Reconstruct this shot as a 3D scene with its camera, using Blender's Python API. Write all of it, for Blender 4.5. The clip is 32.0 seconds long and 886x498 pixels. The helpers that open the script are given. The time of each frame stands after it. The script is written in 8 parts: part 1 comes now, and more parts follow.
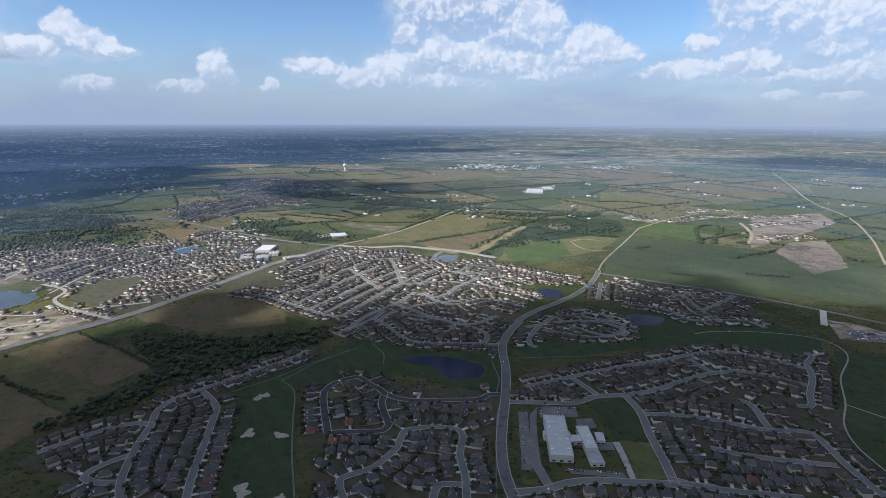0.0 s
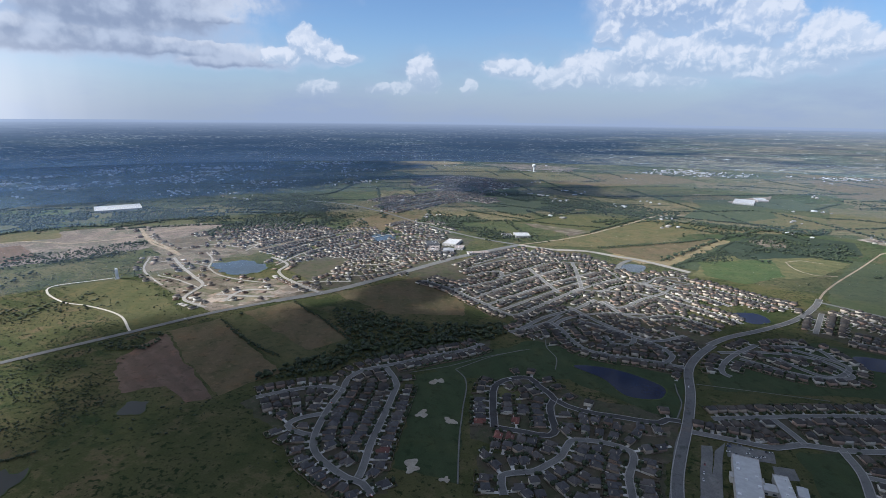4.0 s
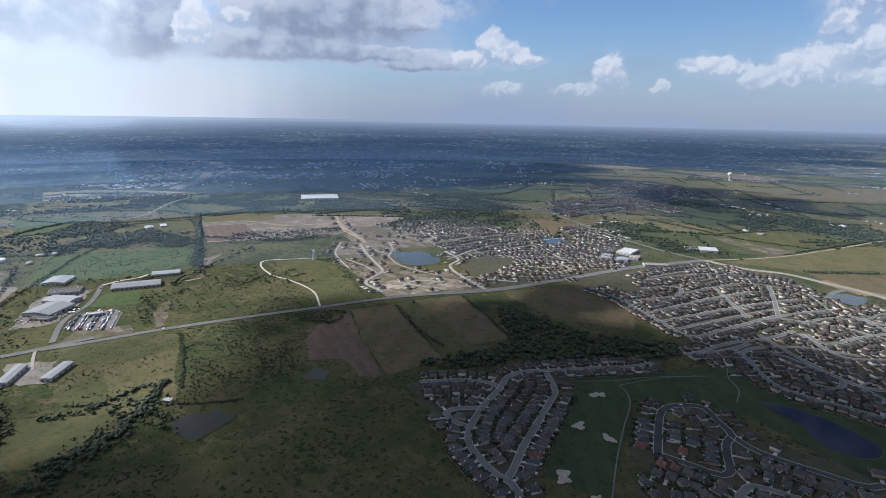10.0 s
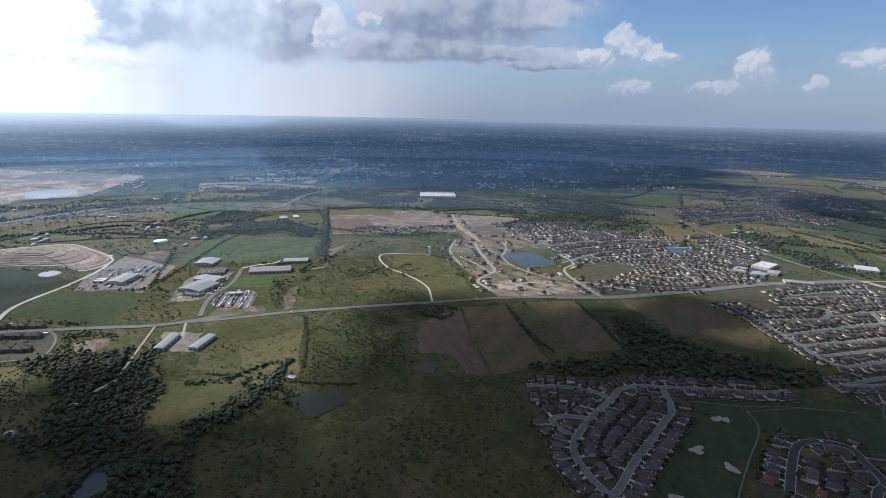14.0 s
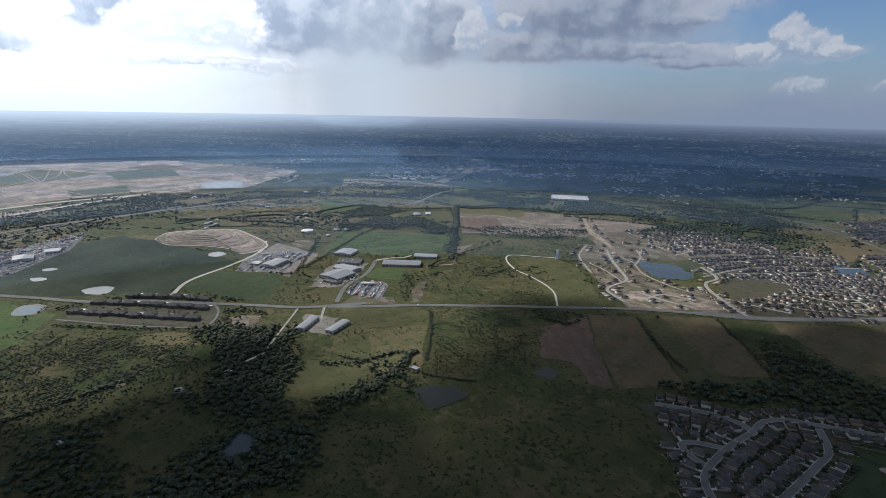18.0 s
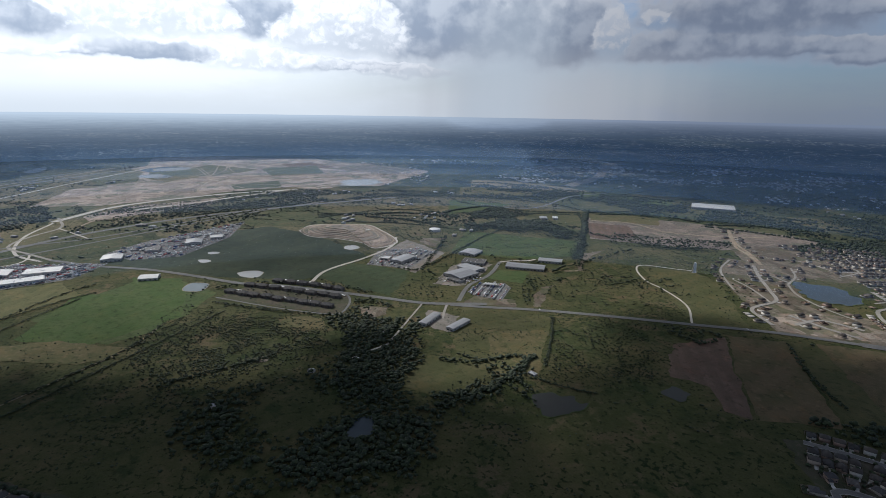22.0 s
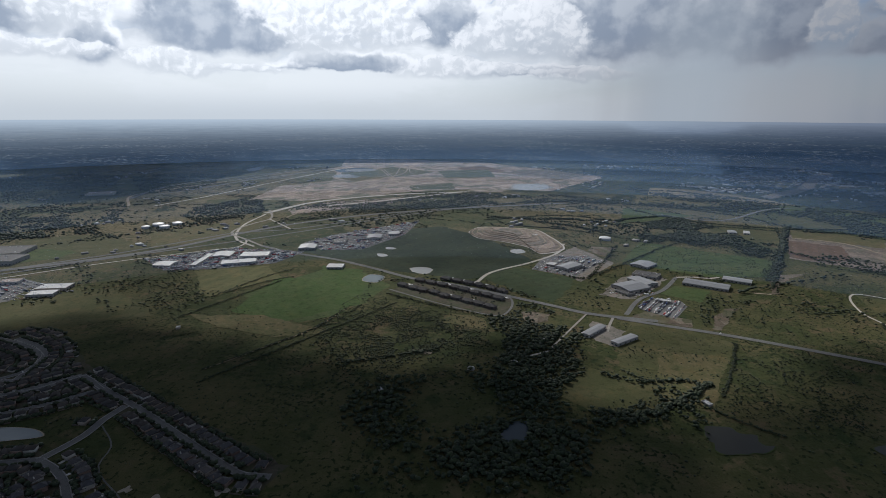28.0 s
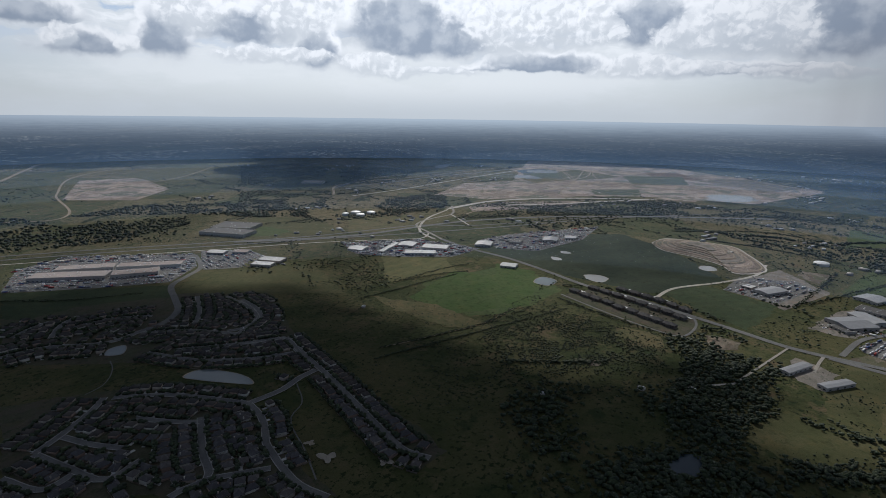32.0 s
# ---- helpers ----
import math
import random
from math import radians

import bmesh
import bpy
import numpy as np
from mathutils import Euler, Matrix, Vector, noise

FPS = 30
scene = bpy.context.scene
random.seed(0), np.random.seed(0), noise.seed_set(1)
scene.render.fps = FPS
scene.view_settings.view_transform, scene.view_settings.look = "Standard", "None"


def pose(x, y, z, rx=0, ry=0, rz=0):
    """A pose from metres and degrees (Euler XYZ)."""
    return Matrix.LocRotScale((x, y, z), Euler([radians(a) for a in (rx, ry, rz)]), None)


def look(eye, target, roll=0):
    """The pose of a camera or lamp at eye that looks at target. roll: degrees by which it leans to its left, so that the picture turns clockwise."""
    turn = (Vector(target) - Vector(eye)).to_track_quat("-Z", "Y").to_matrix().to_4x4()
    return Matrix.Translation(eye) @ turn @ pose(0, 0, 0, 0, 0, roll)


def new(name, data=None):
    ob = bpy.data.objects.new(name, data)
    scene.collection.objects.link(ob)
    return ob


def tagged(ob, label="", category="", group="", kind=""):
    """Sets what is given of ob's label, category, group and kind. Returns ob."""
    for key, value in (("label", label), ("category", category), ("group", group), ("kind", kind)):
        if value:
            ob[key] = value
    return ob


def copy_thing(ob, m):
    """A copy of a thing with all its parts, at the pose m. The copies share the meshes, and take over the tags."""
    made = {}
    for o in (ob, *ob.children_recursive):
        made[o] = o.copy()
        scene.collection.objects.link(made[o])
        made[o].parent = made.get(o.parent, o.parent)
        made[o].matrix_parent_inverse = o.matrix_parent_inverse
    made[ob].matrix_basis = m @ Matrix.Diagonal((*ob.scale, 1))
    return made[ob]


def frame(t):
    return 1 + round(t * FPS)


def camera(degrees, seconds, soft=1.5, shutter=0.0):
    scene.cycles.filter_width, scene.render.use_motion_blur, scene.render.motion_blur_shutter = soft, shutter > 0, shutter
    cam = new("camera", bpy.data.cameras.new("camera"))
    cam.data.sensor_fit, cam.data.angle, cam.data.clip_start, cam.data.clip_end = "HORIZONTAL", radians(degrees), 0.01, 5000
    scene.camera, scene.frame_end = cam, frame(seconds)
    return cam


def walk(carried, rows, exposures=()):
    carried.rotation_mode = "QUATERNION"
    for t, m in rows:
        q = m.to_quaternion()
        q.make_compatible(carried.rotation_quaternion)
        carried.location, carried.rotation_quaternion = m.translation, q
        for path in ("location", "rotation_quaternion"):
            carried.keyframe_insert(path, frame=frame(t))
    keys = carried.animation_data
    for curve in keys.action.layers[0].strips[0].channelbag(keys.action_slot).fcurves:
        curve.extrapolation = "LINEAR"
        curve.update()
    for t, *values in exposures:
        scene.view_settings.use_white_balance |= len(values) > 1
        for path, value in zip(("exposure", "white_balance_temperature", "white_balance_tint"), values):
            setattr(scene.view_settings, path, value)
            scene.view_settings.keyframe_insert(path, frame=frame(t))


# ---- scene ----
cam = camera(78.55, 32.0, soft=0.5)
HEIGHT = 400.0
PATH = [
    (0.0, 76.26, -0.37, 0.00),
    (0.5, 76.24, -0.40, 2.32),
    (1.0, 76.26, -0.36, 4.83),
    (1.5, 76.23, -0.57, 8.01),
    (2.0, 76.21, -0.57, 11.53),
    (2.5, 76.19, -0.60, 14.16),
    (3.0, 76.17, -0.61, 16.16),
    (3.5, 76.15, -0.66, 17.94),
    (4.0, 76.15, -0.64, 19.67),
    (4.5, 76.15, -0.72, 21.64),
    (6.5, 76.15, -0.84, 27.52),
    (7.0, 76.13, -0.87, 29.25),
    (7.5, 76.12, -0.90, 30.89),
    (8.0, 76.11, -1.00, 32.55),
    (8.5, 76.08, -1.04, 33.91),
    (9.0, 76.07, -1.02, 35.20),
    (9.5, 76.06, -1.04, 36.59),
    (10.0, 76.03, -1.00, 38.06),
    (10.5, 76.01, -1.01, 39.65),
    (11.0, 76.00, -1.01, 41.43),
    (11.5, 75.99, -1.09, 43.02),
    (12.0, 75.97, -1.06, 44.33),
    (12.5, 75.92, -1.07, 45.71),
    (13.0, 75.89, -1.07, 47.23),
    (13.5, 75.83, -1.04, 48.69),
    (14.0, 75.81, -1.04, 50.41),
    (14.5, 75.76, -0.98, 52.27),
    (16.5, 75.69, -0.99, 59.01),
    (17.0, 75.66, -0.98, 60.76),
    (17.5, 75.65, -1.07, 62.50),
    (18.0, 75.64, -1.05, 64.24),
    (18.5, 75.63, -1.09, 65.86),
    (19.0, 75.61, -1.06, 67.79),
    (19.5, 75.56, -1.08, 69.86),
    (20.0, 75.56, -1.09, 71.52),
    (20.5, 75.56, -1.01, 72.98),
    (21.0, 75.58, -0.95, 74.46),
    (21.5, 75.61, -0.85, 75.98),
    (22.0, 75.63, -0.89, 77.70),
    (22.5, 75.65, -0.91, 79.50),
    (23.0, 75.67, -0.85, 81.16),
    (23.5, 75.69, -0.83, 82.87),
    (24.0, 75.75, -0.75, 84.32),
    (24.5, 75.78, -0.68, 85.55),
    (25.0, 75.80, -0.63, 86.88),
    (25.5, 75.85, -0.55, 88.28),
    (27.5, 75.90, -0.19, 93.82),
    (28.0, 75.92, -0.22, 95.50),
    (28.5, 75.92, -0.13, 97.43),
    (29.0, 75.95, -0.20, 99.67),
    (29.5, 75.95, -0.24, 102.07),
    (30.0, 76.01, -0.26, 104.30),
    (30.5, 76.01, -0.28, 106.54),
    (31.0, 76.01, -0.41, 109.06),
    (31.5, 75.97, -0.50, 111.79),
    (32.0, 75.87, -0.78, 114.49),
]
walk(cam, [(t, pose(0, 0, HEIGHT, rx, ry, rz)) for t, rx, ry, rz in PATH],
     exposures=((0.0, 1.2, 5750, 10), (9.0, 1.05, 5750, 10), (14.0, 0.9, 5800, 10), (20.0, 0.4, 5900, 10), (25.0, 0.05, 5950, 10), (32.0, -0.2, 6000, 10)))

# ---- sun and sky ----
SUN_AZ, SUN_EL = radians(118), radians(40)     # azimuth counted to the left of +y
SUN = Vector((-math.sin(SUN_AZ) * math.cos(SUN_EL), math.cos(SUN_AZ) * math.cos(SUN_EL), math.sin(SUN_EL)))
sun = new("sun", bpy.data.lights.new("sun", "SUN"))
sun.data.energy, sun.data.angle, sun.data.color = 3.7, radians(0.6), (1.0, 0.93, 0.82)
sun.matrix_world = look(SUN * 3000, (0, 0, 0))


class Net:
    """Short hand for node trees."""

    def __init__(self, tree):
        self.tree = tree
        tree.nodes.clear()

    def node(self, kind, **props):
        n = self.tree.nodes.new(kind)
        for k, v in props.items():
            setattr(n, k, v)
        return n

    def link(self, a, b):
        if hasattr(a, "links"):
            self.tree.links.new(a, b)
        else:
            b.default_value = a

    def math(self, op, a, b=0.0, c=0.0):
        n = self.node("ShaderNodeMath", operation=op)
        for s, v in zip(n.inputs, (a, b, c)):
            self.link(v, s)
        return n.outputs[0]

    def vec(self, op, a, b=(0, 0, 0)):
        n = self.node("ShaderNodeVectorMath", operation=op)
        self.link(a, n.inputs[0])
        self.link(b, n.inputs[1])
        return n.outputs["Value"] if op in ("LENGTH", "DOT_PRODUCT") else n.outputs[0]

    def noise(self, v, scale, detail=3.0, rough=0.55):
        n = self.node("ShaderNodeTexNoise")
        self.link(v, n.inputs["Vector"])
        n.inputs["Scale"].default_value, n.inputs["Detail"].default_value, n.inputs["Roughness"].default_value = scale, detail, rough
        return n.outputs[0]

    def ramp(self, x, lo, hi, a=0.0, b=1.0, smooth=True):
        n = self.node("ShaderNodeMapRange", interpolation_type="SMOOTHSTEP" if smooth else "LINEAR")
        for s, v in zip(n.inputs, (x, lo, hi, a, b)):
            self.link(v, s)
        return n.outputs[0]

    def mix(self, fac, a, b, mode="MIX"):
        n = self.node("ShaderNodeMix", data_type="RGBA", blend_type=mode)
        self.link(fac, n.inputs[0])
        for v, i in ((a, 6), (b, 7)):
            self.link((*v, 1) if isinstance(v, tuple) else v, n.inputs[i])
        return n.outputs[2]


world = bpy.data.worlds.new("sky")
scene.world = world
world.use_nodes = True
world.cycles.sampling_method, world.cycles.sample_map_resolution = "MANUAL", 512
w = Net(world.node_tree)
way = w.node("ShaderNodeTexCoord").outputs["Generated"]
parts = w.node("ShaderNodeSeparateXYZ")
w.link(way, parts.inputs[0])
dx, dy, dz = parts.outputs
az = w.math("MULTIPLY", w.math("ARCTAN2", w.math("MULTIPLY", dx, -1.0), dy), 180 / math.pi)
el = w.math("MULTIPLY", w.math("ARCSINE", dz), 180 / math.pi)
flat = w.node("ShaderNodeCombineXYZ")
w.link(az, flat.inputs[0])
w.link(el, flat.inputs[1])
flat = flat.outputs[0]
# billows bend the edges of the clouds
bend = w.node("ShaderNodeTexNoise")
w.link(flat, bend.inputs["Vector"])
bend.inputs["Scale"].default_value, bend.inputs["Detail"].default_value, bend.inputs["Roughness"].default_value = 0.5, 3.0, 0.5
swirl = w.vec("MULTIPLY", w.vec("SUBTRACT", bend.outputs["Color"], (0.5, 0.5, 0.5)), (2.0, 1.3, 0.0))
bent = w.vec("ADD", flat, swirl)


class Heap:
    """Clouds of one kind: how near a point of the sky is to them, and how high it lies in them."""

    def __init__(self):
        self.sums, self.at = None, bent

    def puff(self, a, e, ra, re):
        """A cloud at azimuth a and elevation e, with its half sizes, in degrees; its base is flatter than its top."""
        v = w.vec("MULTIPLY", w.vec("SUBTRACT", self.at, (a, e, 0.0)), (1 / ra, 1 / re, 0.0))
        v = w.vec("ADD", w.vec("MULTIPLY", v, (1.0, 1.3, 0.0)), w.vec("MULTIPLY", w.vec("ABSOLUTE", v), (0.0, -0.5, 0.0)))
        d = w.vec("LENGTH", v)
        k = w.math("EXPONENT", w.math("MULTIPLY", w.math("MULTIPLY", d, d), -2.5))
        split, row = w.node("ShaderNodeSeparateXYZ"), w.node("ShaderNodeCombineXYZ")
        w.link(v, split.inputs[0])
        w.link(k, row.inputs[0])
        w.link(w.math("MULTIPLY", k, split.outputs[1]), row.inputs[1])
        w.link(w.math("EXPONENT", w.math("MULTIPLY", d, -8.0)), row.inputs[2])
        self.sums = w.vec("ADD", self.sums, row.outputs[0]) if self.sums else row.outputs[0]
        # carries the sums along, so that the puffs are worked out one after the other
        self.at = w.vec("ADD", bent, w.vec("MULTIPLY", self.sums, (1e-7, 1e-7, 0.0)))

    def near_and_height(self):
        split = w.node("ShaderNodeSeparateXYZ")
        w.link(self.sums, split.inputs[0])
        near = w.math("MULTIPLY", w.math("LOGARITHM", w.math("ADD", split.outputs[2], 1e-9), math.e), -0.125)
        return near, w.math("DIVIDE", split.outputs[1], w.math("ADD", split.outputs[0], 0.001))


bright, heavy = Heap(), Heap()


def puff(a, e, ra, re, lit):
    (bright if lit else heavy).puff(a, e, ra, re)


puff(33.3, 5.7, 1.1, 1.2, 1)
puff(35.2, 5.0, 1.7, 0.6, 1)
puff(31.6, 5.3, 1.3, 0.8, 1)
puff(30.0, 5.0, 1.2, 0.4, 1)
puff(32.0, 2.0, 1.5, 0.7, 1)
puff(21.8, 3.2, 1.0, 1.4, 1)
puff(23.8, 2.2, 2.3, 0.6, 1)
puff(17.2, 2.5, 0.6, 0.6, 1)
puff(12.8, 4.2, 2.0, 0.7, 1)
puff(-0.3, 9.5, 3.4, 3.1, 1)
puff(-3.6, 10.0, 3.9, 3.0, 1)
puff(-7.8, 7.3, 2.9, 2.1, 1)
puff(0.1, 5.2, 2.0, 1.6, 1)
puff(-4.3, 4.8, 6.2, 1.5, 1)
puff(3.4, 7.1, 0.9, 1.0, 1)
puff(7.7, 3.0, 2.3, 0.9, 1)
puff(5.0, 3.5, 2.0, 1.3, 1)
puff(-0.0, 3.0, 3.5, 1.0, 1)
puff(-9.8, 3.8, 2.0, 0.7, 1)
puff(-14.3, 5.4, 1.8, 1.6, 1)
puff(-16.7, 5.4, 1.6, 0.8, 1)
puff(-13.3, 4.1, 1.2, 0.7, 1)
puff(-28.6, 8.1, 2.7, 3.1, 1)
puff(-31.2, 7.2, 2.2, 2.3, 1)
puff(-28.8, 4.3, 1.9, 1.1, 1)
puff(-24.4, 3.8, 3.5, 0.7, 1)
puff(-35.9, 6.6, 2.2, 3.0, 1)
puff(-34.0, 5.4, 1.4, 1.3, 1)
puff(-37.1, 3.5, 2.1, 1.3, 1)
puff(-32.6, 3.2, 5.1, 0.5, 1)
puff(-24.2, 6.2, 1.0, 0.6, 1)
puff(-30.9, 1.8, 1.1, 0.3, 1)
puff(-35.4, 1.7, 1.0, 0.3, 1)
puff(87.5, 6.7, 2.5, 2.5, 1)
puff(84.3, 5.7, 1.6, 0.9, 1)
puff(94.6, 3.9, 4.2, 0.6, 1)
puff(82.4, 3.5, 3.3, 0.4, 1)
puff(61.5, 6.0, 1.2, 1.8, 1)
puff(61.8, 5.9, 0.8, 1.5, 1)
puff(57.6, 8.1, 0.9, 0.6, 1)
puff(108.3, 6.7, 2.7, 2.8, 1)
puff(103.4, 7.7, 3.4, 2.4, 1)
puff(89.7, 6.2, 3.3, 1.3, 1)
puff(85.5, 6.6, 2.7, 1.8, 1)
puff(92.5, 3.8, 4.9, 0.5, 1)
puff(81.7, 3.5, 3.4, 0.4, 1)
puff(119.6, 3.6, 2.6, 0.4, 1)
puff(137.9, 8.0, 2.3, 1.9, 1)
puff(128.8, 7.9, 2.3, 2.4, 1)
puff(121.8, 4.2, 2.2, 0.7, 1)
puff(110.3, 7.5, 1.3, 1.4, 1)
puff(106.4, 6.7, 2.9, 1.1, 1)
puff(100.2, 6.9, 2.3, 1.0, 1)
puff(90.4, 6.2, 2.6, 1.1, 1)
puff(84.6, 6.1, 2.2, 1.1, 1)
puff(94.3, 4.3, 2.4, 0.7, 1)
puff(148.0, 5.2, 0.8, 0.9, 1)
puff(143.4, 5.1, 0.7, 0.6, 1)
puff(130.8, 4.8, 3.6, 0.6, 1)
puff(115.3, 3.9, 3.4, 0.3, 1)
puff(48.2, 8.2, 7.4, 2.8, 0)
puff(53.4, 5.5, 8.5, 1.2, 0)
puff(66.5, 5.6, 3.9, 1.8, 0)
puff(40.3, 4.6, 3.4, 0.7, 0)
puff(42.9, 8.1, 3.2, 0.5, 0)
puff(45.1, 5.4, 5.8, 0.6, 0)
puff(81.1, 7.4, 6.8, 3.1, 0)
puff(71.5, 7.2, 5.7, 3.4, 0)
puff(65.4, 6.7, 3.6, 2.6, 0)
puff(117.6, 6.7, 4.4, 2.0, 0)
puff(112.8, 6.6, 2.9, 2.0, 0)
puff(95.1, 7.7, 4.5, 2.1, 0)
puff(105.2, 4.4, 6.1, 0.5, 0)
puff(79.1, 8.0, 5.9, 3.1, 0)
puff(64.7, 6.7, 2.9, 2.8, 0)
puff(150.4, 7.3, 3.5, 1.2, 0)
puff(146.5, 5.0, 2.4, 1.1, 0)
puff(140.5, 5.9, 2.0, 2.1, 0)
puff(133.4, 7.1, 3.7, 1.6, 0)
puff(126.9, 5.4, 1.9, 2.0, 0)
puff(118.5, 8.0, 5.2, 2.9, 0)
puff(95.0, 8.0, 3.9, 2.4, 0)
puff(88.8, 7.8, 2.8, 1.4, 0)
puff(79.6, 6.9, 4.4, 2.6, 0)
puff(105.2, 4.9, 5.0, 0.6, 0)
puff(87.4, 3.9, 5.2, 0.5, 0)

sky = w.node("ShaderNodeTexSky", sky_type="NISHITA", sun_disc=False, sun_elevation=SUN_EL, sun_rotation=-SUN_AZ)
sky.altitude, sky.air_density, sky.dust_density, sky.ozone_density = 400, 1.0, 0.6, 1.0
clear = w.mix(1.0, sky.outputs[0], (0.042, 0.047, 0.054), "MULTIPLY")
toward = w.vec("DOT_PRODUCT", way, tuple(SUN))
glow = w.ramp(toward, 0.3, 0.84)
glow_c = w.ramp(toward, 0.45, 0.88)
# thin veil that whitens towards the horizon and the sun
veil = w.noise(w.vec("MULTIPLY", flat, (0.05, 0.16, 0.0)), 1.0, 6.0, 0.6)
haze = w.math("MAXIMUM", w.ramp(el, 9.0, -1.0, 0.0, 0.8), w.math("MULTIPLY", glow, 0.9))
haze = w.math("MULTIPLY_ADD", w.ramp(veil, 0.42, 0.7), 0.3, haze)
HAZE_DIM, HAZE_LIT = (0.16, 0.19, 0.25), (0.94, 0.955, 0.95)
haze_colour = w.mix(glow, HAZE_DIM, HAZE_LIT)
base = w.mix(w.math("MINIMUM", haze, 0.95), clear, haze_colour)
HAZE_LOW = (0.60, 0.64, 0.67)      # dimmer along the ground, under the clouds
base = w.mix(w.math("MULTIPLY", w.ramp(el, 3.2, -0.7, 0.0, 0.9), glow), base, HAZE_LOW)
# far scattered cloud over the rest of the dome
fleece = w.noise(w.vec("MULTIPLY", bent, (0.09, 0.17, 0.0)), 1.0, 7.0, 0.6)
scattered = w.math("MULTIPLY", w.ramp(fleece, 0.28, 0.5), w.ramp(el, 10.5, 17.0))
lump = w.noise(bent, 0.35, 3.0, 0.5)
heap = w.noise(bent, 0.85, 7.0, 0.58)
heap_up = w.noise(w.vec("ADD", bent, (0.25, 0.4, 0.0)), 0.85, 7.0, 0.58)
calm = w.noise(flat, 0.30, 5.0, 0.5)
lobes = w.node("ShaderNodeTexVoronoi", feature="SMOOTH_F1")
w.link(bent, lobes.inputs["Vector"])
lobes.inputs["Scale"].default_value, lobes.inputs["Smoothness"].default_value, lobes.inputs["Detail"].default_value = 0.95, 0.3, 0.0
knobs = w.node("ShaderNodeTexVoronoi", feature="SMOOTH_F1")
w.link(bent, knobs.inputs["Vector"])
knobs.inputs["Scale"].default_value, knobs.inputs["Smoothness"].default_value = 2.4, 0.3
lobed = w.math("MULTIPLY_ADD", knobs.outputs["Distance"], 0.45, lobes.outputs["Distance"])
(near_b, rise_b), (near_h, rise_h) = bright.near_and_height(), heavy.near_and_height()
ragged = w.math("MULTIPLY_ADD", w.math("SUBTRACT", heap, 0.5), -0.8, w.math("MULTIPLY", w.math("SUBTRACT", lobed, 0.58), 0.3))
drift = w.math("MULTIPLY_ADD", w.math("SUBTRACT", calm, 0.5), -1.5, w.math("MULTIPLY", ragged, w.ramp(rise_h, -0.3, 0.5, 0.2, 0.9)))
edge_b, edge_h = w.math("ADD", near_b, ragged), w.math("ADD", near_h, drift)
# crisp tops, bases that melt into the haze
body_b = w.math("MULTIPLY", w.ramp(edge_b, 1.85, w.ramp(rise_b, -0.4, 0.5, 0.6, 1.5)), w.ramp(el, 1.0, 6.0, 0.4, 0.95))
body_h = w.ramp(edge_h, w.ramp(glow_c, 0.0, 0.8, 1.85, 1.6), w.ramp(rise_h, -0.4, 0.5, 0.8, 1.25))
core_h = w.ramp(edge_h, w.ramp(glow_c, 0.0, 0.8, 1.5, 1.25), 0.7)
slope = w.math("SUBTRACT", heap, heap_up)
face = w.math("MULTIPLY_ADD", w.math("SUBTRACT", 0.5, lobed), 0.45, w.math("MULTIPLY", slope, 1.0))
relief = w.ramp(w.math("ADD", face, w.math("MULTIPLY_ADD", lump, 0.5, 0.3)), 0.25, 0.8)
broad = w.math("SUBTRACT", w.noise(flat, 0.33, 4.0, 0.5), w.noise(w.vec("ADD", flat, (0.7, 1.0, 0.0)), 0.33, 4.0, 0.5))
folds = w.ramp(w.math("MULTIPLY_ADD", broad, 1.3, w.math("MULTIPLY_ADD", slope, 0.25, w.math("MULTIPLY_ADD", calm, 0.8, w.math("MULTIPLY", rise_h, 0.25)))), 0.2, 0.75)
lit_side = w.ramp(w.math("MULTIPLY_ADD", relief, 0.75, w.math("MULTIPLY", rise_b, 0.55)), -0.15, 0.85)
white = w.mix(glow_c, (0.36, 0.362, 0.375), (1.15, 1.15, 1.15))
shade = w.mix(glow_c, (0.20, 0.225, 0.275), (0.62, 0.66, 0.71))
lit_side = w.math("MULTIPLY", lit_side, w.ramp(w.math("MULTIPLY_ADD", slope, 2.2, w.math("MULTIPLY", lump, 0.6)), 0.0, 0.5, w.ramp(glow_c, 0.0, 0.6, 0.78, 0.5), 1.0))
lit_cloud = w.mix(lit_side, w.mix(0.4, shade, base), white)
rim = w.mix(w.ramp(rise_h, -0.25, 0.3), shade, w.mix(glow_c, (0.30, 0.31, 0.335), (1.15, 1.15, 1.15)))
dark = w.mix(glow_c, w.mix(folds, (0.135, 0.157, 0.205), (0.235, 0.255, 0.295)), w.mix(folds, (0.37, 0.43, 0.52), (0.66, 0.70, 0.75)))
dark_cloud = w.mix(core_h, rim, dark)
deck = w.mix(w.ramp(lump, 0.3, 0.7), (0.098, 0.11, 0.146), (0.215, 0.237, 0.285))
out = w.mix(scattered, base, deck)
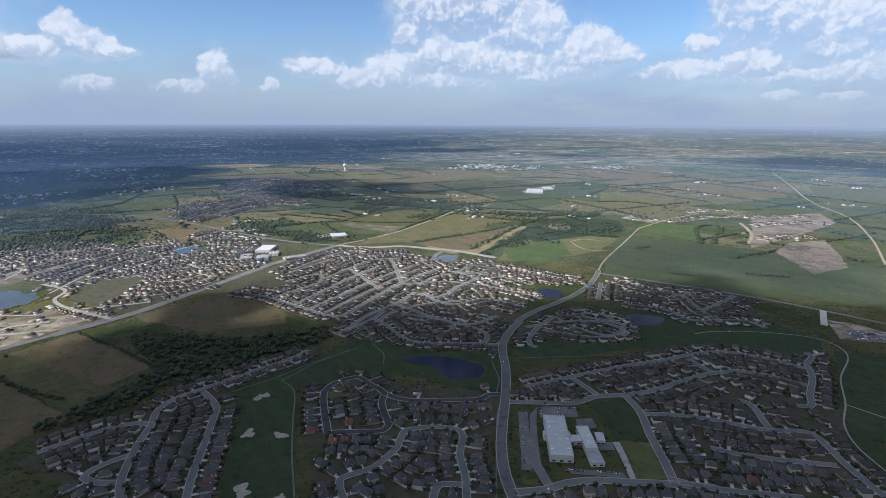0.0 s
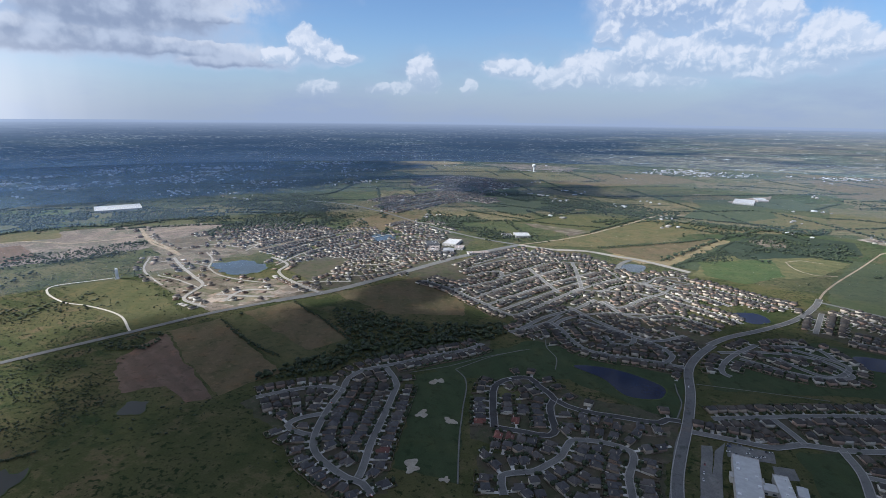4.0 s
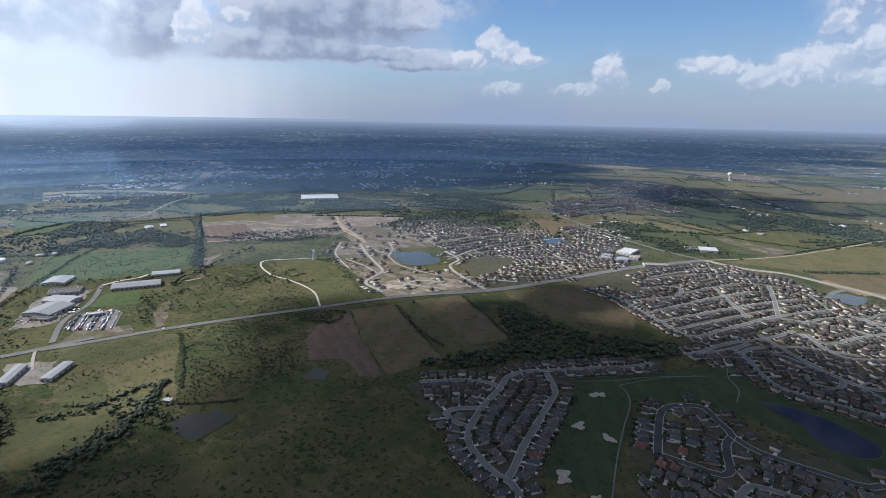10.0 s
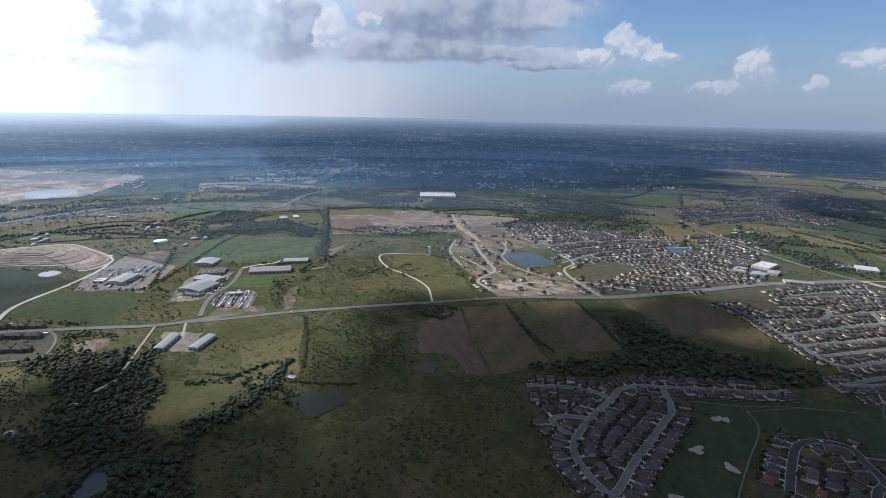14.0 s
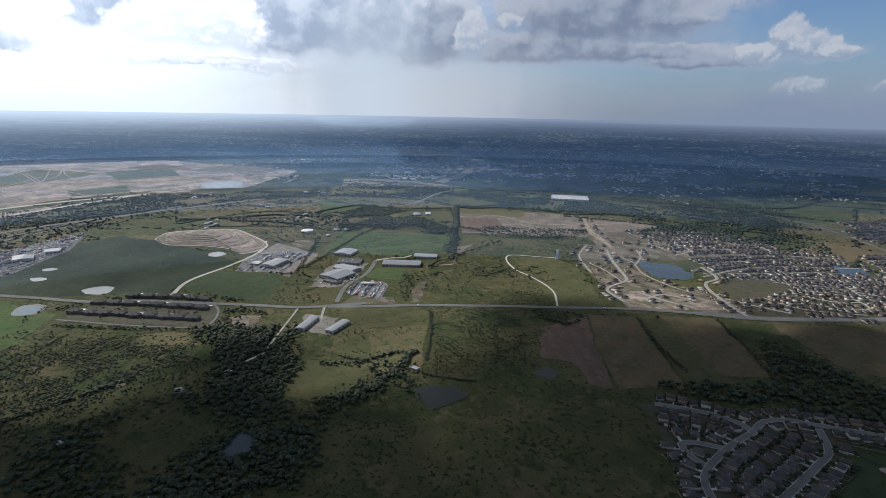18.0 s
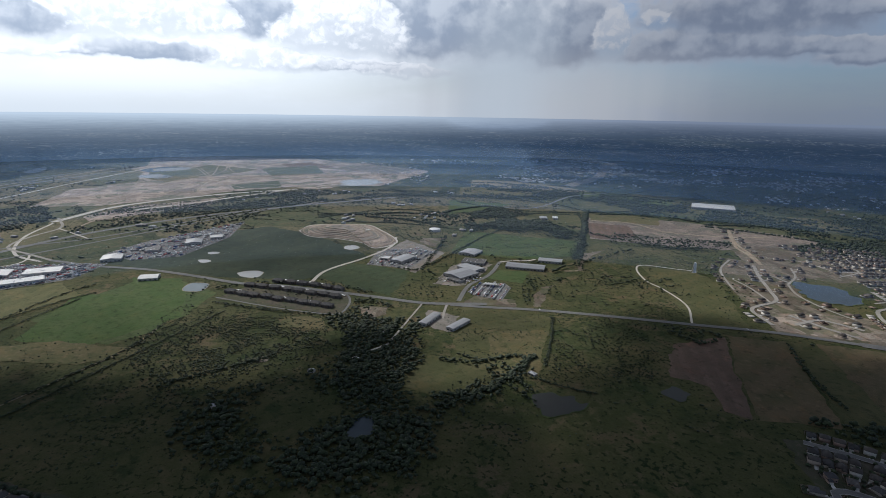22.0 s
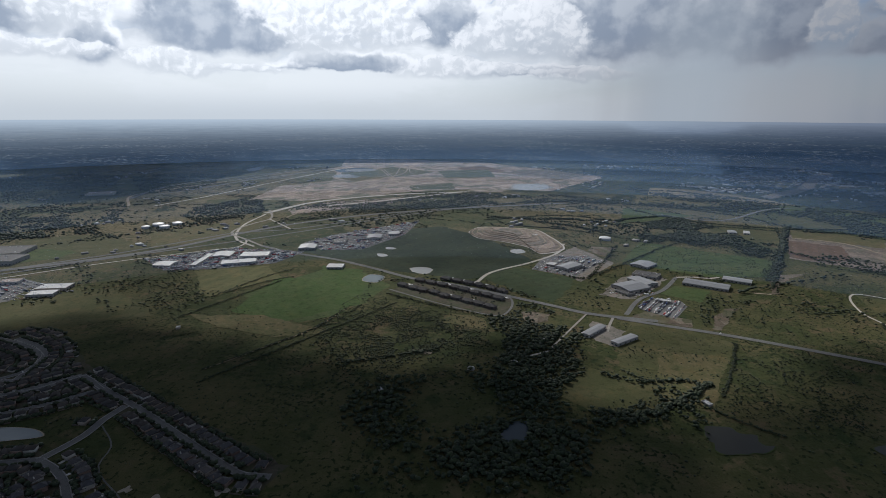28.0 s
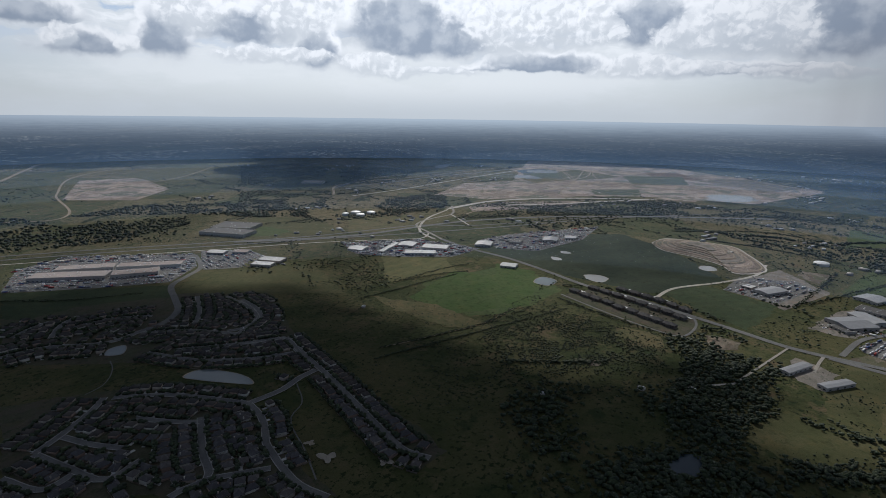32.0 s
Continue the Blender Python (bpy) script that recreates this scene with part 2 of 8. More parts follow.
# thin cloud in streaks between the heaps, and a soft veil round them
thin = w.noise(w.vec("MULTIPLY", bent, (0.16, 0.75, 0.0)), 1.0, 7.0, 0.6)
gap = w.math("MULTIPLY", w.math("MULTIPLY", w.ramp(el, 3.5, 8.0), w.ramp(el, 17.0, 11.0)), glow_c)
out = w.mix(w.math("MULTIPLY", gap, w.ramp(thin, 0.50, 0.38, 0.0, 0.85)), out, (0.45, 0.58, 0.76))
out = w.mix(w.math("MULTIPLY", gap, w.ramp(thin, 0.5, 0.64, 0.0, 0.9)), out, (1.1, 1.1, 1.1))
veiled = w.math("MULTIPLY", w.ramp(w.math("ADD", w.math("MINIMUM", near_b, near_h), w.math("MULTIPLY", drift, 1.5)), 2.3, 1.0, 0.0, 0.5), w.math("MULTIPLY", w.ramp(el, 1.5, 5.0), w.ramp(el, 16.0, 11.0)))
out = w.mix(veiled, out, w.mix(glow_c, (0.255, 0.275, 0.32), (0.86, 0.88, 0.90)))
out = w.mix(w.math("MULTIPLY", body_h, 0.94), out, dark_cloud)
out = w.mix(w.math("MULTIPLY", body_b, 0.92), out, lit_cloud)
# rain falling from the dark bank
streak = w.noise(w.vec("MULTIPLY", flat, (0.30, 0.03, 0.0)), 1.0, 2.0, 0.5)
lean = w.math("MULTIPLY_ADD", el, 0.18, az)
curtain = w.math("MULTIPLY", w.ramp(w.math("ABSOLUTE", w.math("SUBTRACT", lean, 68.0)), 24.0, 4.0), w.math("MULTIPLY", w.ramp(el, 7.5, 2.5), 0.7))
out = w.mix(w.math("MULTIPLY", curtain, w.ramp(streak, 0.2, 0.7, 0.6, 1.0)), out, (0.37, 0.372, 0.385))
shaft = w.math("MULTIPLY", w.ramp(w.math("ABSOLUTE", w.math("SUBTRACT", lean, 72.2)), 7.0, 0.8), w.ramp(el, 14.0, 4.0, 0.15, 0.75))
out = w.mix(w.math("MULTIPLY", shaft, w.ramp(streak, 0.25, 0.7, 0.7, 1.0)), out, (0.40, 0.44, 0.475))
shine = w.node("ShaderNodeBackground")
w.link(out, shine.inputs[0])
shine.inputs[1].default_value = 1.0
w.link(shine.outputs[0], w.node("ShaderNodeOutputWorld").inputs[0])


# ---- materials ----
def material(name, rough=0.9):
    m = bpy.data.materials.new(name)
    m.use_nodes = True
    n = Net(m.node_tree)
    bsdf = n.node("ShaderNodeBsdfPrincipled")
    bsdf.inputs["Roughness"].default_value = rough
    n.link(bsdf.outputs[0], n.node("ShaderNodeOutputMaterial").inputs[0])
    return m, n, bsdf


def place(n):
    return n.node("ShaderNodeNewGeometry").outputs["Position"]


def earth(name, a, b, c, big=0.012, fine=0.15, stripe=None, bare=None, patch=0.75, lots=0.0):
    """Ground cover: two tones in patches, a third in fine tufts, perhaps mown or tilled in rows."""
    m, n, bsdf = material(name, 0.95)
    p = place(n)
    col = n.mix(n.ramp(n.noise(p, big, 5.0, 0.6), 0.38, 0.62), a, b)
    col = n.mix(n.ramp(n.noise(p, fine, 4.0, 0.65), 0.5, 0.72), col, c)
    if bare:
        col = n.mix(n.ramp(n.noise(p, big * 2.3, 6.0, 0.65), 0.56, 0.66), col, bare)
    if lots:
        plan = n.node("ShaderNodeTexVoronoi", distance="CHEBYCHEV")
        n.link(n.vec("MULTIPLY", p, (1.0, 1.6, 0.0)), plan.inputs["Vector"])
        plan.inputs["Scale"].default_value = 1 / lots
        tone = n.node("ShaderNodeSeparateColor")
        n.link(plan.outputs["Color"], tone.inputs[0])
        col = n.mix(n.ramp(tone.outputs[0], 0.45, 0.55, 0.0, 0.7), col, n.mix(1.0, col, (0.52, 0.50, 0.48), "MULTIPLY"))
        col = n.mix(n.ramp(tone.outputs[1], 0.75, 0.8, 0.0, 0.6), col, (0.075, 0.085, 0.042))
    # worn and rank patches, then tufts
    col = n.mix(n.ramp(n.noise(n.vec("ADD", p, (411.0, 97.0, 0.0)), 0.028, 6.0, 0.7), 0.5, 0.66, 0.0, patch), col, n.mix(1.0, col, (1.25, 1.06, 0.96), "MULTIPLY"))
    col = n.mix(n.ramp(n.noise(n.vec("ADD", p, (77.0, 510.0, 0.0)), 0.06, 6.0, 0.7), 0.52, 0.64, 0.0, patch), col, n.mix(1.0, col, (0.5, 0.56, 0.5), "MULTIPLY"))
    if stripe:
        ang, size, amount = stripe
        q = n.vec("DOT_PRODUCT", p, (math.cos(radians(ang)) / size, math.sin(radians(ang)) / size, 0.0))
        q = n.math("ADD", q, n.math("MULTIPLY", n.noise(p, 0.02), 2.0))
        col = n.mix(n.math("MULTIPLY", n.ramp(n.math("SINE", q), -0.6, 0.6), amount), col, c)
    col = n.mix(n.ramp(n.noise(p, 0.9, 2.0), 0.3, 0.75, 0.0, 0.5), col, n.mix(1.0, col, (0.55, 0.55, 0.53), "MULTIPLY"))
    n.link(col, bsdf.inputs["Base Color"])
    bump = n.node("ShaderNodeBump")
    n.link(n.noise(p, 0.35, 4.0), bump.inputs["Height"])
    bump.inputs["Distance"].default_value, bump.inputs["Strength"].default_value = 1.2, 0.5
    n.link(bump.outputs[0], bsdf.inputs["Normal"])
    bsdf.inputs["Specular IOR Level"].default_value = 0.15
    return m


COVER = {
    "grass": earth("grass", (0.055, 0.085, 0.028), (0.075, 0.095, 0.035), (0.035, 0.055, 0.02)),
    "bright_grass": earth("bright_grass", (0.048, 0.086, 0.022), (0.062, 0.092, 0.028), (0.034, 0.06, 0.016), 0.02, 0.09),
    "lawn": earth("lawn", (0.038, 0.058, 0.026), (0.05, 0.066, 0.031), (0.031, 0.048, 0.022), 0.02, 0.08, (35, 5.0, 0.35)),
    "lawn_dry": earth("lawn_dry", (0.10, 0.105, 0.045), (0.13, 0.12, 0.055), (0.07, 0.08, 0.03), 0.02, 0.08, (70, 6.0, 0.3)),
    "olive": earth("olive", (0.074, 0.078, 0.032), (0.095, 0.09, 0.042), (0.05, 0.058, 0.022), 0.014, 0.1, (20, 9.0, 0.3)),
    "grass_dry": earth("grass_dry", (0.115, 0.10, 0.048), (0.085, 0.088, 0.037), (0.15, 0.122, 0.068), 0.016, 0.1),
    "green_dark": earth("green_dark", (0.055, 0.07, 0.036), (0.066, 0.078, 0.04), (0.044, 0.058, 0.03), 0.01, 0.06, (50, 12.0, 0.3)),
    # green_dark deepened; at the mound this imitates part of the cloud shade
    "green_deep": earth("green_deep", (0.030, 0.045, 0.028), (0.040, 0.054, 0.032), (0.024, 0.036, 0.022), 0.008, 0.06, (50, 12.0, 0.3)),
    "soil_brown": earth("soil_brown", (0.12, 0.082, 0.062), (0.15, 0.105, 0.08), (0.10, 0.075, 0.055), 0.02, 0.1, (65, 4.0, 0.5)),
    "soil_tan": earth("soil_tan", (0.175, 0.143, 0.112), (0.13, 0.115, 0.086), (0.24, 0.208, 0.172), 0.03, 0.12, None, (0.08, 0.085, 0.048), lots=42.0),
    "soil_pale": earth("soil_pale", (0.34, 0.29, 0.24), (0.25, 0.205, 0.165), (0.43, 0.385, 0.335), 0.03, 0.12, None, (0.14, 0.11, 0.085), lots=36.0),
    "brown_grass": earth("brown_grass", (0.115, 0.088, 0.05), (0.085, 0.078, 0.038), (0.15, 0.115, 0.068), 0.014, 0.09, (25, 8.0, 0.25)),
    "lane": earth("lane", (0.27, 0.25, 0.22), (0.31, 0.29, 0.26), (0.23, 0.21, 0.185), 0.02, 0.3, patch=0.2),
    "soil_straw": earth("soil_straw", (0.20, 0.16, 0.085), (0.17, 0.14, 0.075), (0.23, 0.19, 0.11), 0.012, 0.08, (30, 10.0, 0.4)),
    "soil_grey": earth("soil_grey", (0.17, 0.155, 0.135), (0.22, 0.20, 0.18), (0.13, 0.12, 0.10), 0.03, 0.1),
    "asphalt_lot": earth("asphalt_lot", (0.15, 0.15, 0.15), (0.19, 0.19, 0.185), (0.12, 0.12, 0.12), 0.03, 0.2, (10, 3.0, 0.35), patch=0.25),
    "concrete_lot": earth("concrete_lot", (0.34, 0.33, 0.31), (0.38, 0.37, 0.35), (0.30, 0.29, 0.28), 0.03, 0.2),
    "street": earth("street", (0.135, 0.135, 0.135), (0.165, 0.165, 0.16), (0.12, 0.12, 0.12), 0.02, 0.3, patch=0.25),
    "asphalt": earth("asphalt", (0.055, 0.055, 0.058), (0.07, 0.07, 0.072), (0.05, 0.05, 0.05), 0.03, 0.3, patch=0.25),
    "pale": earth("pale", (0.42, 0.39, 0.34), (0.48, 0.45, 0.40), (0.36, 0.33, 0.29), 0.02, 0.3, patch=0.25),
    "dirt": earth("dirt", (0.26, 0.21, 0.155), (0.32, 0.27, 0.20), (0.20, 0.16, 0.11), 0.02, 0.3),
    "kerb": earth("kerb", (0.29, 0.28, 0.27), (0.33, 0.32, 0.31), (0.25, 0.245, 0.235), 0.05, 0.4, patch=0.25),
    "yard": earth("yard", (0.075, 0.066, 0.05), (0.058, 0.064, 0.036), (0.10, 0.085, 0.066), 0.03, 0.12, None, (0.04, 0.052, 0.024)),
    "sand": earth("sand", (0.30, 0.27, 0.22), (0.35, 0.32, 0.27), (0.25, 0.22, 0.18), 0.08, 0.4, patch=0.25),
}


def quarry_floor(name, tones, lines, grain=1.0):
    """Scraped ground in benches: tones follow the levels, with thin dark faces between them."""
    m, n, bsdf = material(name, 0.95)
    p = place(n)
    level = n.noise(n.vec("MULTIPLY", p, (1.0, 1.0, 0.0)), 0.0045 * grain, 5.0, 0.6)
    step = n.math("FRACT", n.math("MULTIPLY", level, lines))
    col = n.mix(n.ramp(n.noise(p, 0.004 * grain, 6.0, 0.68), 0.44, 0.55), tones[0], tones[1])
    col = n.mix(n.ramp(n.noise(n.vec("ADD", p, (900.0, 300.0, 0.0)), 0.0032 * grain, 7.0, 0.7), 0.52, 0.57), col, tones[2])
    col = n.mix(n.ramp(n.noise(p, 0.05, 4.0, 0.65), 0.55, 0.7), col, tones[3])
    col = n.mix(n.ramp(step, 0.2, 0.03, 0.0, 0.85), col, n.mix(1.0, col, (0.38, 0.38, 0.38), "MULTIPLY"))
    col = n.mix(n.ramp(step, 0.86, 0.96, 0.0, 0.5), col, tones[4])
    n.link(col, bsdf.inputs["Base Color"])
    bump = n.node("ShaderNodeBump")
    n.link(n.noise(p, 0.03, 6.0, 0.65), bump.inputs["Height"])
    bump.inputs["Distance"].default_value, bump.inputs["Strength"].default_value = 10.0, 0.6
    n.link(bump.outputs[0], bsdf.inputs["Normal"])
    return m


COVER["quarry"] = quarry_floor("quarry", ((0.29, 0.228, 0.185), (0.16, 0.122, 0.097), (0.075, 0.08, 0.05), (0.12, 0.096, 0.078), (0.42, 0.37, 0.325)), 11.0, 2.1)
COVER["quarry_dark"] = quarry_floor("graded_earth", ((0.115, 0.09, 0.072), (0.17, 0.135, 0.105), (0.075, 0.066, 0.05), (0.20, 0.165, 0.13), (0.28, 0.235, 0.19)), 10.0, 2.4)
COVER["quarry_mid"] = quarry_floor("scraped_earth", ((0.18, 0.138, 0.108), (0.11, 0.085, 0.066), (0.085, 0.08, 0.052), (0.16, 0.125, 0.098), (0.33, 0.275, 0.225)), 12.0, 2.4)
COVER["worn"] = earth("worn_asphalt", (0.115, 0.115, 0.118), (0.14, 0.14, 0.14), (0.10, 0.10, 0.10), 0.02, 0.3)


def country(n, p, at=None):
    """Colour of the plain: pasture, farm parcels with hedges, and the wooded country to the west."""
    at = at or p
    turn = n.node("ShaderNodeVectorRotate", rotation_type="Z_AXIS")
    n.link(p, turn.inputs["Vector"])
    turn.inputs["Angle"].default_value = radians(-28)
    q = n.vec("MULTIPLY", turn.outputs[0], (1.0, 1.0, 0.0))
    cells = n.node("ShaderNodeTexVoronoi", distance="CHEBYCHEV")
    n.link(q, cells.inputs["Vector"])
    cells.inputs["Scale"].default_value = 1 / 430
    pick = n.node("ShaderNodeSeparateColor")
    n.link(cells.outputs["Color"], pick.inputs[0])
    strips = n.node("ShaderNodeTexVoronoi", distance="CHEBYCHEV")
    n.link(n.vec("MULTIPLY", q, (1.0, 2.2, 0.0)), strips.inputs["Vector"])
    strips.inputs["Scale"].default_value = 1 / 900
    pick2 = n.node("ShaderNodeSeparateColor")
    n.link(strips.outputs["Color"], pick2.inputs[0])
    green = n.mix(n.ramp(n.noise(p, 0.006, 5.0, 0.6), 0.35, 0.65), (0.043, 0.055, 0.020), (0.082, 0.078, 0.034))
    parcel = n.mix(n.ramp(pick.outputs[0], 0.25, 0.85), (0.068, 0.082, 0.038), (0.165, 0.142, 0.082))
    parcel = n.mix(n.ramp(pick2.outputs[1], 0.6, 0.75, 0.0, 0.65), parcel, (0.175, 0.14, 0.085))
    parcel = n.mix(n.ramp(pick.outputs[2], 0.72, 0.76, 0.0, 0.7), parcel, (0.035, 0.062, 0.026))
    far = n.ramp(n.vec("LENGTH", p), 1500.0, 2100.0)
    col = n.mix(n.math("MULTIPLY", far, 0.85), green, parcel)
    col = n.mix(n.ramp(n.noise(p, 0.045, 5.0, 0.65), 0.46, 0.62, 0.0, 0.85), col, n.mix(n.ramp(n.noise(p, 0.01), 0.4, 0.6), (0.105, 0.09, 0.044), (0.028, 0.045, 0.017)))
    # woods in blocks and strips
    west = n.vec("DOT_PRODUCT", p, (-0.86, 0.50, 0.0))
    edge = n.math("MULTIPLY_ADD", n.noise(p, 0.0016, 5.0, 0.6), 2600.0, west)
    forest = n.math("MULTIPLY", n.ramp(edge, 3650.0, 4250.0), n.ramp(n.noise(p, 0.006, 5.0, 0.65), 0.64, 0.54))
    groves = n.math("MULTIPLY", n.ramp(n.noise(n.vec("MULTIPLY", q, (1.0, 2.6, 1.0)), 0.0045, 6.0, 0.68), 0.58, 0.62), far)
    leaf = n.mix(n.ramp(n.noise(p, 0.05, 4.0, 0.65), 0.4, 0.62), (0.016, 0.027, 0.013), (0.034, 0.048, 0.020))
    col = n.mix(n.math("MAXIMUM", forest, groves), col, leaf)
    # clearings, roofs and yards
    yards = n.noise(n.vec("MULTIPLY", q, (1.0, 1.7, 1.0)), 0.011, 4.0, 0.75)
    col = n.mix(n.math("MULTIPLY", n.ramp(yards, 0.61, 0.67, 0.0, 0.8), n.ramp(n.vec("LENGTH", p), 2500.0, 4000.0)), col, (0.30, 0.28, 0.26))
    # worn brown patches and scattered brush
    col = n.mix(n.ramp(n.noise(p, 0.021, 6.0, 0.7), 0.51, 0.63, 0.0, n.ramp(n.noise(p, 0.0024, 2.0), 0.42, 0.6, 0.1, 0.85)), col, (0.118, 0.09, 0.052))
    thicket = n.math("MULTIPLY_ADD", n.noise(p, 0.009, 3.0, 0.5), 0.25, n.noise(p, 0.13, 4.0, 0.65))
    col = n.mix(n.ramp(thicket, 0.685, 0.735), col, (0.020, 0.031, 0.012))
    return n.mix(n.ramp(n.noise(p, 0.5, 3.0), 0.35, 0.75, 0.0, 0.5), col, n.mix(1.0, col, (0.5, 0.5, 0.48), "MULTIPLY"))


def open_country():
    m, n, bsdf = material("open_country", 0.95)
    p = place(n)
    n.link(country(n, p), bsdf.inputs["Base Color"])
    bump = n.node("ShaderNodeBump")
    n.link(n.noise(p, 0.12, 5.0), bump.inputs["Height"])
    bump.inputs["Distance"].default_value, bump.inputs["Strength"].default_value = 3.0, 0.6
    n.link(bump.outputs[0], bsdf.inputs["Normal"])
    bsdf.inputs["Specular IOR Level"].default_value = 0.1
    return m


def water(name, tint, rough):
    m, n, bsdf = material(name, rough)
    p = place(n)
    n.link(n.mix(n.noise(p, 0.03, 4.0), tint, tuple(0.7 * v for v in tint)), bsdf.inputs["Base Color"])
    bump = n.node("ShaderNodeBump")
    n.link(n.noise(p, 0.6, 3.0), bump.inputs["Height"])
    bump.inputs["Distance"].default_value, bump.inputs["Strength"].default_value = 0.02, 0.1
    bsdf.inputs["IOR"].default_value = 1.33
    n.link(bump.outputs[0], bsdf.inputs["Normal"])
    return m


WATER = {"blue": water("blue_water", (0.004, 0.010, 0.036), 0.04), "pale": water("pale_water", (0.16, 0.19, 0.2), 0.1),
         "white": water("chalky_water", (0.42, 0.42, 0.40), 0.15), "murky": water("murky_water", (0.045, 0.046, 0.042), 0.3), "slate": water("slate_water", (0.05, 0.068, 0.08), 0.12)}
WATER["blue"].node_tree.nodes["Principled BSDF"].inputs["Specular IOR Level"].default_value = 0.16
WATER["murky"].node_tree.nodes["Principled BSDF"].inputs["Specular IOR Level"].default_value = 0.18


def varied(name, tones, rough=0.85, island=False, metal=0.0, scale=0.8):
    """Paint or roofing that differs from piece to piece."""
    m, n, bsdf = material(name, rough)
    pick = n.node("ShaderNodeNewGeometry").outputs["Random Per Island"] if island else n.node("ShaderNodeObjectInfo").outputs["Random"]
    ramp = n.node("ShaderNodeValToRGB")
    ramp.color_ramp.interpolation = "CONSTANT"
    while len(ramp.color_ramp.elements) < len(tones):
        ramp.color_ramp.elements.new(0.5)
    for i, (e, t) in enumerate(zip(ramp.color_ramp.elements, tones)):
        e.position, e.color = i / len(tones), (*t, 1)
    n.link(pick, ramp.inputs[0])
    p = place(n)
    col = n.mix(n.ramp(n.noise(p, scale, 4.0, 0.6), 0.3, 0.7, 0.0, 0.45), ramp.outputs[0], n.mix(1.0, ramp.outputs[0], (0.6, 0.6, 0.6), "MULTIPLY"))
    n.link(col, bsdf.inputs["Base Color"])
    bsdf.inputs["Metallic"].default_value = metal
    return m


ROOFS = ((0.098, 0.086, 0.079), (0.125, 0.108, 0.097), (0.073, 0.068, 0.066), (0.15, 0.126, 0.108), (0.105, 0.088, 0.078), (0.092, 0.088, 0.088))
WALLS = ((0.40, 0.34, 0.28), (0.47, 0.43, 0.37), (0.31, 0.22, 0.175), (0.52, 0.49, 0.44), (0.38, 0.31, 0.25), (0.27, 0.19, 0.15))
LEAVES = ((0.018, 0.031, 0.011), (0.027, 0.043, 0.014), (0.014, 0.024, 0.010), (0.037, 0.051, 0.018), (0.021, 0.034, 0.013))
M_ROOF, M_ROOF_S = varied("shingles", ((0.062, 0.06, 0.064), (0.074, 0.07, 0.072), (0.05, 0.049, 0.053), (0.09, 0.08, 0.076), (0.066, 0.061, 0.061), (0.058, 0.057, 0.062))), varied("shingles_far", tuple(tuple(0.5 * v for v in c) for c in ROOFS), island=True)
M_WALL_DARK = varied("dark_brick", ((0.10, 0.085, 0.075), (0.13, 0.105, 0.09), (0.16, 0.14, 0.125)))
M_ROOF_DARK = varied("dark_shingles", ((0.035, 0.034, 0.036), (0.045, 0.042, 0.042), (0.03, 0.03, 0.033)))
M_TILE = varied("clay_tiles", ((0.15, 0.055, 0.042), (0.18, 0.07, 0.052), (0.12, 0.05, 0.04)))
M_WALL, M_WALL_S = varied("brick_and_siding", WALLS), varied("siding_far", tuple(tuple(1.15 * v for v in c) for c in WALLS), island=True)
M_DOOR = varied("garage_paint", ((0.6, 0.58, 0.54), (0.7, 0.68, 0.65), (0.45, 0.4, 0.34)), 0.6)
M_FRONT = varied("door_wood", ((0.12, 0.06, 0.035), (0.08, 0.04, 0.03)), 0.5)
M_GLASS = varied("window_glass", ((0.03, 0.04, 0.05), (0.05, 0.06, 0.07)), 0.08)
M_DRIVE = varied("driveway_concrete", ((0.50, 0.485, 0.46), (0.56, 0.545, 0.52), (0.43, 0.42, 0.40)), 0.9)
M_LEAF = varied("foliage", LEAVES, 0.8, island=True, scale=1.5)
M_LEAF_ONE = varied("foliage_single", LEAVES, 0.8, scale=1.5)
M_BARK = varied("bark", ((0.09, 0.07, 0.05), (0.07, 0.055, 0.045)))
M_HALL = {"white": varied("white_membrane", ((0.48, 0.48, 0.48), (0.42, 0.425, 0.43)), 0.7, scale=0.15),
          "metal": varied("metal_roof", ((0.21, 0.215, 0.225), (0.28, 0.285, 0.295)), 0.5, scale=0.15),
          "grey": varied("grey_membrane", ((0.042, 0.042, 0.044), (0.062, 0.06, 0.06)), 0.8, scale=0.15),
          "tan": varied("tan_membrane", ((0.25, 0.205, 0.185), (0.29, 0.245, 0.225)), 0.8, scale=0.15)}
M_HALL_WALL = varied("panel_wall", ((0.42, 0.40, 0.37), (0.5, 0.48, 0.45), (0.36, 0.33, 0.3)), 0.7, scale=0.3)
CAR = ((0.6, 0.6, 0.6), (0.72, 0.72, 0.72), (0.75, 0.75, 0.74), (0.05, 0.05, 0.055), (0.25, 0.25, 0.27), (0.35, 0.03, 0.025), (0.04, 0.07, 0.2), (0.7, 0.7, 0.7), (0.16, 0.16, 0.17))
M_CAR, M_CAR_S = varied("car_paint", CAR, 0.3), varied("car_paint_far", CAR, 0.3, island=True)
M_FENCE = varied("fence_wood", ((0.16, 0.12, 0.085), (0.2, 0.16, 0.12), (0.13, 0.105, 0.085)), island=True)
M_TOWN = varied("town_roofs", ((0.42, 0.42, 0.42), (0.26, 0.25, 0.245), (0.15, 0.145, 0.14), (0.36, 0.33, 0.30), (0.52, 0.52, 0.52)), island=True)
M_SLAB = varied("raw_slab", ((0.40, 0.37, 0.33), (0.20, 0.14, 0.10), (0.30, 0.23, 0.17), (0.16, 0.11, 0.085)), island=True)
M_TYRE = varied("rubber", ((0.02, 0.02, 0.02), (0.025, 0.025, 0.025)))
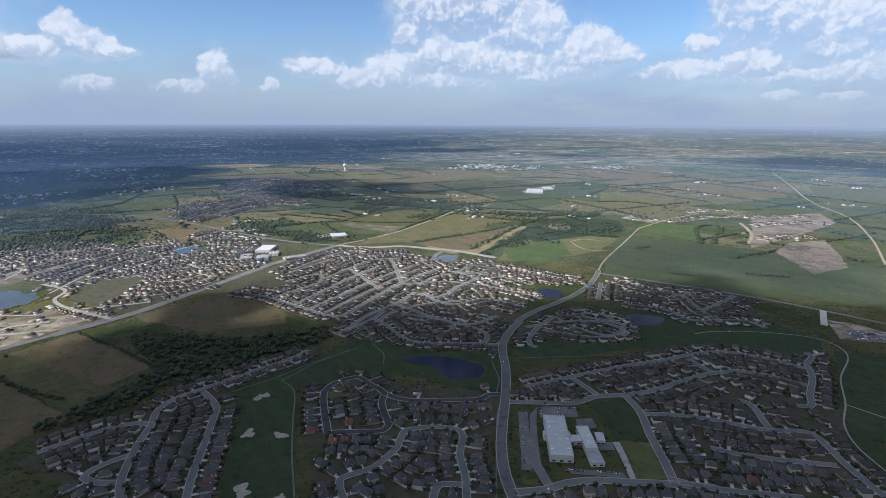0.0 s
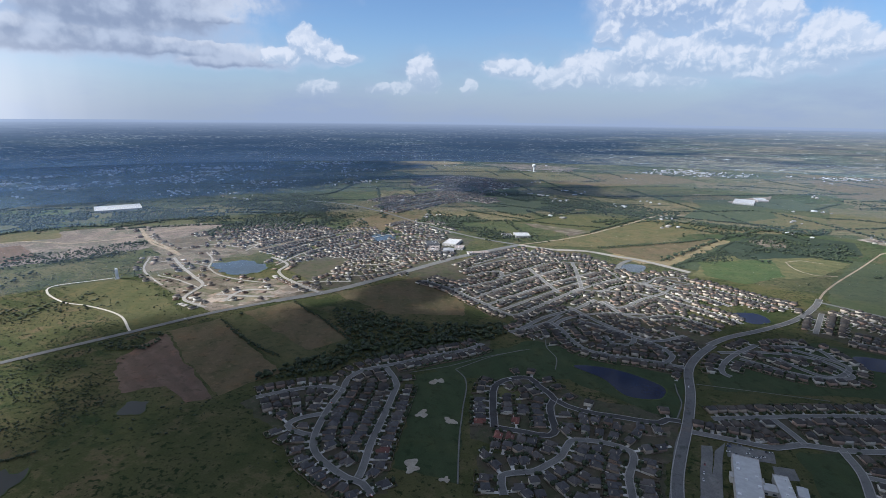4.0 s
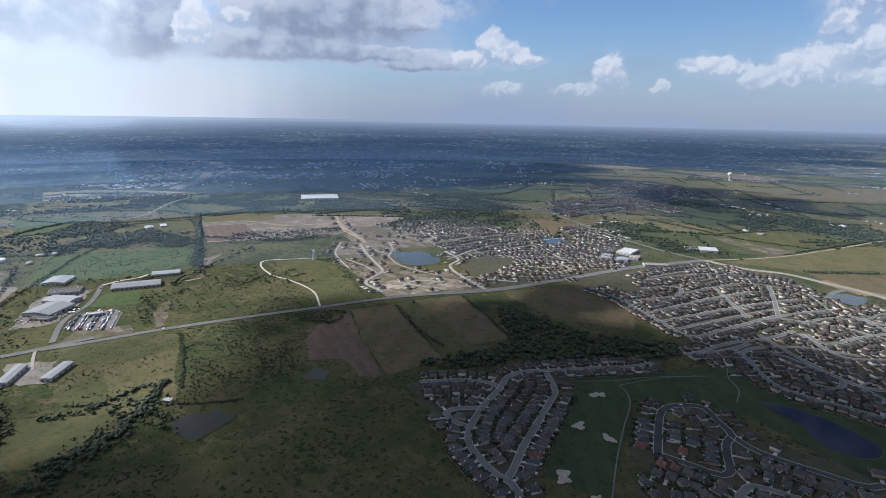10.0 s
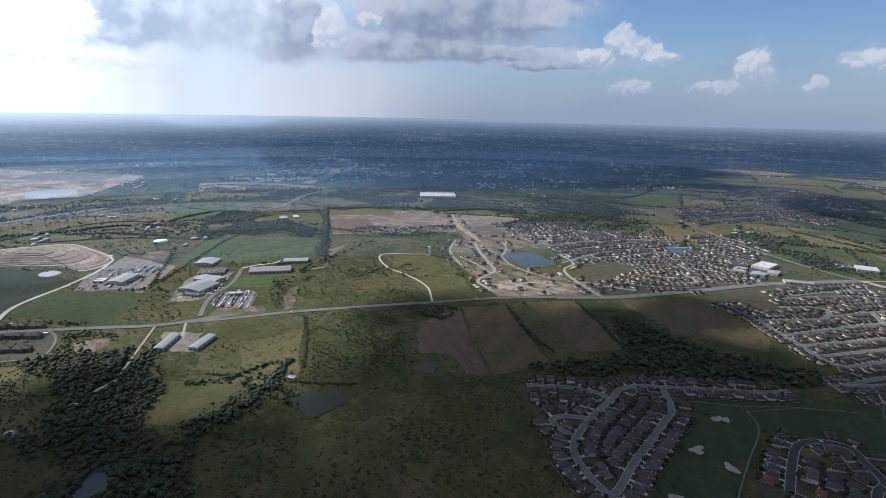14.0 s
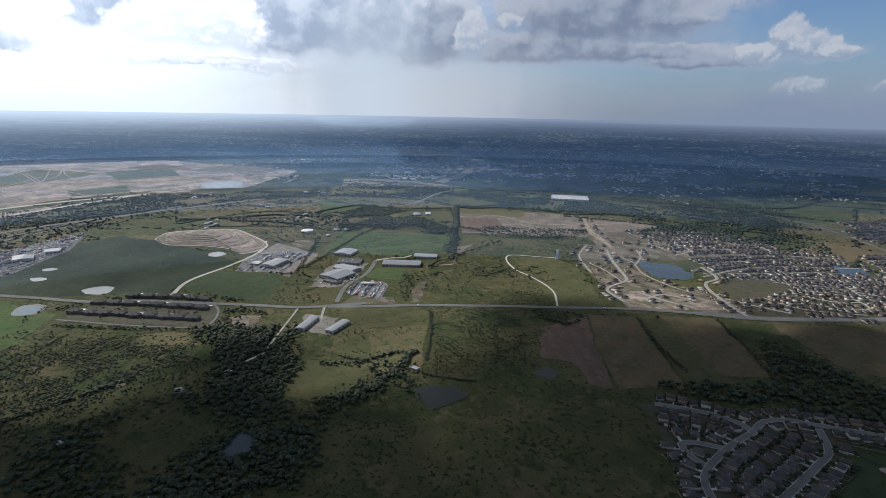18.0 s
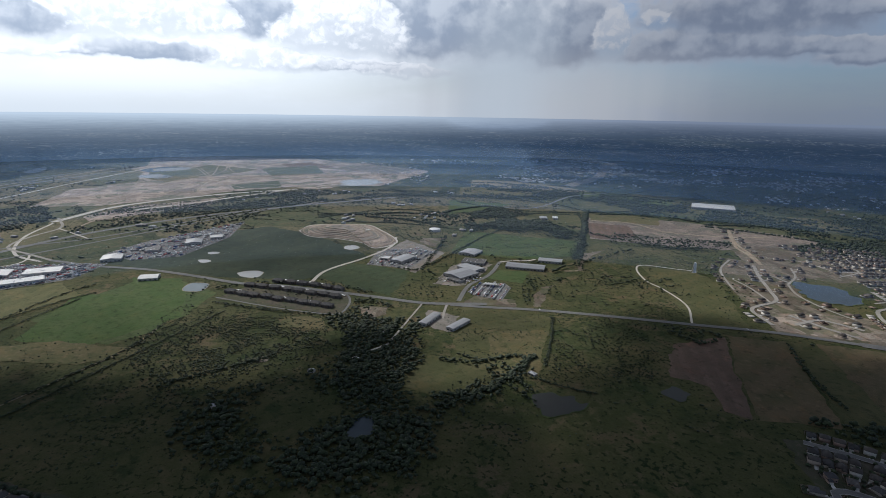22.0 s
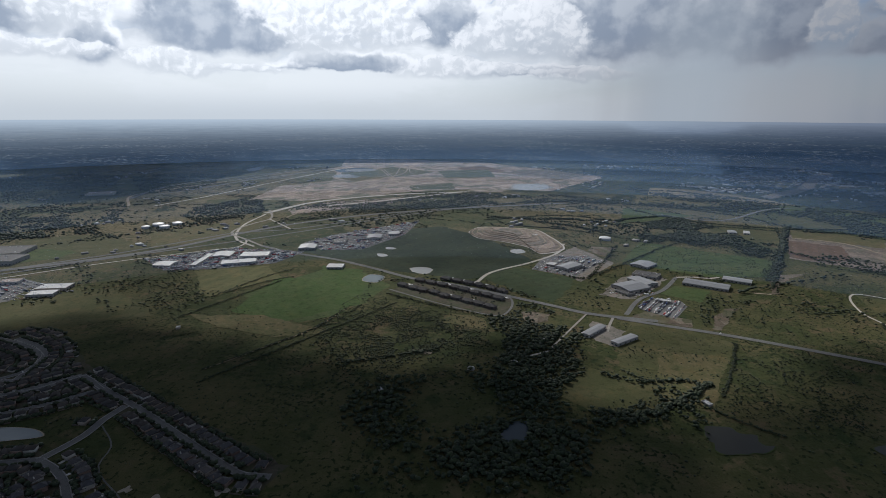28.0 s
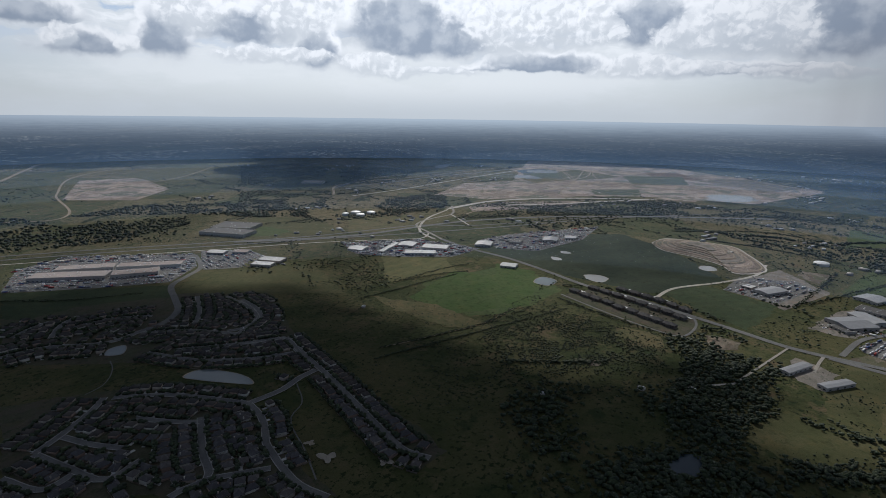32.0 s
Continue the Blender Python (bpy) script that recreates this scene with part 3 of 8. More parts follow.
M_STEEL = varied("painted_steel", ((0.7, 0.7, 0.7), (0.66, 0.67, 0.68)), 0.5)


def backdrop_land():
    """Backdrop plain out to the horizon, haze and cloud shade painted into its glow."""
    m = bpy.data.materials.new("far_plain_glow")
    m.use_nodes = True
    n = Net(m.node_tree)
    s = n.node("ShaderNodeSeparateXYZ")
    n.link(place(n), s.inputs[0])
    grow = n.math("DIVIDE", HEIGHT, n.math("SUBTRACT", HEIGHT, n.math("MINIMUM", s.outputs[2], HEIGHT - 50)))
    c = n.node("ShaderNodeCombineXYZ")
    n.link(n.math("MULTIPLY", s.outputs[0], grow), c.inputs[0])
    n.link(n.math("MULTIPLY", s.outputs[1], grow), c.inputs[1])
    p = c.outputs[0]
    km = n.math("MULTIPLY", n.vec("LENGTH", p), 0.001)
    a = n.math("ARCTAN2", n.math("MULTIPLY", s.outputs[0], -1.0), s.outputs[1])
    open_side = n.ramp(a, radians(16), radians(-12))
    # sunlit and cloud-shaded patches, painted as a gain on the plain's colour
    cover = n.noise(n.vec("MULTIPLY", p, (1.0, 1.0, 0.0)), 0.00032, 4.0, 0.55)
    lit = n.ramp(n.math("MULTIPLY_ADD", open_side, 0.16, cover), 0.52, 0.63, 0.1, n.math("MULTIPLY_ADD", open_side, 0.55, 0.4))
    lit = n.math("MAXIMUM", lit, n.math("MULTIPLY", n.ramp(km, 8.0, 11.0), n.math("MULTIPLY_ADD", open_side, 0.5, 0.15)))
    col = country(n, n.vec("MULTIPLY", p, (0.45, 0.45, 0.0)), n.vec("MULTIPLY", p, (0.45, 0.45, 0.0)))
    # thin bands of clearings, roofs and roads, ever flatter towards the horizon
    band = n.node("ShaderNodeCombineXYZ")
    n.link(n.math("MULTIPLY", a, 62.0), band.inputs[0])
    n.link(n.math("DIVIDE", 260.0, km), band.inputs[1])
    fleck = n.noise(band.outputs[0], 1.0, 4.0, 0.72)
    belt = n.noise(n.vec("MULTIPLY", band.outputs[0], (0.12, 0.35, 1.0)), 1.0, 4.0, 0.6)
    col = n.mix(n.ramp(belt, 0.5, 0.62, 0.0, 0.6), col, n.mix(open_side, (0.05, 0.06, 0.045), (0.16, 0.135, 0.09)))
    fleck = n.math("MULTIPLY", n.ramp(fleck, 0.57, 0.7), n.ramp(n.noise(n.vec("MULTIPLY", band.outputs[0], (0.09, 0.16, 1.0)), 1.0, 3.0, 0.6), 0.40, 0.54))
    col = n.mix(n.math("MULTIPLY", fleck, 0.85), col, (0.40, 0.39, 0.375))
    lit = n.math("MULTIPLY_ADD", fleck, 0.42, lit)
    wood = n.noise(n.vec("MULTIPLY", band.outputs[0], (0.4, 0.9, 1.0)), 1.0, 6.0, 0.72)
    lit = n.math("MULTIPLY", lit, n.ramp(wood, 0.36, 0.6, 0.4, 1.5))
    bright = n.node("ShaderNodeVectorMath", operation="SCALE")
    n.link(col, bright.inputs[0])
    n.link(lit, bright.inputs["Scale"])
    # haze painted over the colour by distance, paler towards the sun
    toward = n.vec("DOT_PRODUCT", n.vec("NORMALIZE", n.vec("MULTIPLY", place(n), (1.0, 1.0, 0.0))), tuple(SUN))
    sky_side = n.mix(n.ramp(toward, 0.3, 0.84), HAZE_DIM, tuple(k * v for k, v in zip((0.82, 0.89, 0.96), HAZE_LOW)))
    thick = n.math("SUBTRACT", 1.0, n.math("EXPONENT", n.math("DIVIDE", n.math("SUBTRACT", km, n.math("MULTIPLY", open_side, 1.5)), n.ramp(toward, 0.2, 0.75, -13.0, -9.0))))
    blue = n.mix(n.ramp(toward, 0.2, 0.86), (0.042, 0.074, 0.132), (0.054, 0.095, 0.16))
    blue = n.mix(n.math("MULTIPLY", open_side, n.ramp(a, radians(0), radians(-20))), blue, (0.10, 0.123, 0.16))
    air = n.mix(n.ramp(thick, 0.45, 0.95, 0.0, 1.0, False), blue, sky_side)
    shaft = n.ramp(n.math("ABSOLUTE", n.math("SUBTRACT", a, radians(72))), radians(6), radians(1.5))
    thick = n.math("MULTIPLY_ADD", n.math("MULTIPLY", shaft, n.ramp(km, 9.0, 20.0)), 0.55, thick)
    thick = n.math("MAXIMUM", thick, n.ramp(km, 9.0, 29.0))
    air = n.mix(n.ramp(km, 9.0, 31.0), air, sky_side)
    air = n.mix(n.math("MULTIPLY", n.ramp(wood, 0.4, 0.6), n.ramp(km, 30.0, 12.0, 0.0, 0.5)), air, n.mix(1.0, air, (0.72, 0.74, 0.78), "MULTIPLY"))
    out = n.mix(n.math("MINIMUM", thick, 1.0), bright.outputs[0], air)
    # roofs, ponds and cleared fields, gathered in towns, show pale through the haze
    town = n.ramp(n.noise(n.vec("MULTIPLY", band.outputs[0], (0.10, 0.22, 1.0)), 1.0, 4.0, 0.65), 0.45, 0.62)
    speck = n.ramp(n.noise(n.vec("MULTIPLY", band.outputs[0], (2.4, 1.6, 1.0)), 1.0, 4.0, 0.75), 0.52, 0.64)
    strip = n.ramp(n.noise(n.vec("ADD", n.vec("MULTIPLY", band.outputs[0], (0.45, 1.3, 1.0)), (31.0, 7.0, 0.0)), 1.0, 3.0, 0.6), 0.63, 0.72, 0.0, 0.8)
    pale = n.math("MULTIPLY", n.math("MAXIMUM", n.math("MULTIPLY", speck, town), strip), n.ramp(km, 22.0, 8.0, 0.0, 0.8))
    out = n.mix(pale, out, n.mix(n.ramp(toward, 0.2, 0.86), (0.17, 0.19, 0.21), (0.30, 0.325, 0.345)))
    # the painted plain shines by itself; no lamp lights it
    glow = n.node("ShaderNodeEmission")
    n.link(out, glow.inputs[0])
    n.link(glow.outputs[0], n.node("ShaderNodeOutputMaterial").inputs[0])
    return m


def cloud_vapour(most):
    """Cloud that thins out towards its rim."""
    m = bpy.data.materials.new("cloud_vapour")
    m.use_nodes = True
    n = Net(m.node_tree)
    q = n.node("ShaderNodeTexCoord").outputs["Object"]
    r = n.vec("LENGTH", n.vec("MULTIPLY", q, (1.0, 1.0, 0.0)))
    r = n.math("MULTIPLY_ADD", n.noise(q, 2.2, 5.0, 0.6), 0.7, r)
    thick = n.ramp(r, 1.25, 0.72, 0.0, most)
    a, b = n.node("ShaderNodeBsdfTransparent"), n.node("ShaderNodeBsdfDiffuse")
    b.inputs[0].default_value = (0.8, 0.8, 0.8, 1)
    mx = n.node("ShaderNodeMixShader")
    n.link(thick, mx.inputs[0])
    n.link(a.outputs[0], mx.inputs[1])
    n.link(b.outputs[0], mx.inputs[2])
    n.link(mx.outputs[0], n.node("ShaderNodeOutputMaterial").inputs[0])
    return m


M_CLOUD, M_CLOUD_THIN = cloud_vapour(0.88), cloud_vapour(0.27)


def haze_sheet(share):
    """Mostly clear bluish sheet that scatters a little light, standing in for hazy air."""
    m = bpy.data.materials.new("haze_sheet")
    m.use_nodes = True
    n = Net(m.node_tree)
    s = n.node("ShaderNodeSeparateXYZ")
    n.link(place(n), s.inputs[0])
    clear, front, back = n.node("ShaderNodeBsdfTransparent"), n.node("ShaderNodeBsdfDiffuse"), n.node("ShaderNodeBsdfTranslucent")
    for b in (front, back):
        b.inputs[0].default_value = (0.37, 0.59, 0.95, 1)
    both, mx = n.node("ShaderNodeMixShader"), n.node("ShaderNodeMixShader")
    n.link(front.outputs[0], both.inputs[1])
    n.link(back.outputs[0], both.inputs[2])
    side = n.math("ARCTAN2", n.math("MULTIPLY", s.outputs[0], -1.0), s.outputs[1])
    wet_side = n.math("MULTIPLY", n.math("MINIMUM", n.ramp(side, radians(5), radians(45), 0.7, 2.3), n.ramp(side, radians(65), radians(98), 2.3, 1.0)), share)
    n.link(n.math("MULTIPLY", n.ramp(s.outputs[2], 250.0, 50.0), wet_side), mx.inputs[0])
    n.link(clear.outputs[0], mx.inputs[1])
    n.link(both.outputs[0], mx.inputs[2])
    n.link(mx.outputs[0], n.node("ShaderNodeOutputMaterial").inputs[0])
    return m


# ---- building blocks ----
def mesh(name, verts, faces, mat):
    me = bpy.data.meshes.new(name)
    me.from_pydata([tuple(v) for v in verts], [], [tuple(f) for f in faces])
    me.materials.append(mat)
    me.update()
    return me


def bulk(name, verts, tris, mat):
    """A large mesh from arrays of corners and triangles."""
    me = bpy.data.meshes.new(name)
    me.vertices.add(len(verts))
    me.vertices.foreach_set("co", np.asarray(verts, np.float32).ravel())
    me.loops.add(3 * len(tris))
    me.loops.foreach_set("vertex_index", np.asarray(tris, np.int32).ravel())
    me.polygons.add(len(tris))
    me.polygons.foreach_set("loop_start", np.arange(0, 3 * len(tris), 3, dtype=np.int32))
    me.polygons.foreach_set("loop_total", np.full(len(tris), 3, np.int32))
    me.materials.append(mat)
    me.update(calc_edges=True)
    return me


def part(name, me, parent, label=""):
    ob = new(name, me)
    ob.parent = parent
    return tagged(ob, label)


def thing(name, x, y, rz=0.0, z=0.0, **tags):
    ob = new(name)
    ob.matrix_basis = pose(x, y, z, 0, 0, rz)
    return tagged(ob, **tags)


class Solid:
    """Corners and faces gathered into one mesh."""

    def __init__(self):
        self.v, self.f = [], []

    def add(self, verts, faces):
        k = len(self.v)
        self.v += verts
        self.f += [[i + k for i in q] for q in faces]
        return self

    def box(self, x0, x1, y0, y1, z0, z1):
        return self.add([(x, y, z) for z in (z0, z1) for x, y in ((x0, y0), (x1, y0), (x1, y1), (x0, y1))],
                        [(3, 2, 1, 0), (4, 5, 6, 7), (0, 1, 5, 4), (1, 2, 6, 5), (2, 3, 7, 6), (3, 0, 4, 7)])

    def hip(self, x0, x1, y0, y1, z0, h, over=0.5, t=0.25):
        """Hipped roof with eaves, ridge along the longer side."""
        x0, x1, y0, y1 = x0 - over, x1 + over, y0 - over, y1 + over
        b = [(x, y, z) for z in (z0 - t, z0) for x, y in ((x0, y0), (x1, y0), (x1, y1), (x0, y1))]
        if x1 - x0 > y1 - y0:
            k = (y1 - y0) / 2
            b += [(x0 + k, (y0 + y1) / 2, z0 + h), (x1 - k, (y0 + y1) / 2, z0 + h)]
            top = [(4, 5, 9, 8), (5, 6, 9), (6, 7, 8, 9), (7, 4, 8)]
        else:
            k = (x1 - x0) / 2
            b += [((x0 + x1) / 2, y0 + k, z0 + h), ((x0 + x1) / 2, y1 - k, z0 + h)]
            top = [(4, 5, 8), (5, 6, 9, 8), (6, 7, 9), (7, 4, 8, 9)]
        return self.add(b, [(3, 2, 1, 0), (0, 1, 5, 4), (1, 2, 6, 5), (2, 3, 7, 6), (3, 0, 4, 7)] + top)

    def gable(self, x0, x1, y0, y1, z0, h, over=0.4, t=0.25):
        """Gabled roof with its ridge along y."""
        x0, x1, y0, y1 = x0 - over, x1 + over, y0 - over, y1 + over
        c = (x0 + x1) / 2
        b = [(x, y, z) for y in (y0, y1) for x, z in ((x0, z0 - t), (x1, z0 - t), (x1, z0), (c, z0 + h), (x0, z0))]
        return self.add(b, [(0, 1, 2, 3, 4), (9, 8, 7, 6, 5), (5, 6, 1, 0), (6, 7, 2, 1), (7, 8, 3, 2), (8, 9, 4, 3), (9, 5, 0, 4)])

    def mesh(self, name, mat):
        return mesh(name, self.v, self.f, mat)


# a raster of what is taken, 4 m a cell
CELL, HALF = 4.0, 1250
taken = np.zeros((2 * HALF, 2 * HALF), bool)
wet, garden, green = np.zeros_like(taken), np.zeros_like(taken), np.zeros_like(taken)
built, bare, mown = np.zeros_like(taken), np.zeros_like(taken), np.zeros_like(taken)


def cell(x, y):
    return np.clip((np.asarray(x) / CELL + HALF).astype(int), 0, 2 * HALF - 1), np.clip((np.asarray(y) / CELL + HALF).astype(int), 0, 2 * HALF - 1)


def inside(poly, xs, ys):
    odd = np.zeros(len(xs), bool)
    for (x0, y0), (x1, y1) in zip(poly, poly[1:] + poly[:1]):
        if y0 != y1:
            odd ^= ((ys < y0) != (ys < y1)) & (xs < (x1 - x0) * (ys - y0) / (y1 - y0) + x0)
    return odd


def area(poly):
    return abs(sum(a[0] * b[1] - b[0] * a[1] for a, b in zip(poly, poly[1:] + poly[:1]))) / 2


def smooth(points, step, closed=False):
    """A curve through the points, sampled about every step metres."""
    p = [Vector((*q, 0)) for q in points]
    n = len(p)
    out = []
    for i in range(n if closed else n - 1):
        if closed:
            a, b, c, d = p[i - 1], p[i], p[(i + 1) % n], p[(i + 2) % n]
        else:
            a, b, c, d = p[max(i - 1, 0)], p[i], p[i + 1], p[min(i + 2, n - 1)]
        k = max(2, int((c - b).length / step))
        la, lb, lc = max((b - a).length, 1e-3), (c - b).length, max((d - c).length, 1e-3)
        tb = ((c - b) / lb + (b - a) / la) / 2 * lb if a is not b else c - b
        tc = ((d - c) / lc + (c - b) / lb) / 2 * lb if d is not c else c - b
        for j in range(k):
            t = j / k
            out.append(b * (2 * t ** 3 - 3 * t * t + 1) + tb * (t ** 3 - 2 * t * t + t) + c * (3 * t * t - 2 * t ** 3) + tc * (t ** 3 - t * t))
    if not closed:
        out.append(p[-1])
    return [(v.x, v.y) for v in out]


def ribbon(name, line, off0, off1, z, mat, thick=0.0):
    """A strip between two offsets to the right of a line."""
    a = np.array(line)
    d = np.gradient(a, axis=0)
    d /= np.linalg.norm(d, axis=1, keepdims=True) + 1e-9
    right = np.stack([d[:, 1], -d[:, 0]], 1)
    lo, hi = a + right * off0, a + right * off1
    n = len(a)
    v = [(*q, z) for q in lo] + [(*q, z) for q in hi]
    f = [(i, i + n, i + n + 1, i + 1) for i in range(n - 1)]
    if thick:
        v += [(*q, z - thick) for q in lo] + [(*q, z - thick) for q in hi]
        f += [(i + 1, i + 1 + 2 * n, i + 2 * n, i) for i in range(n - 1)] + [(i + n, i + 3 * n, i + 3 * n + 1, i + n + 1) for i in range(n - 1)]
    return mesh(name, v, f, mat)


# ---- ground, backdrop, haze and clouds ----
def disc(radii, seg):
    v, f = [(0, 0, 0)], []
    for k, r in enumerate(radii):
        for i in range(seg):
            v.append((r * math.cos(2 * math.pi * i / seg), r * math.sin(2 * math.pi * i / seg), 0))
    f = [(0, 1 + i, 1 + (i + 1) % seg) for i in range(seg)]
    for k in range(len(radii) - 1):
        o = 1 + k * seg
        f += [(o + i, o + seg + i, o + seg + (i + 1) % seg, o + (i + 1) % seg) for i in range(seg)]
    return v, f


ground = new("ground", mesh("ground", *disc((300, 900, 1800, 3000, 4000, 4930), 96), open_country()))
tagged(ground, "green and dry grassland plain with brush and farm parcels", "ground", kind="structure")
ring = [(4930 * math.cos(2 * math.pi * i / 160), 4930 * math.sin(2 * math.pi * i / 160)) for i in range(160)]
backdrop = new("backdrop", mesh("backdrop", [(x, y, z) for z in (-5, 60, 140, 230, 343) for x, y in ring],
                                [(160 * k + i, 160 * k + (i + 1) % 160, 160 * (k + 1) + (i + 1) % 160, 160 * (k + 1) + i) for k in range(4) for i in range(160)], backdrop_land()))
tagged(backdrop, "distant plain reaching the horizon, blue haze and cloud shade painted on", "distance", kind="structure")

cloud_shape = None


def cloud(x, y, rx, ry, turn=0.0, thin=False):
    """A cumulus high above that shades the ground round (x, y)."""
    global cloud_shape
    if cloud_shape is None:
        bm = bmesh.new()
        bmesh.ops.create_icosphere(bm, subdivisions=3, radius=1.15)
        for v in bm.verts:
            v.co *= 1 + 0.16 * noise.noise(v.co * 2.3) + 0.07 * noise.noise(v.co * 6)
            if v.co.z < 0:
                v.co.z *= 0.35
        cloud_shape = []
        for mat in (M_CLOUD, M_CLOUD_THIN):
            cloud_shape.append(bpy.data.meshes.new("cloud"))
            bm.to_mesh(cloud_shape[-1])
            cloud_shape[-1].materials.append(mat)
    z = 2500 + 120 * math.sin(x * 0.01 + y)
    ob = new("sky_cloud", cloud_shape[thin])
    ob.matrix_basis = pose(x + SUN.x / SUN.z * z, y + SUN.y / SUN.z * z, z, 0, 0, turn) @ Matrix.Diagonal((rx, ry, 160, 1))
    return tagged(ob, "grey-bottomed white cumulus cloud over the plain", "cloud", kind="structure")


def cloud_bank(poly, size, thin=False):
    """Cumulus cells that together shade an area."""
    rr = random.Random(len(poly) * 31 + int(size))
    xs, ys = [p[0] for p in poly], [p[1] for p in poly]
    y, odd = min(ys), 0
    while y < max(ys):
        x = min(xs) + odd * size / 2
        while x < max(xs):
            px, py = x + rr.uniform(-0.2, 0.2) * size, y + rr.uniform(-0.2, 0.2) * size
            if inside(poly, np.array([px]), np.array([py]))[0]:
                cloud(px, py, size * rr.uniform(0.8, 1.15), size * rr.uniform(0.7, 1.0), rr.uniform(0, 360), thin)
            x += size * (1.35 if thin else 1.0)
        y += size * (1.1 if thin else 0.8)
        odd ^= 1


# a broad bank over the camera, its rim as the shade lies on the ground
cloud_bank([(834, 948), (610, 1063), (359, 1110), (279, 1164), (181, 1106), (87, 1161), (-101, 1119), (-208, 1033), (-189, 1029), (-490, 791), (-605, 702), (-778, 775), (-863, 646), (-683, 500), (-600, 395), (-648, 300), (-668, 215), (-655, 150), (-650, 80), (-645, -50), (-600, -260), (-690, -448), (-750, -588), (-872, -753), (-957, -687), (-786, -999), (-629, -1154), (-570, -1237)]
           + [(-600, -1900), (900, -1500), (1900, 300)], 270)


def farshade(poly, thin=True):
    cloud_bank(poly, max(160, min(450, math.sqrt(area(poly)) * 0.42)), thin)


farshade([(-4160, 2551),(-2030, 4438),(-1760, 3743),(-1783, 2772),(-2003, 2394),(-1928, 1989),(-2422, 1442)])
farshade([(-2432, 3284),(-1678, 4054),(-590, 3666),(-306, 2544),(-636, 2148),(-989, 2007),(-1503, 2490)])
farshade([(-699, 3297),(621, 3368),(666, 2935),(-521, 2713)])
farshade([(-4129, 786),(-4577, 1692),(-3161, 3718),(-1235, 4721),(-2225, 2631),(-2482, 1696),(-2855, 1157),(-3511, 717)])
farshade([(-1532, -510),(-1804, -361),(-1933, -82),(-1555, 69),(-1354, -58),(-1381, -270)], True)
farshade([(-805, -1695),(-1123, -2316),(-1201, -1948),(-1421, -1698),(-1028, -1549)])
farshade([(-2239, -2135),(-3556, -1722),(-4577, -1451),(-3990, -2810),(-3379, -3262)])
farshade([(-2049, -4120),(-2268, -3772),(-3514, -3386),(-2473, -4207)])
farshade([(-847, -610),(-747, -424),(-690, -332),(-710, -210),(-780, -60),(-810, 90),(-725, 150),(-640, 150),(-381, -355)], False)
farshade([(470, 1486),(601, 1659),(1253, 1474),(834, 948),(593, 1030),(343, 1058),(279, 1164)])
farshade([(-1871, 1419),(-1686, 2003),(-1184, 2221),(-972, 1972),(-1103, 1635),(-1417, 1483)])
farshade([(-854, 646),(-838, 647),(-771, 768),(-714, 848),(-600, 1145),(-499, 1256),(-342, 1116),(-317, 993),(-515, 772)])
farshade([(-806, 707),(-719, 853),(-617, 1063),(-493, 1242),(-337, 1120),(-317, 993),(-515, 772)])
farshade([(-856, 91),(-900, 294),(-662, 234),(-587, 78)])
farshade([(-965, 145),(-796, 462),(-615, 419),(-720, 137)])
farshade([(-3235, -3198),(-3780, -2814),(-3735, -2217),(-3600, -1770),(-2768, -1496),(-2356, -1665),(-1901, -1914)])
farshade([(-1063, -1108),(-1275, -834),(-1327, -460),(-1167, -142),(-1043, 35),(-845, 124),(-731, -55),(-722, -313),(-830, -666)], True)

# upright sheets in rings, added as haze between here and the horizon
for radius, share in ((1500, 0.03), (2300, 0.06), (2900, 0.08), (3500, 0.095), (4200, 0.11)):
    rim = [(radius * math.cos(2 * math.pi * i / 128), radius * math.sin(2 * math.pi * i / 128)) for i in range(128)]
    air = new("haze_ring", mesh("haze_ring", [(x, y, z) for z in (1.5, 120, 250, 385) for x, y in rim],
                               [(128 * k + i, 128 * k + (i + 1) % 128, 128 * (k + 1) + (i + 1) % 128, 128 * (k + 1) + i) for k in range(3) for i in range(128)], haze_sheet(share)))
    tagged(air, "bluish see-through sheet standing in for haze over the plain", "haze", kind="structure")

# ---- fields, lots and water ----
count = {"layer": 0}


def sheet(name, poly, z, mat, wobble=0.0, step=25.0, tidy=True):
    line = smooth(poly, step, True) if wobble else []
    if not wobble:
        for (x0, y0), (x1, y1) in zip(poly, poly[1:] + poly[:1]):
            k = max(1, int(math.hypot(x1 - x0, y1 - y0) / step))
            line += [(x0 + (x1 - x0) * j / k, y0 + (y1 - y0) * j / k) for j in range(k)]
        r = 1.5 if tidy else 7.0
        line = [(x + r * noise.noise((x * 0.03, y * 0.03, 0)) + 0.6 * r * noise.noise((x * 0.11, y * 0.11, 2)), y + r * noise.noise((x * 0.03, y * 0.03, 5)) + 0.6 * r * noise.noise((x * 0.11, y * 0.11, 8))) for x, y in line]
    bm = bmesh.new()
    face = bm.faces.new([bm.verts.new((x, y, z)) for x, y in line])
    face.normal_update()
    if face.normal.z < 0:
        face.normal_flip()
    bmesh.ops.triangulate(bm, faces=bm.faces[:])
    me = bpy.data.meshes.new(name)
    bm.to_mesh(me)
    me.materials.append(mat)
    return new(name, me)


def mark(grid, poly):
    xs, ys = [p[0] for p in poly], [p[1] for p in poly]
    gx, gy = np.meshgrid(np.arange(min(xs), max(xs), CELL), np.arange(min(ys), max(ys), CELL))
    gx, gy = gx.ravel(), gy.ravel()
    ok = inside(poly, gx, gy)
    grid[cell(gx[ok], gy[ok])] = True


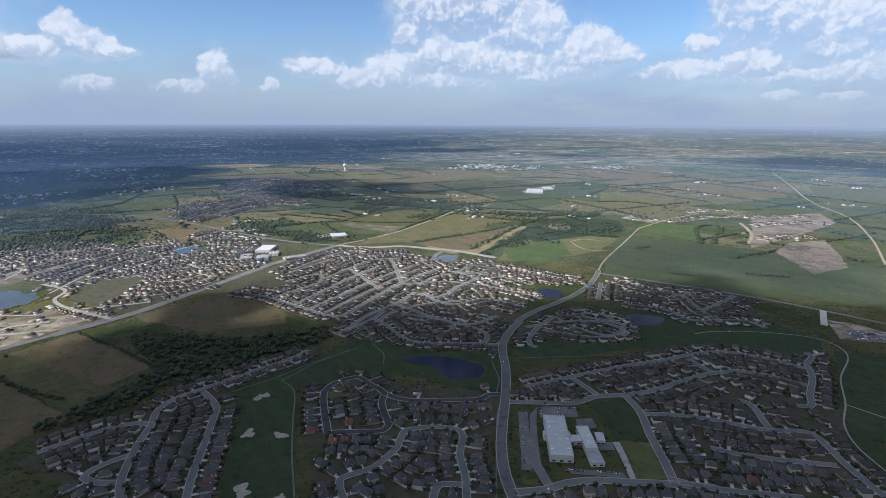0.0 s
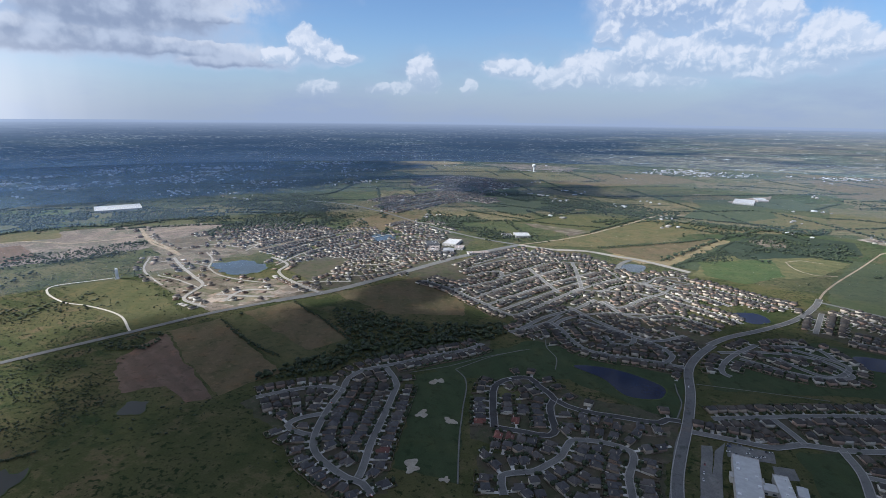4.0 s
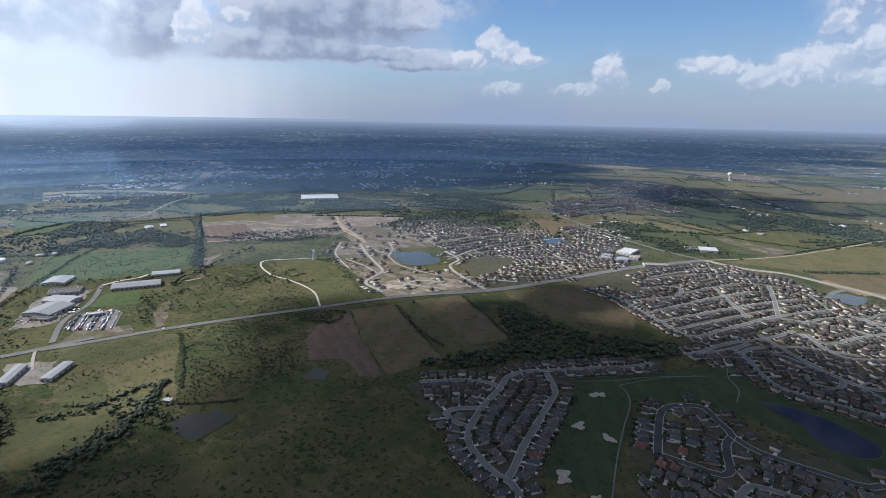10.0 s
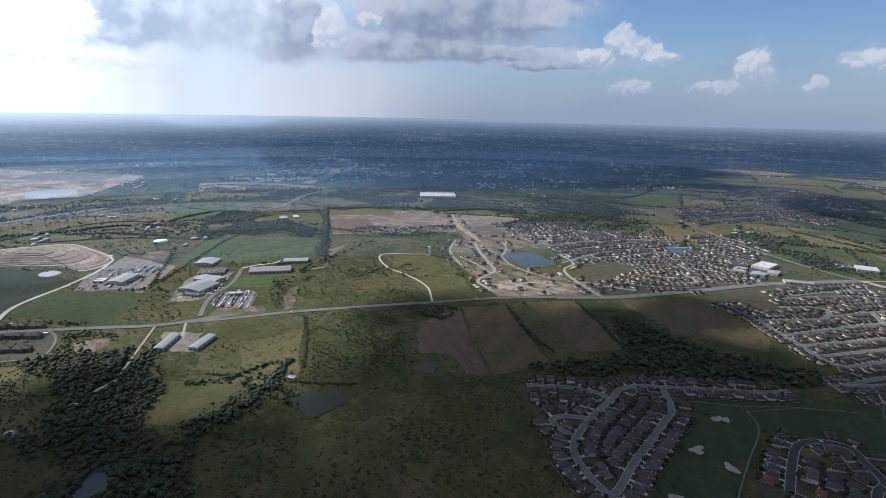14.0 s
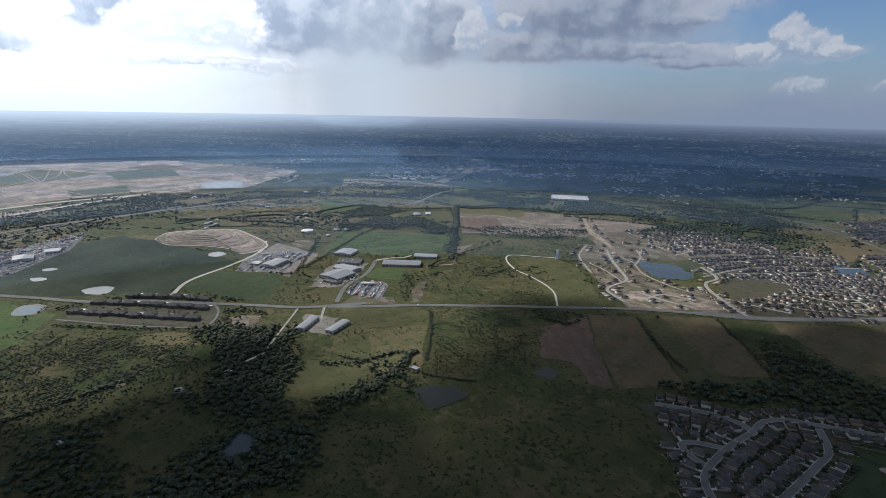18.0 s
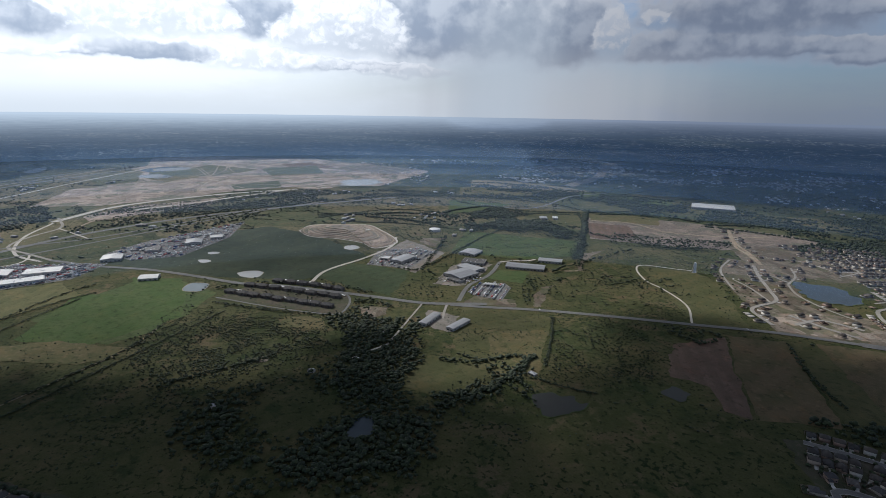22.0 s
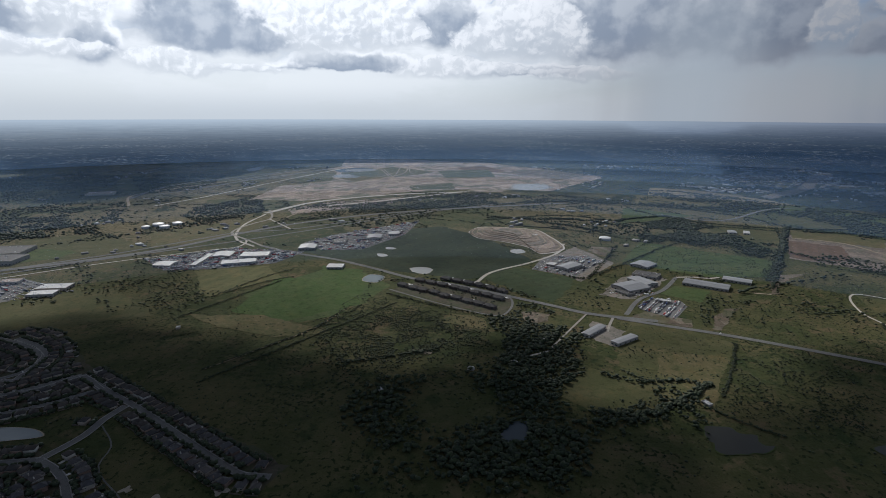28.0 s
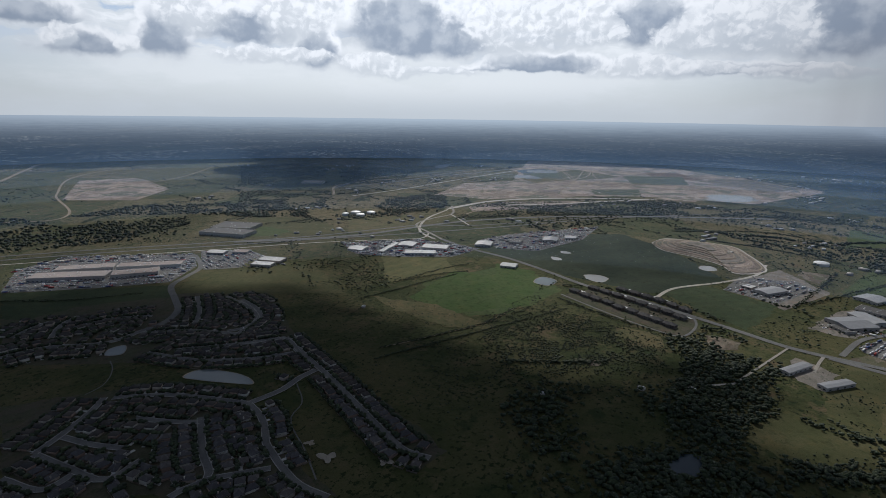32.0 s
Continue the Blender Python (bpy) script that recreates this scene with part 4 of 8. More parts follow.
WORDS = {"grass": "green pasture grass", "bright_grass": "fresh bright green pasture grass", "lawn": "mown green grass", "lawn_dry": "dry yellow-green mown grass", "olive": "olive-coloured rough grass field",
         "grass_dry": "dry tan and green grass field", "green_dark": "dark green crop field", "green_deep": "deep green field, coloured darker than other crops", "soil_brown": "brown ploughed bare soil",
         "soil_tan": "tan bare graded soil", "soil_pale": "pale scraped construction soil", "brown_grass": "brown dried-out grass strip", "soil_straw": "straw-coloured harvested field",
         "soil_grey": "grey gravel ground", "yard": "dry mixed grass and bare soil of back gardens", "quarry": "pale benched quarry floor with tracks", "quarry_mid": "tan scraped earth of a new development", "quarry_dark": "brown graded earth of a new development", "asphalt_lot": "grey asphalt parking lot with worn marks", "concrete_lot": "pale concrete yard"}


def field(poly, cover):
    count["layer"] += 1
    ob = sheet("ground_" + ("lot" if "lot" in cover else "field"), poly, 0.05 + 0.004 * count["layer"], COVER[cover], 0.0, 25.0 if "lot" in cover else 9.0, "lot" in cover)
    if cover == "yard":
        mark(garden, poly)
    if cover in ("lawn", "lawn_dry", "grass", "bright_grass", "green_dark", "green_deep"):
        mark(green, poly)
    if cover in ("lawn", "lawn_dry", "yard", "grass", "olive", "green_dark", "green_deep", "grass_dry", "brown_grass"):
        mark(mown, poly)
    if "lot" in cover or "soil" in cover or "quarry" in cover:
        mark(taken if "lot" in cover else bare, poly)
    return tagged(ob, WORDS[cover], "parking lot" if "lot" in cover else "field", kind="structure")


def keepout(poly):
    """Ground that no house stands on."""
    mark(wet, poly)


keepout([(99, 696),(269, 725),(278, 673),(270, 613),(263, 533),(178, 539),(82, 518)])
keepout([(-311, 716),(-234, 779),(-158, 503),(-232, 502),(-258, 601)])
keepout([(-1096, 1145),(-1031, 1198),(-913, 1184),(-868, 1113),(-919, 1044),(-992, 1058)])
RAW_LOTS = [(-1459, 1175),(-1330, 1361),(-1114, 1192),(-957, 1204),(-838, 1227),(-717, 1047),(-832, 772),(-1090, 880)]      # graded lots, most of them still empty
NEW_STREETS = [(-1547, 1224),(-1180, 1758),(-850, 1887),(-512, 1727),(-526, 1357),(-811, 769),(-1161, 880)]      # the new development, where no tree has grown yet


def pond(poly, look_of):
    count["layer"] += 1
    z = 0.05 + 0.004 * count["layer"]
    mark(taken, poly)
    mark(wet, poly)
    c = [sum(p[k] for p in poly) / len(poly) for k in (0, 1)]
    if look_of in ("murky", "slate", "white"):
        reach = math.sqrt(area(poly)) * (0.35 if look_of == "murky" else 0.14)
        poly = [(x + reach * noise.noise((x * 0.05, y * 0.05, 3)), y + reach * noise.noise((x * 0.05, y * 0.05, 6))) for x, y in smooth(poly, 9.0, True)]
    bank = [(c[0] + (x - c[0]) * 1.04, c[1] + (y - c[1]) * 1.04) for x, y in poly]
    shore = sheet("ground_shore", bank, z - 0.004, COVER["dirt" if look_of in ("white", "pale") else "grass"], 1.0, 6.0)
    tagged(shore, "bare earth shore of a pond", "shore", kind="structure")
    ob = sheet("water_pond", poly, z, WATER[look_of], 1.0, 6.0)
    return tagged(ob, {"blue": "dark blue pond with still water", "pale": "pale pond reflecting the sky", "white": "chalky white shallow pond", "murky": "murky grey stock pond", "slate": "slate-blue pond with a grassy rim"}[look_of], "pond", kind="structure")


def bunker(poly):
    count["layer"] += 1
    cx, cy = sum(p[0] for p in poly) / len(poly), sum(p[1] for p in poly) / len(poly)
    rim = []
    for x, y in smooth(poly, 1.5, True):
        a, k = math.atan2(y - cy, x - cx), 0.85
        k *= 1 + 0.34 * math.sin(3 * a + cx) + 0.16 * math.sin(5 * a + cy)
        rim.append((cx + (x - cx) * k, cy + (y - cy) * k))
    poly = rim
    ob = sheet("sand_bunker", poly, 0.3 + 0.05 + 0.004 * count["layer"], COVER["sand"], 1.0, 3.0)
    return tagged(ob, "pale sand bunker on the golf fairway", "bunker", "golf bunkers")


field([(101, 703),(133, 753),(415, 879),(534, 917),(650, 890),(585, 733),(508, 538),(484, 508),(251, 506),(266, 526),(273, 674),(248, 721)], "yard")
field([(-504, 558),(-480, 626),(-406, 700),(-369, 760),(-227, 906),(-211, 866),(-312, 742),(-307, 682),(-280, 587),(-227, 459),(-271, 426),(-344, 466),(-415, 518)], "yard")
field([(-539, 1222),(-497, 1377),(-294, 1607),(-77, 1604),(-11, 1425),(156, 1534),(138, 1211),(-109, 1022),(-209, 1028),(-375, 1140)], "yard")
field([(-204, 954),(-101, 1119),(87, 1161),(173, 1055),(98, 887),(76, 859),(-84, 913)], "yard")
field([(-210, 763),(-129, 795),(-38, 748),(88, 758),(84, 703),(64, 605),(55, 504),(-135, 502),(-151, 560),(-114, 581),(-171, 592)], "yard")
field([(-552, -1203),(-794, -1026),(-889, -837),(-662, -524),(-554, -735),(-429, -963)], "yard")
field([(-359, -826),(-456, -733),(-530, -544),(-445, -410),(-407, -301),(-254, -622)], "yard")
field([(-730, -653),(-727, -599),(-531, -231),(-487, -247),(-600, -477)], "yard")
field([(388, 1316),(523, 1294),(683, 1204),(643, 995),(496, 1016),(392, 1118),(338, 1156)], "yard")
field([(149, 965),(264, 1097),(373, 1059),(361, 954),(289, 927),(158, 888)], "yard")
field([(69, 523),(256, 517),(251, 506),(67, 504)], "yard")
field([(-787, 595),(-802, 718),(-676, 632),(-549, 558),(-575, 533),(-641, 558),(-684, 520)], "soil_brown")
field([(-803, 726),(-757, 814),(-507, 659),(-546, 565),(-673, 634)], "brown_grass")
field([(-755, 820),(-738, 857),(-445, 720),(-495, 656)], "olive")
field([(-741, 859),(-687, 955),(-468, 824),(-509, 744)], "brown_grass")
field([(-631, 1036),(-500, 1224),(-342, 1116),(-311, 1006),(-460, 960)], "brown_grass")
field([(-1260, 827),(-871, 703),(-818, 790),(-1100, 941),(-1177, 939)], "olive")
field([(-1976, 1035),(-1585, 844),(-1482, 989),(-1376, 1183),(-1356, 1449),(-1382, 1573),(-1498, 1569),(-1793, 1331)], "quarry_dark")
field([(-1748, 1038),(-1766, 1259),(-1606, 1427),(-1481, 1551),(-1384, 1510),(-1416, 1398),(-1452, 1188),(-1568, 1092),(-1594, 1023)], "quarry_mid")
field([(-1826, 959),(-1754, 1084),(-1579, 1014),(-1573, 874),(-1607, 855)], "soil_brown")
field([(-1444, 1243),(-1290, 1532),(-1044, 1658),(-949, 1660),(-1040, 1235),(-1186, 1116)], "soil_tan")
field([(-1294, 1123),(-1169, 1247),(-965, 1050),(-748, 1088),(-642, 1028),(-802, 835),(-1141, 968)], "soil_tan")
field([(-889, 887),(-867, 1006),(-740, 1052),(-697, 1039),(-778, 884),(-810, 843)], "soil_pale")
field([(-918, 1204),(-887, 1480),(-604, 1746),(-491, 1686),(-481, 1455),(-653, 1046)], "yard")
field([(-964, 1646),(-1024, 1879),(-935, 1924),(-819, 1807),(-852, 1691)], "soil_tan")
field([(-367, 2023),(-329, 2066),(-148, 1938),(-196, 1871)], "soil_tan")
field([(-410, 2086),(-80, 2500),(99, 2449),(-154, 1914)], "olive")
field([(-751, 2435),(-484, 2774),(-306, 2544),(-475, 2195)], "green_dark")
field([(-12, 1758),(181, 1942),(166, 1682),(42, 1573),(-58, 1639)], "soil_straw")
field([(4, 1644),(264, 2034),(322, 1992),(106, 1575)], "soil_straw")
field([(116, 1596),(322, 1992),(449, 1894),(407, 1749),(195, 1543)], "green_dark")
field([(228, 1744),(432, 1865),(603, 1806),(483, 1619),(288, 1500),(158, 1497)], "lawn_dry")
field([(388, 2061),(497, 2111),(482, 1997),(401, 1963)], "soil_tan")
field([(484, 1550),(624, 1843),(847, 1728),(1097, 1600),(1229, 1444),(971, 1120),(688, 1212),(421, 1345)], "green_dark")
field([(718, 1942),(779, 2085),(989, 2035),(862, 1762)], "grass")
field([(1031, 1634),(1159, 1753),(1304, 1800),(1195, 1568),(1121, 1442),(988, 1384)], "quarry_dark")
field([(1671, 3859),(2007, 3733),(2184, 3451),(1880, 2860),(1545, 2909),(1299, 3131)], "brown_grass")
field([(2235, 3310),(2622, 3196),(2109, 2551),(1754, 2457)], "olive")
field([(269, 2961),(766, 3235),(804, 2875),(315, 2564)], "green_dark")
field([(-644, 3793),(339, 4277),(353, 3506),(-337, 3126)], "olive")
field([(-397, 2046),(-132, 1978),(-187, 1895),(-341, 1971)], "soil_tan")
field([(-778, 2437),(-634, 2708),(-306, 2574),(-431, 2230)], "green_dark")
field([(1289, 2225),(1645, 2333),(1562, 2111),(1285, 1891),(981, 1669)], "quarry_dark")
field([(340, 1109),(662, 1031),(708, 946),(652, 849),(430, 916),(142, 842),(135, 937)], "lawn")
field([(-148, 933),(106, 864),(83, 727),(-74, 798),(-238, 740),(-304, 757),(-215, 859)], "lawn")
field([(-302, 724),(-234, 779),(-158, 503),(-238, 502),(-264, 601)], "lawn")
field([(214, 700),(269, 724),(275, 676),(267, 613),(226, 612)], "lawn")
field([(228, 610),(265, 610),(261, 533),(222, 535)], "lawn_dry")
field([(699, 892),(771, 869),(487, 512),(526, 625)], "lawn")
field([(-41, 690),(10, 702),(73, 710),(71, 681),(10, 673),(-40, 673)], "soil_tan")
field([(-169, 738),(-134, 747),(-123, 700),(-157, 700)], "lawn_dry")
field([(-726, 103),(-825, 163),(-795, 224),(-724, 255),(-674, 191),(-682, 153)], "olive")
field([(-1225, 389),(-1285, 436),(-1257, 507),(-1169, 456)], "grass")
field([(-1060, 285),(-1103, 314),(-1061, 399),(-1017, 382)], "soil_tan")
field([(-1205, 37),(-1429, 54),(-1315, 203),(-1153, 140)], "lawn")
field([(-922, 225),(-1057, 289),(-1013, 369),(-947, 437),(-826, 371),(-719, 312),(-732, 258),(-815, 206)], "olive")
field([(-1489, 354),(-1752, 471),(-1551, 788),(-1386, 711),(-1372, 541)], "grass")
field([(-1947, 718),(-2107, 823),(-2063, 1055),(-1789, 923)], "grass_dry")
field([(-1300, -23),(-1398, 30),(-1266, 194),(-1134, 133)], "lawn")
# crop's own dark green, deepened in colour in place of some cloud shade
field([(-1507, -556),(-1794, -436),(-1924, -191),(-1777, -39),(-1469, 119),(-1285, -53),(-1340, -261)], "green_deep")
field([(-1443, 118),(-1660, 251),(-1479, 333),(-1297, 219)], "soil_grey")
field([(-1602, 276),(-1675, 305),(-1654, 377),(-1557, 323)], "soil_tan")
field([(-964, -375),(-1119, -570),(-1365, -420),(-1163, -294),(-1015, -308)], "grass")
field([(-1102, -655),(-1287, -764),(-1352, -599),(-1269, -546),(-1094, -619)], "lawn_dry")
field([(-800, -1015),(-957, -1121),(-1041, -956),(-1014, -727),(-969, -680)], "olive")
field([(-543, -1186),(-629, -1353),(-748, -1188),(-837, -1078),(-784, -1005),(-644, -1124),(-554, -1132)], "lawn")
field([(-629, -1353),(-752, -1520),(-887, -1536),(-1067, -1256),(-978, -1149),(-852, -1096),(-753, -1196)], "asphalt_lot")
field([(-1098, -1268),(-1176, -1161),(-1095, -946),(-963, -1109)], "asphalt_lot")
field([(-1374, -968),(-1527, -778),(-1507, -556),(-1376, -592),(-1302, -735),(-1277, -852)], "asphalt_lot")
field([(-1614, -596),(-1739, -540),(-2016, -282),(-1771, -298),(-1554, -392),(-1532, -510)], "asphalt_lot")
field([(-1555, -1082),(-1898, -1019),(-1930, -834),(-1738, -886),(-1528, -994)], "grass_dry")
field([(-1565, -1504),(-1678, -1297),(-1501, -1045),(-1333, -1215),(-1266, -1342)], "olive")
field([(-1469, -2517),(-1935, -3132),(-2194, -2964),(-1944, -2423),(-1622, -2246)], "quarry")
field([(-2206, -3232),(-3379, -3262),(-3990, -2810),(-3932, -2890),(-2925, -2726),(-2098, -2610)], "olive")
field([(-2444, -1151),(-2932, -1199),(-3370, -841),(-3215, -469),(-2613, -591),(-2435, -906)], "quarry")
field([(-3869, -1224),(-4786, -955),(-4582, -87),(-3622, 697),(-3115, 297),(-3154, -337),(-3312, -826)], "quarry")
field([(-3249, -996),(-4700, -1311),(-4823, -744),(-4130, 350),(-3562, 688),(-2915, 297),(-2929, -158),(-2700, -604),(-2616, -814)], "quarry")
field([(-3357, -534),(-3931, -524),(-4160, 197),(-3619, 588),(-3226, 207),(-3027, -136)], "quarry")
field([(-980, -1028),(-1108, -1079),(-1121, -878),(-1003, -710),(-856, -908)], "olive")
field([(-1282, -776),(-1328, -598),(-1259, -525),(-1125, -606)], "lawn_dry")
field([(-1127, -513),(-1329, -340),(-1220, -244),(-1077, -278),(-982, -392),(-1035, -510)], "grass")
field([(108, 678),(121, 681),(106, 553),(94, 553)], "asphalt_lot")
field([(139, 696),(191, 693),(189, 668),(135, 665)], "asphalt_lot")
field([(122, 671),(137, 696),(128, 655),(119, 563),(127, 525),(117, 520),(106, 563)], "asphalt_lot")
field([(146, 555),(212, 549),(213, 538),(150, 546)], "asphalt_lot")
field([(218, 609),(227, 610),(223, 537),(216, 537)], "concrete_lot")
field([(183, 662),(206, 665),(207, 642),(181, 636)], "asphalt_lot")
field([(198, 609),(218, 609),(216, 593),(197, 592)], "asphalt_lot")
field([(-1133, 313),(-1192, 357),(-1173, 415),(-1140, 417),(-1061, 369),(-1112, 313)], "asphalt_lot")
field([(-1200, 243),(-1346, 327),(-1404, 421),(-1339, 433),(-1250, 375),(-1176, 311)], "soil_grey")
field([(-1174, -236),(-1042, 14),(-1093, 48),(-1162, 36),(-1267, -155),(-1246, -186)], "yard")
field([(-1394, 103),(-1527, 145),(-1552, 276),(-1488, 304),(-1332, 207)], "asphalt_lot")
field([(-968, 178),(-1032, 202),(-987, 255),(-914, 225),(-934, 192)], "soil_grey")
field([(783, 1049),(820, 1028),(861, 981),(817, 927),(747, 941)], "soil_pale")
field([(794, 992),(852, 970),(826, 937),(770, 942)], "asphalt_lot")
field([(-3801, -935),(-4106, -775),(-3794, -425),(-3468, -559),(-3415, -780)], "olive")
field([(-4105, -297),(-4283, -96),(-3900, 89),(-3649, -120)], "soil_brown")
field([(-3338, -981),(-3535, -806),(-3300, -628),(-3078, -735)], "grass_dry")
field([(-3243, -524),(-3404, -384),(-3230, -140),(-2987, -221),(-2950, -393)], "soil_brown")
field([(-3788, -10),(-4104, 368),(-3707, 606),(-3383, 375),(-3391, 94)], "soil_tan")
field([(-3113, 861),(-3054, 1068),(-2748, 1295),(-2561, 1362),(-2613, 1082),(-2820, 774)], "soil_straw")
field([(-2561, 1362),(-2208, 1582),(-2061, 1445),(-2204, 1240),(-2546, 1099)], "grass")
field([(-2151, 1450),(-1914, 1705),(-1767, 1930),(-1539, 1907),(-1628, 1706),(-1904, 1503)], "grass_dry")
field([(-2086, 4341),(-1871, 4507),(-1604, 4609),(-1390, 4549),(-1545, 4189),(-1804, 4122)], "soil_straw")
field([(-1288, 4518),(-844, 4650),(-435, 4502),(-510, 4237),(-876, 4223)], "soil_tan")
field([(-2668, -1032),(-2966, -943),(-3343, -732),(-3659, -471),(-3850, -27),(-3509, 354),(-3161, 320),(-3059, -148),(-2965, -385),(-2662, -561),(-2543, -739),(-2547, -963)], "quarry")
field([(-2192, -871),(-2389, -776),(-2590, -480),(-2458, -441),(-2224, -672),(-2085, -806)], "quarry")
field([(-3820, -1100),(-4019, -902),(-3522, -769),(-3398, -976)], "green_dark")
field([(-3839, -409),(-4007, -48),(-3535, 4),(-3407, -302)], "green_dark")
field([(-3058, -489),(-3184, -251),(-2942, -215),(-2856, -441)], "green_dark")
field([(-2837, -765),(-2965, -622),(-2757, -608),(-2700, -703)], "quarry_dark")
field([(-2965, -144),(-3059, 104),(-2854, 38),(-2813, -108)], "soil_pale")
field([(-1743, -1187),(-1841, -1044),(-1934, -887),(-1850, -829),(-1617, -893),(-1495, -1028)], "grass_dry")
field([(-2835, 1324),(-3017, 1492),(-3172, 1670),(-3527, 1899),(-3988, 2179),(-4086, 2357),(-3861, 2247),(-3577, 2005),(-3171, 1752),(-2931, 1540),(-2757, 1340)], "soil_grey")
field([(-2347, -2169),(-2623, -2129),(-2434, -1747),(-2216, -1889)], "green_dark")
field([(-1072, 61),(-1072, 94),(-1062, 123),(-1020, 110),(-1009, 84),(-1022, 68)], "soil_tan")
field([(-2066, 775),(-2069, 891),(-1885, 798),(-1921, 718)], "grass_dry")
field([(-2067, 966),(-2057, 1059),(-1766, 907),(-1790, 844)], "grass_dry")
field([(-1986, 1039),(-1946, 1176),(-1872, 1287),(-1739, 1201),(-1810, 1099),(-1855, 991)], "grass_dry")
field([(-1010, 422),(-1085, 456),(-1131, 491),(-1153, 530),(-1102, 495),(-1012, 439)], "soil_tan")
field([(-1243, 634),(-1367, 692),(-1405, 732),(-1435, 816),(-1400, 778),(-1345, 710),(-1244, 649)], "soil_tan")
field([(-1398, -1430),(-1458, -1377),(-1435, -1213),(-1357, -1219),(-1277, -1313)], "grass")
field([(-286, 2242),(-184, 2561),(55, 2391),(-108, 2007),(-318, 2073)], "olive")
field([(-136, 1966),(66, 2367),(284, 2223),(125, 1936),(-90, 1731),(-284, 1690)], "grass_dry")
field([(-88, 1707),(14, 1791),(269, 2004),(173, 1828),(87, 1619),(15, 1636)], "brown_grass")
field([(240, 2750),(498, 2808),(756, 2611),(687, 2283),(504, 2336),(218, 2449)], "grass_dry")
field([(194, 2426),(327, 2857),(580, 2856),(570, 2560),(410, 2392)], "green_dark")
field([(867, 2978),(1233, 2872),(908, 2068),(792, 2319),(747, 2538)], "grass_dry")
field([(1116, 4671),(1944, 4624),(1453, 3415),(1013, 3364)], "brown_grass")
field([(-553, 3907),(154, 4280),(426, 3843),(-198, 3348),(-550, 3396)], "brown_grass")
field([(-1157, 3663),(-650, 3997),(-238, 3952),(-601, 3282)], "grass_dry")
field([(192, 1660),(394, 1770),(388, 1581),(282, 1464),(193, 1516)], "grass")
field([(256, 1890),(457, 2192),(708, 2135),(667, 1922),(310, 1735)], "green_deep")
field([(362, 2017),(480, 2116),(484, 1967),(425, 1930)], "soil_tan")
field([(433, 2975),(523, 3136),(690, 3290),(642, 3115),(487, 2896)], "soil_pale")
field([(734, 2193),(785, 2242),(861, 2113),(816, 2080)], "soil_pale")
field([(-2104, 2700),(-2200, 3241),(-1774, 3495),(-1697, 3180),(-1664, 2599),(-1793, 2430)], "olive")
field([(-990, 1734),(-1005, 2072),(-799, 2005),(-813, 1763),(-892, 1635)], "brown_grass")
field([(-2093, 785),(-2026, 1047),(-1754, 904),(-1862, 747)], "olive")
field([(-2412, 564),(-2250, 810),(-2135, 636),(-2050, 474)], "grass")
field([(-931, 1622),(-999, 1771),(-830, 2065),(-773, 1846),(-854, 1662)], "brown_grass")
field([(-2341, 1287),(-2002, 1582),(-1927, 1458),(-2055, 1129),(-2244, 1118)], "olive")
field([(-2816, 716),(-2741, 1022),(-2636, 1189),(-2505, 932),(-2552, 646)], "grass_dry")
field([(-1725, 3673),(-1632, 4307),(-1024, 4250),(-933, 3685),(-1404, 3478)], "grass_dry")
field([(-1371, -455),(-1338, -338),(-1183, -296),(-1079, -323),(-1044, -361)], "bright_grass")
field([(-1249, -533),(-1249, -310),(-1083, -284),(-953, -417),(-1017, -538)], "bright_grass")
field([(-906, 290),(-888, 405),(-715, 312),(-721, 243)], "grass_dry")
field([(-980, -613),(-995, -465),(-924, -296),(-890, -392),(-931, -536)], "grass_dry")
field([(-1043, -89),(-1030, -12),(-967, -13),(-992, -95)], "grass_dry")
field([(-863, -142),(-872, -96),(-850, -101),(-849, -136)], "soil_tan")
pond([(-70, 850),(-21, 862),(46, 841),(70, 820),(61, 784),(17, 776),(-20, 819)], "blue")
pond([(382, 1059),(423, 1066),(454, 1050),(431, 1012),(391, 1009)], "blue")
pond([(218, 1224),(268, 1238),(283, 1196),(248, 1171),(220, 1195)], "blue")
pond([(-1064, 1135),(-1022, 1187),(-918, 1172),(-898, 1126),(-925, 1075),(-954, 1066),(-1002, 1080)], "slate")
pond([(-21, 1535),(19, 1566),(48, 1545),(32, 1480),(-6, 1471)], "slate")
pond([(-840, 1606),(-795, 1666),(-750, 1637),(-757, 1546),(-800, 1552)], "slate")
pond([(-665, 291),(-665, 311),(-648, 317),(-646, 335),(-631, 347),(-618, 323),(-616, 309),(-610, 289),(-626, 280),(-644, 288)], "murky")
pond([(-528, -673),(-554, -672),(-570, -629),(-569, -581),(-558, -563),(-543, -601),(-531, -646)], "pale")
pond([(-525, -852),(-546, -869),(-566, -860),(-540, -831)], "pale")
pond([(-1247, -317),(-1299, -309),(-1286, -271),(-1236, -280)], "pale")
pond([(-1368, -216),(-1380, -183),(-1360, -157),(-1320, -173),(-1331, -203)], "white")
pond([(-1509, -335),(-1506, -313),(-1484, -303),(-1479, -326)], "white")
pond([(-1587, -328),(-1590, -307),(-1574, -295),(-1563, -316)], "white")
pond([(-1594, 50),(-1608, 77),(-1575, 97),(-1555, 69)], "white")
pond([(-618, 14),(-650, 32),(-652, 54),(-618, 50),(-600, 24)], "slate")
pond([(-665, 285),(-661, 320),(-624, 348),(-605, 311),(-625, 277)], "murky")
pond([(-641, 477),(-651, 505),(-621, 515),(-612, 487)], "murky")
pond([(-3823, -1145),(-4006, -1004),(-3912, -856),(-3670, -1037)], "pale")
